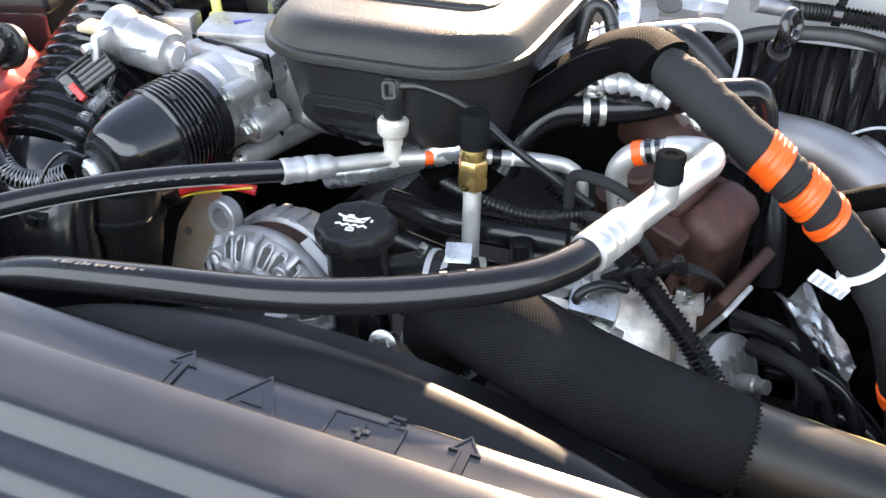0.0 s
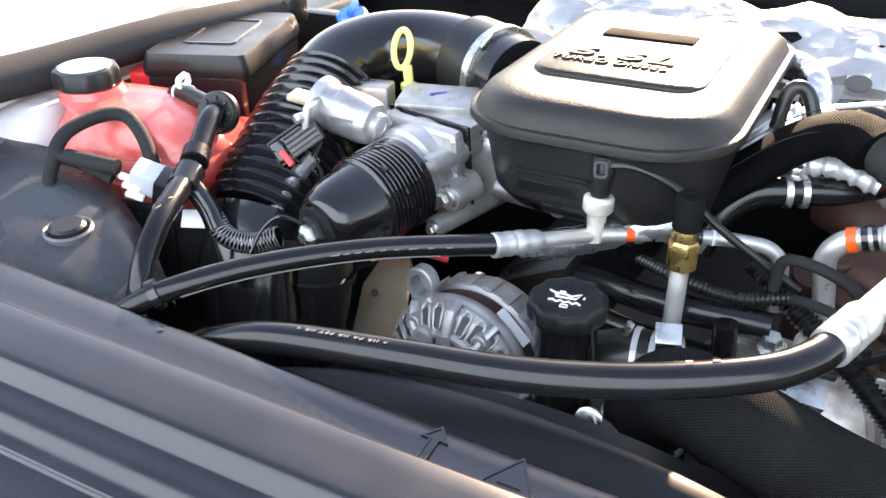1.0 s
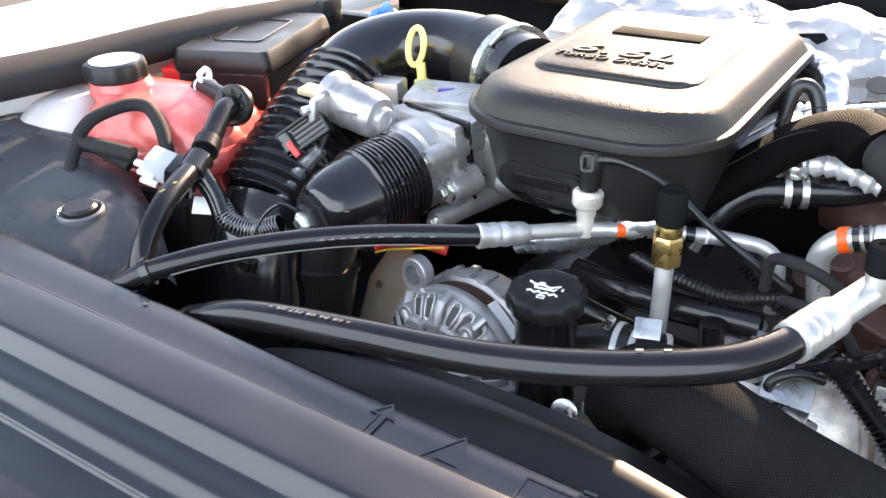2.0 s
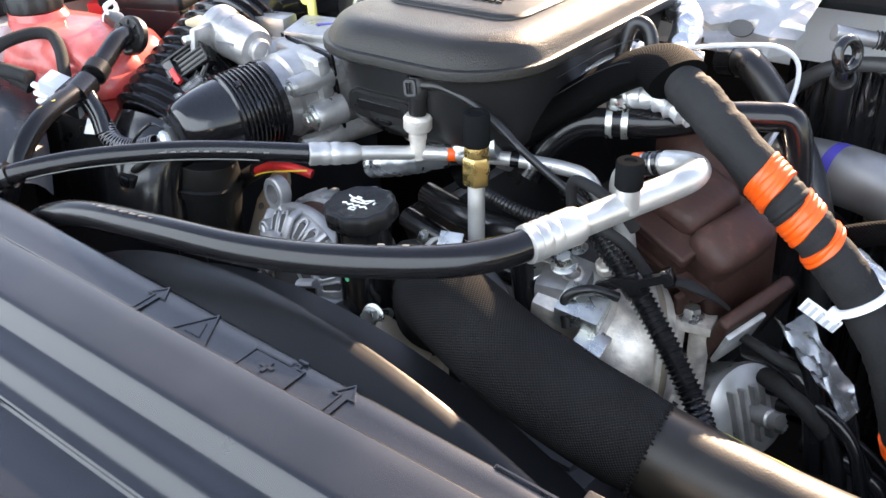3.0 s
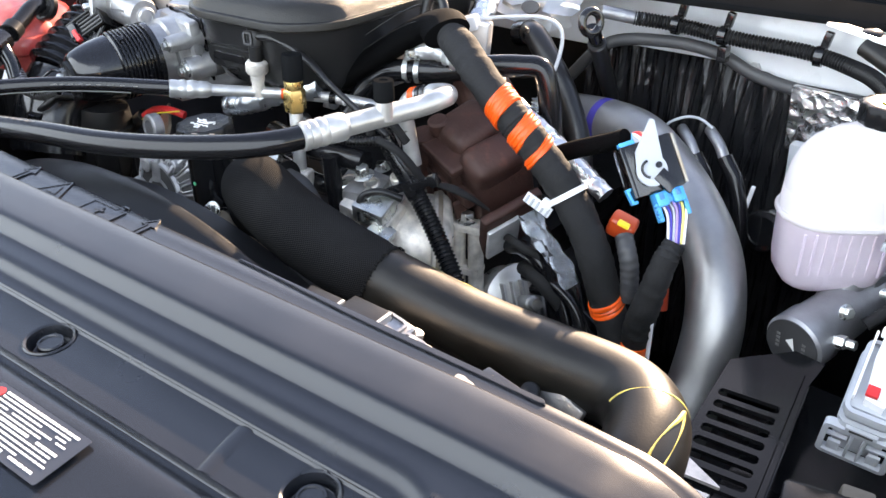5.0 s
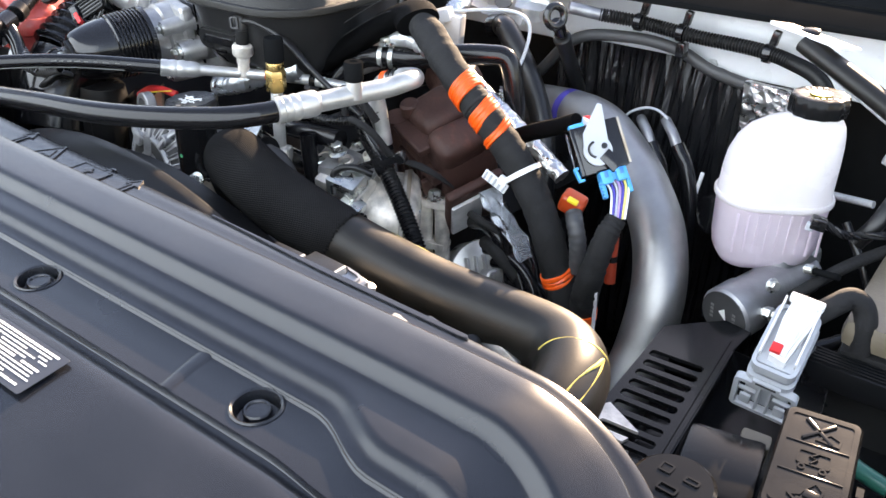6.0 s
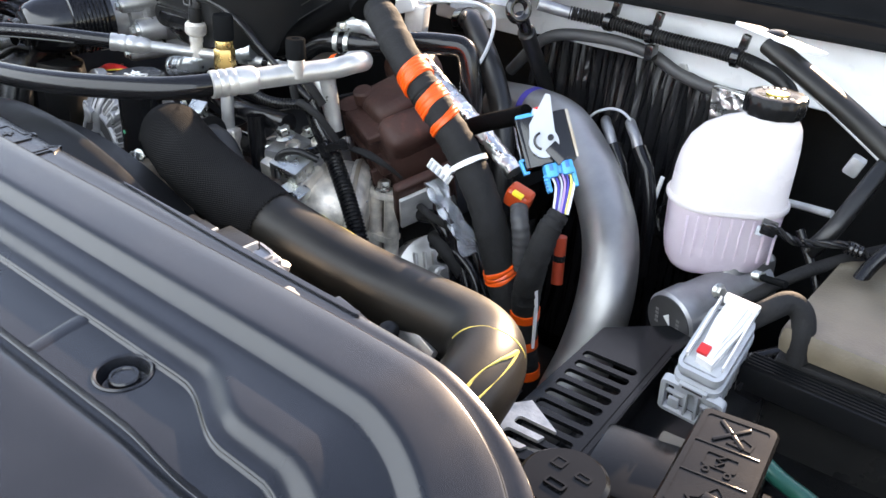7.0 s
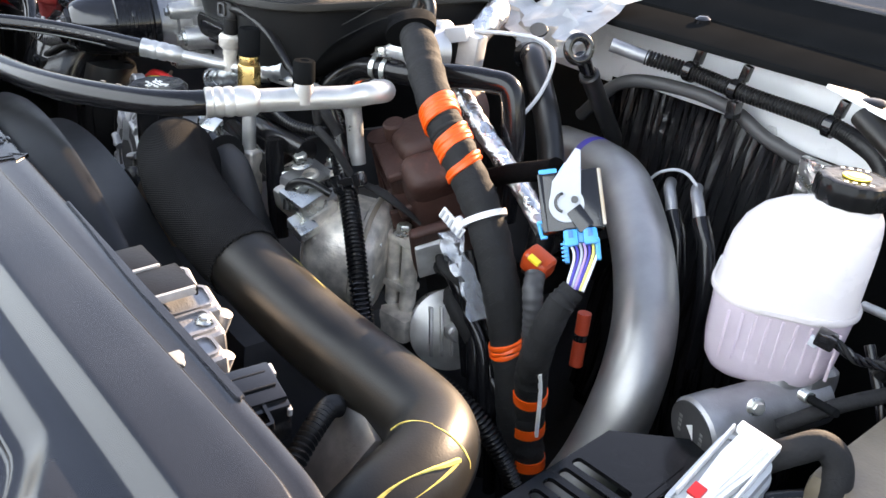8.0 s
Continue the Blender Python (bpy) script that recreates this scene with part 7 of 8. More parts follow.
part("yellow_tab", box((0.378, 1.1, 1.106), (0.016, 0.008, 0.006), R(15, 20, 15), 0.002), M_YELLOW, og, "yellow lock tab")
part("grey_boot", ribbed([(0.378, 1.105, 1.085), (0.39, 1.092, 1.075), (0.397, 1.09, 1.055), (0.398, 1.093, 1.025), (0.397, 1.095, 1.005)], 0.0115, 0.0009, 0.01, 20), material("grey_rubber", (0.045, 0.045, 0.048), 0.5), og, "grey rubber elbow boot")
part("orange_cable", tube([(0.411, 1.165, 1.035), (0.413, 1.163, 1.0), (0.416, 1.16, 0.965)], 0.0085, 16), material("dark_orange_rubber", (0.3, 0.03, 0.01), 0.5, stain=0.2), og, "short dark orange cable")
part("dark_band", tube([(0.4128, 1.1635, 1.008), (0.4133, 1.163, 0.999)], 0.0091, 16, 1), M_PLASTIC, og)

# ---- tubes and hoses behind the harness ----
hb = thing("black_coolant_hose", (0.05, 1.12, 1.2), "black rubber hose with a bright double clamp", "hose")
HB = [(-0.084, 1.073, 1.158), (-0.069, 1.094, 1.198), (-0.043, 1.112, 1.222), (-0.005, 1.126, 1.229), (0.04, 1.15, 1.23), (0.089, 1.184, 1.238), (0.133, 1.212, 1.24), (0.16, 1.228, 1.234), (0.173, 1.23, 1.19), (0.18, 1.23, 1.12), (0.18, 1.23, 1.05)]
part("hose", tube(HB, 0.0165, 24), M_RUBBER, hb)
for x in (-0.012, 0.004):
    part("clamp_band", tube([(x, 1.126 + 0.45 * (x + 0.004), 1.2288), (x + 0.0065, 1.129 + 0.45 * (x + 0.004), 1.229)], 0.0182, 28, 1), M_ZINC, hb, "bright clamp band")
part("clamp_bolt", bolt_bm((-0.002, 1.125, 1.249), (0, -0.1, 1), 0.008, 0.012), M_ZINC, hb)
wc = thing("white_gasket_tube", (0.04, 1.15, 1.23), "pale crimped heat shield edge behind the hose", "heat shield")
part("shield", tube([(-0.02, 1.15, 1.25), (0.03, 1.15, 1.262), (0.08, 1.15, 1.25)], lambda i, s: 0.021 + 0.003 * math.sin(i * 2.2), 20, 10, flat=0.7), M_FOIL_PALE, wc)
cy = thing("heat_shield_tube", (-0.03, 1.22, 1.2), "pale smooth metal heat shield beside the plenum", "heat shield")
part("shield", tube([(-0.095, 1.13, 1.215), (-0.07, 1.175, 1.228), (-0.052, 1.22, 1.236), (-0.045, 1.26, 1.236)], 0.04, 32), material("pale_metal_shield", (0.6, 0.6, 0.6), 0.35, 0.7, stain=0.15), cy)
part("shield_seam", tube([(-0.072, 1.165, 1.266), (-0.058, 1.2, 1.2735), (-0.05, 1.23, 1.2765)], 0.002, 8), M_GASKET, cy)
vhh = thing("rear_black_hose", (0.15, 1.3, 1.1), "thick black hose dropping behind the harness", "hose")
part("hose", tube([(0.018, 1.395, 1.234), (0.048, 1.372, 1.238), (0.088, 1.35, 1.214), (0.132, 1.336, 1.168), (0.174, 1.315, 1.108), (0.2, 1.29, 1.044), (0.211, 1.275, 0.966)], 0.0195, 24), M_RUBBER_DULL, vhh)
part("hose_cuff", tube([(0.0, 1.4, 1.229), (0.026, 1.389, 1.2355)], 0.0215, 24, 1), M_PLASTIC, vhh)
ww = thing("white_wire", (0.1, 1.34, 1.2), "thin pale grey wire looping over the hose", "wire")
part("wire", tube([(-0.008, 1.297, 1.271), (0.039, 1.313, 1.278), (0.089, 1.336, 1.279), (0.116, 1.345, 1.258), (0.119, 1.326, 1.208), (0.112, 1.288, 1.163)], 0.003, 10), M_GREYPL, ww)
part("spring", ribbed([(0.112, 1.288, 1.166), (0.11, 1.283, 1.136)], 0.005, 0.003, 0.006, 14), M_ZINC, ww)
gl = thing("gearbox_dipstick", (0.13, 1.49, 1.0), "black plastic gearbox dipstick with a ring handle by the bulkhead", "dipstick")
RG = V(0.172, 1.335, 1.285)
SDN = (V(0.13, 1.485, 1.13) - RG).normalized()
fr = axes_of(V(0.9, -0.35, 0.2))
pts = [RG + fr @ Vector((0.0165 * math.cos(a), 0.0165 * math.sin(a), 0)) for a in np.linspace(0, 2 * math.pi, 29)]
part("ring_handle", sweep(bmesh.new(), pts, 0.0065, 12, cap=False), M_PLASTIC, gl)
part("handle_neck", sweep(bmesh.new(), [RG + SDN * 0.018, RG + SDN * 0.04, RG + SDN * 0.06], lambda i, s: 0.0125 - 0.002 * s, 16, flat=0.8), M_PLASTIC, gl)
part("grip_ring", turned([(0.0125, 0.0), (0.015, 0.002), (0.015, 0.01), (0.0125, 0.012)], RG + SDN * 0.058, SDN, seg=24), M_PLASTIC_DULL, gl)
part("tube", sweep(bmesh.new(), [RG + SDN * 0.06, RG + SDN * 0.14, RG + SDN * 0.23, RG + SDN * 0.3 + V(0, 0, -0.05)], 0.0135, 18), M_PLASTIC_DULL, gl)
fs = thing("foil_heat_sheet", (0.0, 1.42, 1.2), "crumpled silver foil heat sheet with a round hole", "heat sheet")
bm = bmesh.new()
g = []
for i in range(21):
    row = []
    for j in range(9):
        x = -0.5 + 0.58 * i / 20
        y = 1.42 + 0.012 * math.sin(i * 1.9) + 0.01 * math.sin(j * 2.3 + i)
        z = 1.24 + 0.085 * j / 8 + 0.006 * math.sin(i * 1.3 + j)
        row.append(bm.verts.new((x, y + 0.14 * (j / 8) ** 2, z)))
    g.append(row)
for a, b in zip(g, g[1:]):
    for k in range(8):
        bm.faces.new((a[k], b[k], b[k + 1], a[k + 1]))
bmesh.ops.solidify(bm, geom=bm.faces[:], thickness=0.002)
part("sheet", bm, M_FOIL_PALE, fs, smooth=30)
# foil is not pierced; the disc's dark colour is the opening's shade
part("hole", turned([(0.014, -0.002), (0.014, 0.002), (0.0, 0.002)], (0.012, 1.408, 1.272), (0.1, -0.8, 0.5), seg=24, scale=(1.2, 0.8)), M_BAY, fs, "dark disc coloured as a shaded hole in the foil")
part("foil_tube", tube([(-0.02, 1.3, 1.255), (-0.03, 1.34, 1.28), (-0.06, 1.38, 1.29), (-0.12, 1.4, 1.29)], 0.02, 20), M_FOIL, fs, "foil wrapped tube")
sx = thing("rear_sensor", (-0.005, 1.28, 1.22), "small sensor in a pale metal holder", "sensor")
part("holder", box((0.0, 1.285, 1.235), (0.034, 0.03, 0.07), R(0, 5, 20), 0.004), M_GASKET, sx)
part("sensor_body", box((-0.012, 1.27, 1.268), (0.036, 0.03, 0.022), R(0, -15, 25), 0.004), M_GREYPL, sx)
part("ringed_boot", ribbed([(-0.06, 1.26, 1.262), (-0.03, 1.262, 1.268)], 0.013, 0.004, 0.009, 18), M_WHITEPL, sx)
sl = thing("plenum_strap_loop", (-0.03, 1.2, 1.28), "black tape loop standing behind the mesh sleeve", "strap")
part("loop", tube([(-0.045, 1.2, 1.27), (-0.04, 1.21, 1.31), (-0.028, 1.215, 1.318), (-0.015, 1.215, 1.305), (0.0, 1.2, 1.27)], 0.0085, 14), M_RUBBER_DULL, sl)
f2t = thing("foil_tube", (0.27, 1.16, 1.15), "silver foil tube passing behind the harness", "tube")
part("foil", tube([(0.06, 1.21, 1.222), (0.103, 1.2, 1.204), (0.156, 1.195, 1.177), (0.209, 1.198, 1.143), (0.246, 1.202, 1.116), (0.296, 1.197, 1.087)], lambda i, s: 0.0135 + 0.0006 * math.sin(i * 1.9), 20), M_FOIL, f2t)

# ---- bulkhead, cowl and insulation ----
bm = bmesh.new()
g = []
for i in range(41):
    row = []
    for j in range(21):
        x = 0.02 + 0.52 * i / 40
        v = j / 20
        z = 1.185 - 0.55 * v - 0.05 * max(0, (x - 0.36) / 0.18) * (1 - v)
        y = 1.585 - 0.07 * v + 0.012 * math.sin(9 * x + 3 * v) + 0.006 * math.sin(31 * x + 11 * v) * (0.4 + v)
        row.append(bm.verts.new((x, y, z)))
    g.append(row)
for a, b in zip(g, g[1:]):
    for k in range(20):
        bm.faces.new((a[k], b[k], b[k + 1], a[k + 1]))
bmesh.ops.solidify(bm, geom=bm.faces[:], thickness=0.01)
ins = thing("bulkhead_insulation", (0.28, 1.57, 0.8), "black insulation blanket under shiny crinkled plastic film", "insulation")
part("blanket", bm, M_FILM, ins, smooth=60)
part("edge_tube", tube([(0.015, 1.53, 1.121), (0.095, 1.529, 1.2), (0.192, 1.552, 1.214), (0.276, 1.57, 1.204), (0.345, 1.574, 1.178), (0.441, 1.567, 1.168), (0.54, 1.553, 1.175)], 0.0105, 16), material("grey_black_rubber", (0.05, 0.05, 0.052), 0.5), ins, "grey rubber edge hose")
part("foil_patch", box((0.47, 1.56, 1.12), (0.12, 0.012, 0.12), R(5, 0, -6), 0.004), M_FOIL, ins, "silver foil patch")
part("lower_patch", box((0.475, 1.545, 1.02), (0.09, 0.02, 0.15), R(5, 0, -6), 0.004), M_GREYPL, ins, "pale grey lower panel")
cw = thing("cowl", (0.2, 1.7, 1.2), "white painted bulkhead ledge below a dark plastic cowl", "cowl")
bm = box((0.35, 1.615, 1.225), (1.2, 0.02, 0.115), R(-8, 0, 0), 0.008)
block(bm, (0.35, 1.64, 1.283), (1.2, 0.07, 0.014), R(4, 0, 0), 0.005)
part("painted_ledge", bm, M_PAINT, cw, "white painted ledge")
part("ledge_bolt", bolt_bm((0.332, 1.602, 1.182), V(0, -1, 0.15), 0.0105, 0.01), M_GASKET, cw)
part("corner_plate", box((0.535, 1.47, 1.292), (0.12, 0.06, 0.006), R(-12, 6, -14), 0.002), M_PAINT, cw, "white corner plate")
part("plate_plug", turned([(0.014, 0), (0.014, 0.004), (0.009, 0.006), (0, 0.006)], (0.53, 1.462, 1.297), (0.0, -0.15, 1), seg=28), M_MATTE, cw, "black rubber plug")
part("cowl_panel", box((0.1, 1.73, 1.325), (1.9, 0.22, 0.03), R(14, 0, 0), 0.008), M_COWL, cw, "dark grey plastic cowl")
part("cowl_front_strip", box((0.35, 1.572, 1.298), (1.3, 0.11, 0.012), R(6, 0, 3), 0.004), M_COWL, cw)
part("cowl_rear_edge", box((0.1, 1.87, 1.365), (1.9, 0.07, 0.04), R(18, 0, 0), 0.01), M_PLASTIC_DULL, cw)
part("cowl_recess", box((0.2, 1.8, 1.356), (0.7, 0.06, 0.008), R(14, 0, 0), 0.002), M_BAY, cw)
part("cowl_trim", tube([(-0.8, 1.905, 1.4), (0.1, 1.905, 1.4), (1.0, 1.89, 1.39)], 0.012, 12), M_RUBBER, cw, "black rubber trim")
part("windscreen_sill", box((0.1, 2.0, 1.4), (1.9, 0.18, 0.02), R(20, 0, 0), 0.005), M_COWL, cw)
part("cowl_stud", turned([(0.012, 0), (0.012, 0.008), (0.006, 0.012), (0, 0.012)], (0.17, 1.6, 1.306), (0, -0.1, 1), seg=20), M_PLASTIC, cw)
cl2 = thing("bulkhead_loom", (0.3, 1.53, 1.22), "black corrugated loom clipped along the bulkhead", "wire loom")
CL = [(0.112, 1.466, 1.269), (0.154, 1.503, 1.257), (0.218, 1.536, 1.248), (0.315, 1.545, 1.239), (0.423, 1.548, 1.236), (0.49, 1.533, 1.23), (0.548, 1.49, 1.225), (0.592, 1.437, 1.202)]
part("loom", ribbed(CL[1:], 0.0096, 0.0028, 0.0054, 20), M_PLASTIC_DULL, cl2)
part("bare_end", tube(CL[:2] + [(0.168, 1.512, 1.2552)], 0.0105, 18), M_CAST_DARK, cl2, "grey metal sleeve end")
for c in ((0.215, 1.535, 1.248), (0.292, 1.544, 1.241), (0.445, 1.544, 1.234)):
    part("clip", turned([(0.0126, -0.006), (0.0152, -0.006), (0.0152, 0.006), (0.0126, 0.006)], c, (1, 0.05, -0.05), seg=24), M_PLASTIC, cl2)
    part("clip_stem", box(V(c) + V(0.004, 0.01, 0.024), (0.012, 0.012, 0.024), R(0, 12, 0), 0.002), M_PLASTIC, cl2)
part("lower_clip", box((0.296, 1.545, 1.212), (0.016, 0.02, 0.026), None, 0.003), M_PLASTIC, cl2)
st = thing("brace_bar", (0.65, 1.4, 1.2), "dark glossy brace bar beside the reservoir", "brace bar")
part("bar", tube([(0.53, 1.45, 1.285), (0.66, 1.41, 1.235), (0.78, 1.375, 1.18), (0.9, 1.34, 1.13)], 0.019, 16, flat=0.75), M_CHARGE, st)
part("lip", tube([(0.54, 1.438, 1.272), (0.66, 1.4, 1.222), (0.78, 1.365, 1.167)], 0.004, 10), M_GASKET, st)
hl = thing("heater_hose_pair", (0.38, 1.42, 1.0), "black heater hoses with bright metal ends", "hose")
for k in range(2):
    o = V(0.046 * k, 0.0, 0.008 * k)
    part("metal_end", tube([V(0.285, 1.45, 1.11) + o, V(0.303, 1.425, 1.112) + o, V(0.32, 1.41, 1.105) + o, V(0.335, 1.4, 1.088) + o], 0.0085, 16), M_CAST_DARK, hl, "grey metal elbow end")
    part("hose", tube([V(0.333, 1.402, 1.092) + o, V(0.36, 1.39, 1.06) + o, V(0.38, 1.38, 1.0) + o, V(0.39, 1.37, 0.9) + o], 0.0125, 16), M_RUBBER, hl)
part("thin_wire", tube([(0.255, 1.44, 1.106), (0.27, 1.44, 1.122), (0.295, 1.44, 1.135), (0.32, 1.435, 1.138), (0.343, 1.43, 1.13)], 0.0022, 8), M_GREYPL, hl, "pale thin wire")
part("tag", box((0.43, 1.39, 1.05), (0.006, 0.004, 0.045), R(0, 10, 0), 0.001), M_WHITEPL, hl, "small white tag")
cn2 = thing("black_canister", (0.45, 1.43, 0.9), "round black canister low by the bulkhead", "canister")
part("can", turned([(0.034, -0.1), (0.034, 0.03), (0.03, 0.036), (0.022, 0.037), (0.022, 0.033), (0.0, 0.033)], (0.452, 1.44, 0.985), (0.0, -0.9, 0.3), seg=32), M_PLASTIC, cn2)

# ---- driver side: grey plug, slotted bracket, fuse covers, battery ----
gc = thing("grey_plug", (0.71, 0.99, 0.98), "large grey multi-pin plug with a white lever and red tab", "connector")
GM = place((0.7235, 0.998, 1.09), (0.97, 0.12, -0.1), (-0.02, 0.93, 0.37)) @ Matrix.Diagonal((0.69, 0.79, 0.8, 1))
G3 = GM.to_3x3()
part("body", box(GM @ Vector((0, -0.004, -0.036)), (0.06, 0.1, 0.062), G3, 0.006), M_GREYPL, gc)
part("skirt", box(GM @ Vector((0, -0.022, -0.075)), (0.066, 0.076, 0.044), G3, 0.005), M_GREYPL, gc)
part("rim", outline_strip(bmesh.new(), rounded(0.07, 0.116, 0.014, 5), 0.006, 0.012, GM @ pose(0, -0.006, -0.014)), M_GREYPL, gc, smooth=0)
part("lower_rim", outline_strip(bmesh.new(), rounded(0.074, 0.12, 0.014, 5), 0.007, 0.008, GM @ pose(0, -0.006, -0.034)), M_GREYPL, gc, smooth=0)
GF = place(GM @ Vector((0, -0.0605, -0.071)), G3 @ Vector((1, 0, 0)), G3 @ Vector((0, 0, 1)))
part("front_frame", outline_strip(bmesh.new(), rounded(0.068, 0.056, 0.007, 4), 0.0055, 0.0075, GF), M_GREYPL, gc, smooth=0)
for x in (-0.006, 0.006):
    part("front_rib", box(GF @ Vector((x, 0, 0.003)), (0.003, 0.05, 0.008), GF.to_3x3(), 0.001), M_GREYPL, gc)
for x in (-0.019, 0.019):
    part("window_ledge", box(GF @ Vector((x, 0.004, 0.002)), (0.02, 0.003, 0.005), GF.to_3x3(), 0.001), M_GREYPL, gc)
    part("catch", box(GF @ Vector((x, -0.014, 0.0025)), (0.012, 0.016, 0.004), GF.to_3x3(), 0.001), M_GREYPL, gc)
part("catch_slot", box(GF @ Vector((0, 0.031, 0.006)), (0.03, 0.007, 0.005), GF.to_3x3(), 0.001), M_GREYPL, gc)
# dark strip on the catch painted as shadow, without an opening
part("slot_shadow_gap", box(GF @ Vector((0, 0.031, 0.0086)), (0.022, 0.003, 0.001), GF.to_3x3(), 0), M_BAY, gc, "narrow dark strip coloured as the gap's shadow", smooth=0)
part("lever_cover", prism(bmesh.new(), [(-0.014, -0.046), (0.012, -0.05), (0.018, -0.01), (0.024, 0.02), (0.026, 0.055), (-0.018, 0.058), (-0.02, 0.02), (-0.017, -0.01)], 0.026, GM @ pose(0.001, 0.0, 0.013), 0.005), M_WHITEPL, gc, "white lever cover", smooth=40)
part("lever_ridge", box(GM @ Vector((0.006, 0.014, 0.0145)), (0.014, 0.07, 0.005), G3 @ R(0, 0, -5), 0.002), M_WHITEPL, gc)
part("lever_hook", box(GM @ Vector((0.004, 0.056, 0.012)), (0.054, 0.012, 0.012), G3, 0.003), M_WHITEPL, gc)
for sx in (-1, 1):
    part("lever_arm", box(GM @ Vector((sx * 0.0275, 0.006, 0.003)), (0.0035, 0.1, 0.012), G3 @ R(4, 0, 0), 0.0012), M_WHITEPL, gc, "white lever arm")
    for k in range(7):
        part("flank_rib", box(GM @ Vector((sx * 0.033, -0.044 + k * 0.0135, -0.062)), (0.004, 0.0045, 0.05), G3, 0.001), M_GREYPL, gc)
part("red_tab", box(GM @ Vector((-0.007, -0.036, 0.0135)), (0.017, 0.016, 0.006), G3, 0.002), M_RED, gc, "red lock tab")
part("cable", tube([GM @ Vector((0.01, 0.05, -0.02)), (0.745, 1.06, 1.108), (0.758, 1.075, 1.116), (0.772, 1.08, 1.106), (0.78, 1.075, 1.08), (0.782, 1.07, 1.02)], 0.0125, 20), M_TAPE, gc, "black taped cable")
bkt = thing("slotted_bracket", (0.61, 0.95, 0.9), "black metal bracket plate with long slots", "bracket")

def on_bracket(u, v, h=0.0):
    """A place on the bracket: u across (-0.5..0.5), v from front to back."""
    return V(0.608 + 0.073 * u - 0.036 * v, 0.947 + 0.052 * u + 0.245 * v, 0.99 + h)


def strip(u0, v0, u1, v1, w, th=0.006):
    a, b = on_bracket(u0, v0), on_bracket(u1, v1)
    d = (b - a).normalized()
    n = Vector((-d.y, d.x, 0))
    return box((a + b) / 2 - V(0, 0, th / 2), ((b - a).length, w, th), Matrix((d, n, (0, 0, 1))).transposed(), 0.0015)


plate = prism(bmesh.new(), [tuple(on_bracket(*q).xy) for q in ((-0.6, -0.54), (0.64, -0.63), (0.64, 0.4), (0.75, 0.6), (0.3, 0.72), (-0.5, 0.62))], 0.005, pose(0, 0, 0.99))


def slot_cutters(first, last):
    """The shapes of the long slots, to be cut out of the plate."""
    bm = bmesh.new()
    for k in range(first, last):
        v = -0.46 + (k + 0.5) * 0.094
        a, c = on_bracket(-0.43 + 0.012 * (k % 2), v), on_bracket(0.42, v - 0.15)
        d = (c - a).normalized()
        prism(bm, rounded((c - a).length, 0.0142, 0.005, 4), 0.04, place((a + c) / 2 + V(0, 0, 0.02), d, V(-d.y, d.x, 0)))
    return bm


part("slotted_plate", carved(plate, slot_cutters(0, 9)), M_MATTE, bkt, smooth=20)
part("raised_edge", strip(0.64, -0.63, 0.64, 0.4, 0.004, 0.012), M_MATTE, bkt)
part("side_skirt", strip(0.55, -0.56, 0.55, 0.5, 0.004, 0.07), M_MATTE, bkt)
# pale colour over the black plate's tip stands in for direct sunlight
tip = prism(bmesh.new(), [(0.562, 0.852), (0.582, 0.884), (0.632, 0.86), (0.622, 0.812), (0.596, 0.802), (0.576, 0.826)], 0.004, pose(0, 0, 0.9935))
part("sunlit_tip", carved(tip, slot_cutters(0, 2)), M_CAST_PALE, bkt, "plate tip coloured pale for the sun's patch", smooth=20)
part("sunlit_tip_edge", prism(bmesh.new(), [(0.576, 0.826), (0.5785, 0.828), (0.5985, 0.8045), (0.596, 0.802)], 0.045, pose(0, 0, 0.9915)), M_CAST_PALE, bkt, smooth=0)
# added plate, its paleness imitates sun seen between the slots
part("lower_plate", box(on_bracket(-0.25, -0.5, -0.028), (0.07, 0.085, 0.004), R(-8, 0, 25), 0.001), M_CAST_PALE, bkt, "plate added under the slots, pale as if sunlit")
dpt = thing("pale_bracket", (0.6, 0.78, 0.9), "pale metal bracket below the slotted plate", "bracket")
part("plate", box((0.615, 0.775, 0.93), (0.09, 0.06, 0.08), R(20, 0, 25), 0.006), M_CAST_WARM, dpt)
rc = thing("round_cap", (0.742, 0.695, 1.05), "round black plastic cap with moulded signs", "cap")
part("cap", turned([(0.034, -0.05), (0.036, 0.0), (0.0355, 0.006), (0.032, 0.009), (0.0, 0.009)], (0.742, 0.70, 1.095), (0, -0.05, 1), seg=48), M_MATTE, rc)
for dx, dy, w_, h_ in ((-0.012, 0.01, 0.012, 0.012), (0.012, 0.008, 0.014, 0.008), (0.0, -0.012, 0.018, 0.01)):
    part("moulded_sign", outline_strip(bmesh.new(), rounded(w_, h_, 0.002, 2), 0.002, 0.0015, pose(0.742 + dx, 0.70 + dy, 1.104)), M_MATTE, rc, smooth=0)
fx = thing("fuse_cover", (0.8, 0.81, 1.0), "black fuse cover with three moulded warning signs", "fuse cover")
XM = place((0.819, 0.806, 1.1), (0.97, 0.2, 0), (-0.2, 0.97, 0)) @ Matrix.Diagonal((0.78, 1.12, 0.7, 1))
part("body", box(XM @ Vector((0, 0, -0.05)), (0.08, 0.125, 0.09), XM.to_3x3(), 0.006), M_MATTE, fx)
lid = part("lid", stack([(0.084, 0.13, 0.008, -0.012, 0), (0.086, 0.132, 0.009, -0.01, 0), (0.086, 0.132, 0.009, -0.004, 0), (0.08, 0.126, 0.008, 0.0, 0)], XM), M_MATTE, fx)
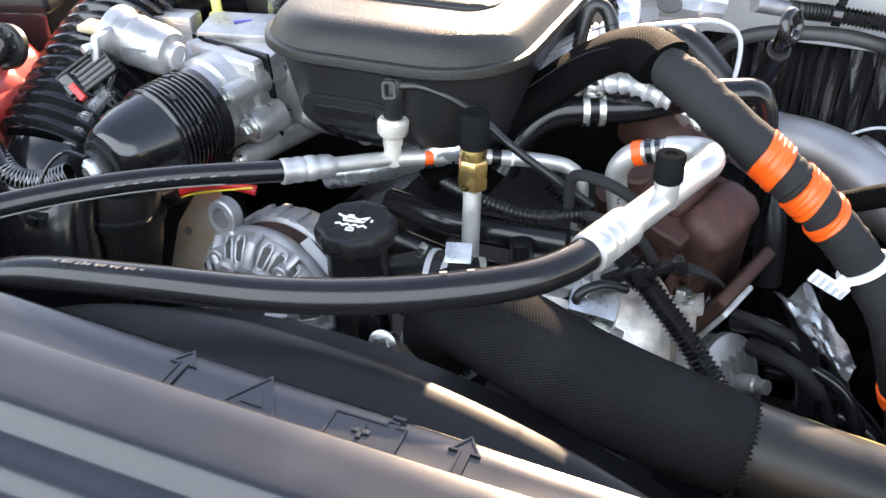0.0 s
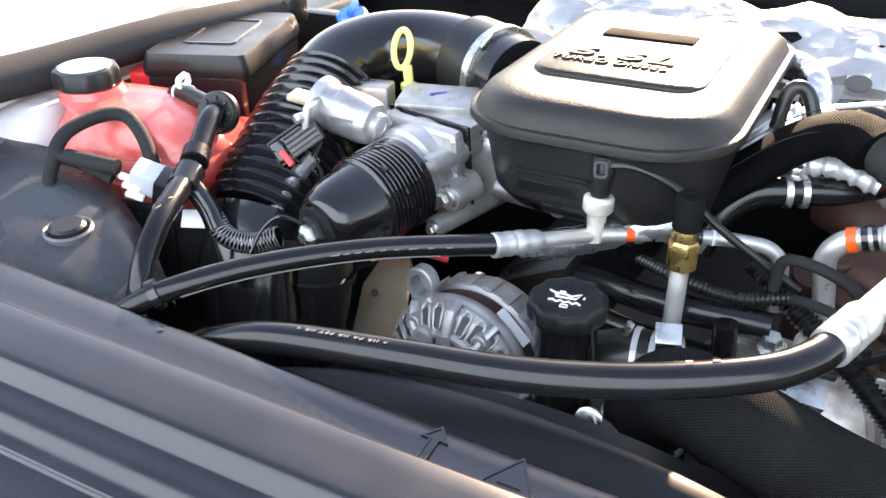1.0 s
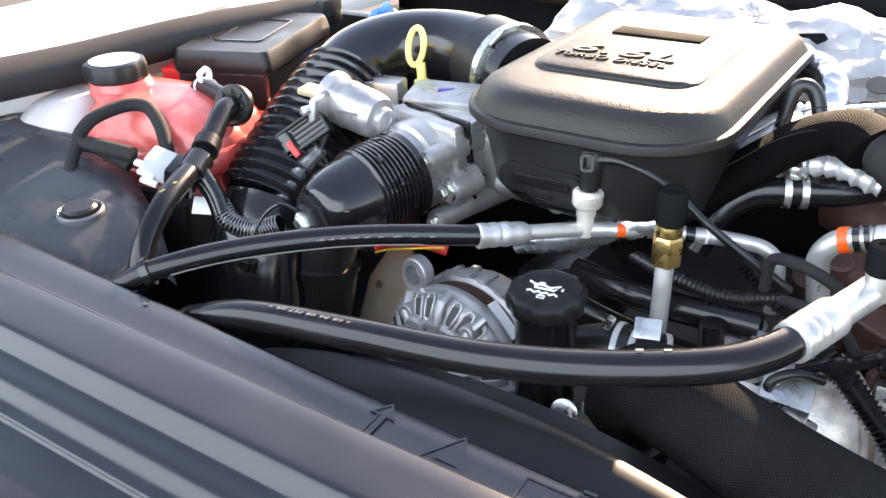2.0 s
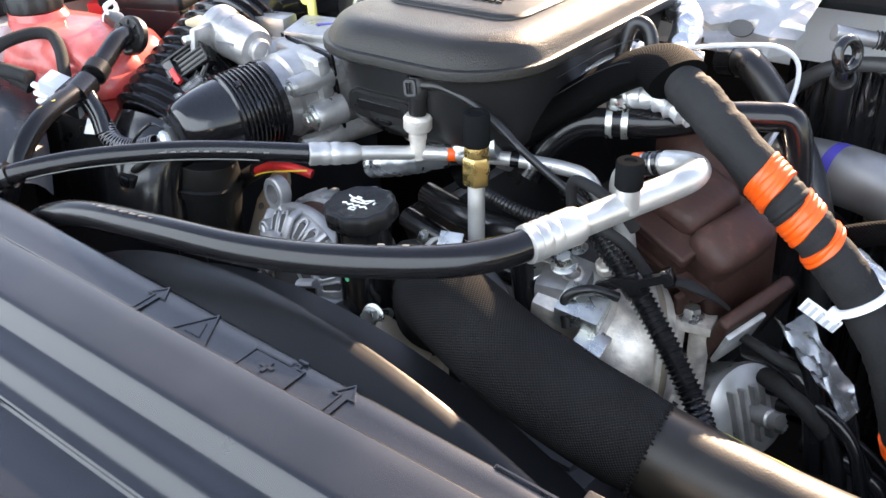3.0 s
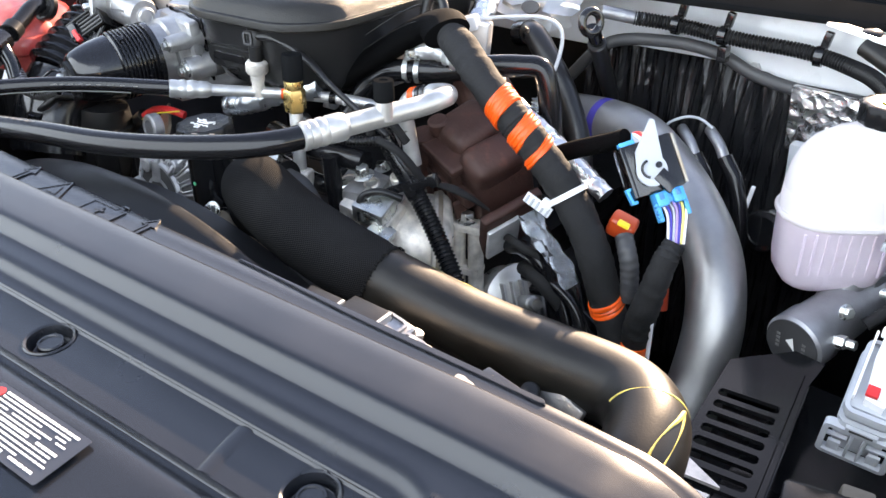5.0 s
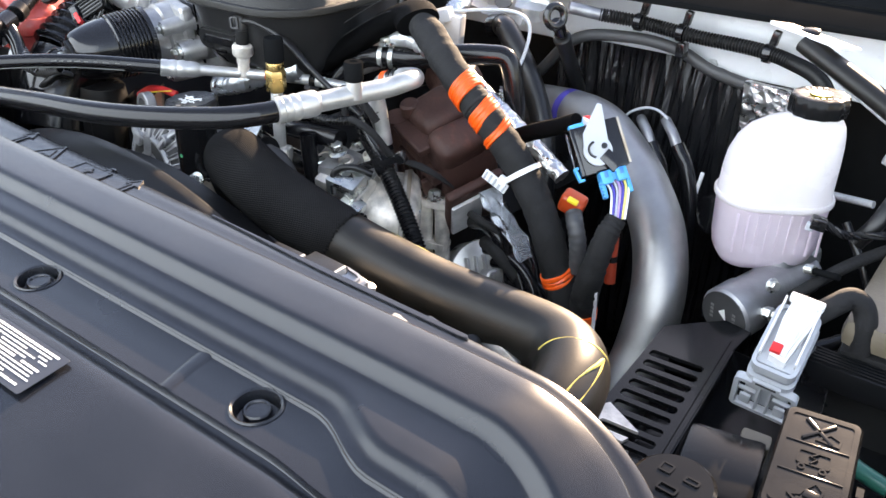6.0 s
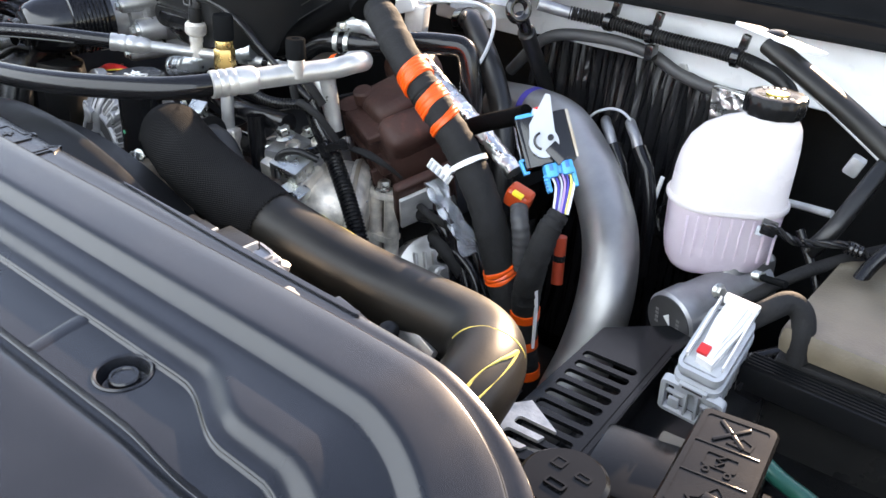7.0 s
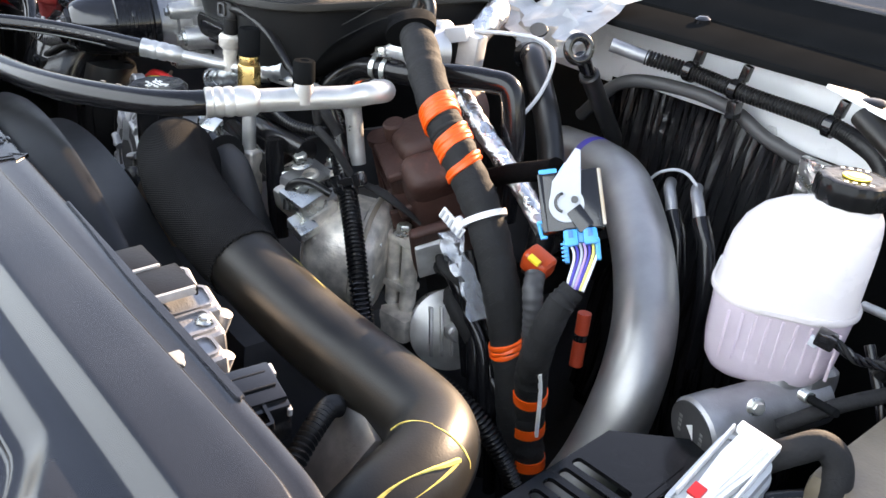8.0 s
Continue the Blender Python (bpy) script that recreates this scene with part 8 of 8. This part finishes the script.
part("lid_field", outline_strip(bmesh.new(), rounded(0.07, 0.114, 0.005, 3), 0.0016, 0.0015, XM), M_MATTE, lid, smooth=0)
for y in (-0.019, 0.019):
    part("field_line", box(XM @ Vector((0, y, 0.0004)), (0.068, 0.0016, 0.002), XM.to_3x3(), 0.0005), M_MATTE, lid)
part("arrow_sign", outline_strip(bmesh.new(), [(-0.018, -0.008), (-0.006, -0.016), (-0.006, -0.011), (0.014, -0.012), (0.018, 0.004), (0.008, 0.013), (-0.004, 0.0), (-0.006, -0.004)], 0.0022, 0.0018, XM @ pose(0, -0.037, 0)), M_MATTE, lid, smooth=0)
part("arrow_block", box(XM @ Vector((0.006, -0.04, 0.0004)), (0.016, 0.009, 0.003), XM.to_3x3() @ R(0, 0, -8), 0.001), M_MATTE, lid)
part("battery_sign", outline_strip(bmesh.new(), rounded(0.036, 0.018, 0.003, 2), 0.002, 0.0016, XM @ pose(0, 0.002, 0)), M_MATTE, lid, smooth=0)
part("bolt_sign", sweep(bmesh.new(), [XM @ Vector((x, y, 0.0008)) for x, y in ((0.004, 0.009), (-0.004, 0.003), (0.003, 0.001), (-0.003, -0.005))], 0.0014, 6), M_MATTE, lid)
for x in (-0.011, 0.011):
    part("battery_foot", outline_strip(bmesh.new(), rounded(0.008, 0.007, 0.003, 3), 0.0018, 0.0016, XM @ pose(x, -0.0105, 0)), M_MATTE, lid, smooth=0)
for a in (40, -40):
    part("cross_sign", box(XM @ Vector((-0.002, 0.038, 0.0008)), (0.042, 0.0045, 0.003), XM.to_3x3() @ R(0, 0, a), 0.001), M_MATTE, lid)
part("spanner_sign", outline_strip(bmesh.new(), [(-0.004, -0.012), (0.022, -0.014), (0.024, -0.004), (0.01, 0.002)], 0.0025, 0.0016, XM @ pose(0, 0.038, 0)), M_MATTE, lid, smooth=0)
part("latch", outline_strip(bmesh.new(), rounded(0.02, 0.026, 0.004, 2), 0.003, 0.004, place(XM @ Vector((0.05, -0.01, -0.03)), XM.to_3x3() @ Vector((0, 1, 0)), (0, 0, 1))), M_MATTE, fx, smooth=0)
f3 = thing("low_fuse_cover", (0.72, 0.82, 0.95), "plain black fuse cover beside the slotted bracket", "fuse cover")
part("body", box((0.734, 0.828, 0.99), (0.075, 0.1, 0.09), R(0, 0, 14), 0.006), M_MATTE, f3)
part("pale_post", box((0.742, 0.89, 1.0), (0.03, 0.02, 0.07), R(10, 5, 14), 0.004), material("tan_plastic", (0.12, 0.1, 0.075), 0.6, grain=0.3, stain=0.3), f3, "tan plastic post")
bt = thing("battery", (0.9, 1.2, 0.8), "black battery with a dusty top coloured tan for sunlight", "battery")
part("case", box((0.885, 1.235, 0.94), (0.28, 0.33, 0.24), R(0, 0, 5), 0.012), M_PLASTIC_DULL, bt)
# the tan holds dust and also the sunlight on the top
part("top_cover", box((0.88, 1.21, 1.066), (0.27, 0.27, 0.034), R(-3, 2, 5), 0.012), material("sunlit_dusty_plastic", (0.13, 0.105, 0.075), 0.4, grain=0.4, grain_scale=300, stain=0.35, stain_scale=14), bt, "dusty top, its brown raised for sunlight")
part("seam", tube([(0.84, 1.15, 1.081), (0.87, 1.18, 1.082), (0.93, 1.2, 1.082), (0.97, 1.25, 1.08)], 0.002, 6), M_BAY, bt)
hd = thing("battery_bar", (0.85, 1.05, 1.0), "blue-black ribbed battery hold-down bar", "bar")
part("bar", box((0.86, 1.045, 1.04), (0.24, 0.035, 0.03), R(0, 0, 2), 0.004), M_MATTE, hd)
for k in range(5):
    part("rib", box((0.86, 1.033 + k * 0.006, 1.0558), (0.236, 0.0022, 0.003), R(0, 0, 2), 0.0006), M_MATTE, hd)
part("bar_end", box((0.75, 1.05, 1.03), (0.03, 0.05, 0.03), R(0, 20, 20), 0.006), M_PLASTIC, hd)
gt = thing("green_tube", (0.84, 0.93, 1.0), "short dark green tube below the battery bar", "tube")
part("tube", tube([(0.8, 0.955, 1.01), (0.83, 0.945, 1.005), (0.865, 0.94, 1.0)], 0.009, 16), material("green_plastic", (0.01, 0.12, 0.09), 0.35), gt)
dk = thing("side_tray", (0.85, 0.9, 0.9), "dark plastic tray below the fuse covers", "tray")
part("tray", box((0.82, 0.9, 0.93), (0.42, 0.5, 0.03), None, 0.006), M_MATTE, dk)
for k in range(4):
    part("tray_rib", box((0.8 + k * 0.06, 0.96, 0.948), (0.006, 0.14, 0.012), None, 0.002), M_MATTE, dk)
hs = thing("side_hose_group", (0.75, 1.25, 1.0), "black hoses and wires behind the reservoir", "hose")
for k, (pts, r) in enumerate((([(0.66, 1.2, 1.02), (0.7, 1.24, 1.06), (0.74, 1.3, 1.08), (0.8, 1.38, 1.1)], 0.008), ([(0.7, 1.14, 0.98), (0.76, 1.2, 1.02), (0.78, 1.28, 1.1), (0.84, 1.36, 1.18)], 0.009), ([(0.68, 1.3, 1.1), (0.72, 1.28, 1.05), (0.76, 1.26, 0.98)], 0.006))):
    part("hose", tube(pts, r, 14), M_RUBBER if k else M_TAPE, hs)
part("metal_rod", tube([(0.62, 1.4, 1.09), (0.65, 1.39, 1.0955), (0.69, 1.38, 1.101)], 0.0055, 12), M_GASKET, hs, "pale metal rod")
lw = thing("level_sensor_lead", (0.68, 1.245, 1.09), "twisted black sensor wires with a small plug at the reservoir", "wire")
part("plug", box((0.662, 1.238, 1.116), (0.02, 0.018, 0.016), R(0, 10, 20), 0.003), M_PLASTIC, lw)
part("pale_tab", box((0.655, 1.23, 1.112), (0.01, 0.006, 0.011), R(0, 10, 20), 0.0015), M_GREYPL, lw, "pale plug tab")
for k in range(4):
    run = smooth_path([(0.668, 1.242, 1.116), (0.69, 1.255, 1.103), (0.709, 1.27, 1.101), (0.752, 1.29, 1.106), (0.775, 1.3, 1.08), (0.78, 1.31, 1.03)], 12)
    run = [q + V(0, 0.0035 * math.cos(0.35 * i + k * 1.6), 0.0035 * math.sin(0.35 * i + k * 1.6)) for i, q in enumerate(run)]
    part("wire", sweep(bmesh.new(), run, 0.0022, 8), M_RUBBER if k else M_TAPE, lw)
part("boot", ribbed([(0.742, 1.286, 1.105), (0.76, 1.293, 1.1)], 0.007, 0.0022, 0.006, 16), M_PLASTIC, lw)
sd = thing("cylinder_stud", (0.668, 1.215, 1.06), "dark stud with a bright threaded end on the master cylinder", "stud")
part("stud", tube([(0.668, 1.215, 1.06), (0.69, 1.206, 1.066), (0.712, 1.197, 1.072)], 0.0045, 12), M_COWL, sd)
part("thread", ribbed([(0.667, 1.2155, 1.06), (0.678, 1.211, 1.063)], 0.006, 0.0008, 0.0024, 14), M_ZINC, sd, "bright thread")
part("diagonal_hose", tube([(0.7, 1.29, 1.08), (0.719, 1.3, 1.116), (0.733, 1.36, 1.172), (0.74, 1.4, 1.2)], 0.011, 16), M_RUBBER_DULL, hs)

part("white_clip", box((0.69, 1.42, 1.16), (0.02, 0.015, 0.028), R(10, 20, 10), 0.004), M_GASKET, hs, "grey clip")
part("white_hook", tube([(0.78, 1.31, 1.14), (0.785, 1.295, 1.155), (0.81, 1.29, 1.155), (0.83, 1.3, 1.145)], 0.006, 12), M_WHITEPL, hs, "white plastic hook")

# ---- small castings, clips and a loom below the cover's rear edge ----
sc = thing("support_casting", (0.35, 0.7, 1.08), "pale stepped cast support below the cover's rear edge", "casting")
for k, (c, w_) in enumerate((((0.292, 0.706, 1.118), (0.046, 0.05, 0.03)), ((0.33, 0.707, 1.116), (0.044, 0.056, 0.03)), ((0.366, 0.697, 1.113), (0.042, 0.052, 0.028)), ((0.4, 0.689, 1.109), (0.036, 0.044, 0.028)))):
    step = part("step", box(c, w_, R(6, 4, -8 + 3 * k), 0.006, 3), M_ALT, sc)
    part("step_rim", outline_strip(bmesh.new(), rounded(w_[0] * 0.8, w_[1] * 0.8, 0.008, 3), 0.003, 0.003, pose(c[0], c[1], c[2] + w_[2] / 2, 6, 4, -8 + 3 * k)), M_ALT, step, smooth=0)
part("lug_bolt", bolt_bm((0.366, 0.71, 1.128), (0, 0.1, 1), 0.006, 0.006), M_ZINC, sc)
part("lug", turned([(0.008, -0.012), (0.009, 0.0), (0.009, 0.01), (0.006, 0.012), (0.0, 0.012)], (0.348, 0.732, 1.112), (0.1, 0.3, 1), seg=20), M_ALT, sc)
part("lug", turned([(0.007, -0.012), (0.008, 0.0), (0.008, 0.008), (0.005, 0.01), (0.0, 0.01)], (0.405, 0.71, 1.108), (0.1, 0.3, 1), seg=20), M_ALT, sc)
for c, w_, rz in (((0.266, 0.683, 1.149), (0.046, 0.034, 0.005), 4), ((0.313, 0.693, 1.146), (0.05, 0.046, 0.005), 3)):
    ct = thing("edge_clip", c, "flat black plastic clip at the cover's rear edge", "clip", group="edge clips")
    part("plate", box(c, w_, R(2, 3, rz), 0.002), M_PLASTIC_DULL, ct)
    part("lip", box(V(c) + R(0, 0, rz) @ V(0, w_[1] / 2 - 0.002, -0.002), (w_[0] * 0.96, 0.004, 0.009), R(2, 3, rz), 0.0015), M_PLASTIC_DULL, ct)
    part("side_lip", box(V(c) + R(0, 0, rz) @ V(w_[0] / 2 - 0.002, 0, -0.002), (0.004, w_[1] * 0.9, 0.009), R(2, 3, rz), 0.0015), M_GASKET, ct, "pale bent side")
gx = thing("relay_box", (0.465, 0.71, 1.08), "glossy black relay box with pale clips below the cover", "relay box")
part("body", box((0.463, 0.708, 1.095), (0.056, 0.052, 0.04), R(4, 5, -6), 0.004), M_PLASTIC, gx)
part("lid", box((0.463, 0.709, 1.117), (0.048, 0.044, 0.006), R(4, 5, -6), 0.002), M_PLASTIC, gx)
for x in (-0.012, 0.008):
    part("lid_ridge", box((0.463 + x, 0.709, 1.1205), (0.002, 0.034, 0.002), R(4, 5, -6), 0.0006), M_PLASTIC_DULL, gx)
for c in ((0.443, 0.737, 1.112), (0.49, 0.728, 1.108), (0.448, 0.68, 1.118)):
    part("clip", box(c, (0.014, 0.004, 0.008), R(0, 10, -6), 0.0015), M_GASKET, gx, "pale clip")
part("lower_clip", outline_strip(bmesh.new(), rounded(0.026, 0.016, 0.003, 3), 0.003, 0.006, pose(0.495, 0.702, 1.108, 10, 8, -6)), M_PLASTIC, gx, smooth=0)
fl = thing("front_loom", (0.48, 0.75, 1.05), "black corrugated wire loom below the charge pipe", "wire loom")
part("loom", ribbed([(0.438, 0.812, 1.045), (0.452, 0.79, 1.06), (0.47, 0.765, 1.06), (0.488, 0.738, 1.05), (0.505, 0.712, 1.03)], 0.0085, 0.0024, 0.0054, 18), M_PLASTIC_DULL, fl)
up_ = thing("upright_bracket", (0.46, 0.79, 0.9), "grey steel upright bracket under the charge pipe", "bracket")
part("plate", box((0.462, 0.795, 1.015), (0.06, 0.01, 0.1), R(-28, 14, -10), 0.003), M_CAST, up_)
part("foot", box((0.475, 0.775, 0.95), (0.1, 0.05, 0.04), R(0, 10, -10), 0.01), M_CAST, up_)
wb = thing("white_tab", (0.655, 0.66, 1.13), "small white curved plastic tab at the cover's corner", "tab")
part("tab", tube([(0.64, 0.672, 1.138), (0.648, 0.672, 1.142), (0.662, 0.665, 1.14), (0.682, 0.657, 1.128)], lambda i, s: 0.004 + 0.006 * min(1, 3 * s), 12, flat=0.35), M_WHITEPL, wb)
part("prong", tube([(0.642, 0.672, 1.138), (0.652, 0.682, 1.143)], 0.0026, 8, 1), M_WHITEPL, wb)
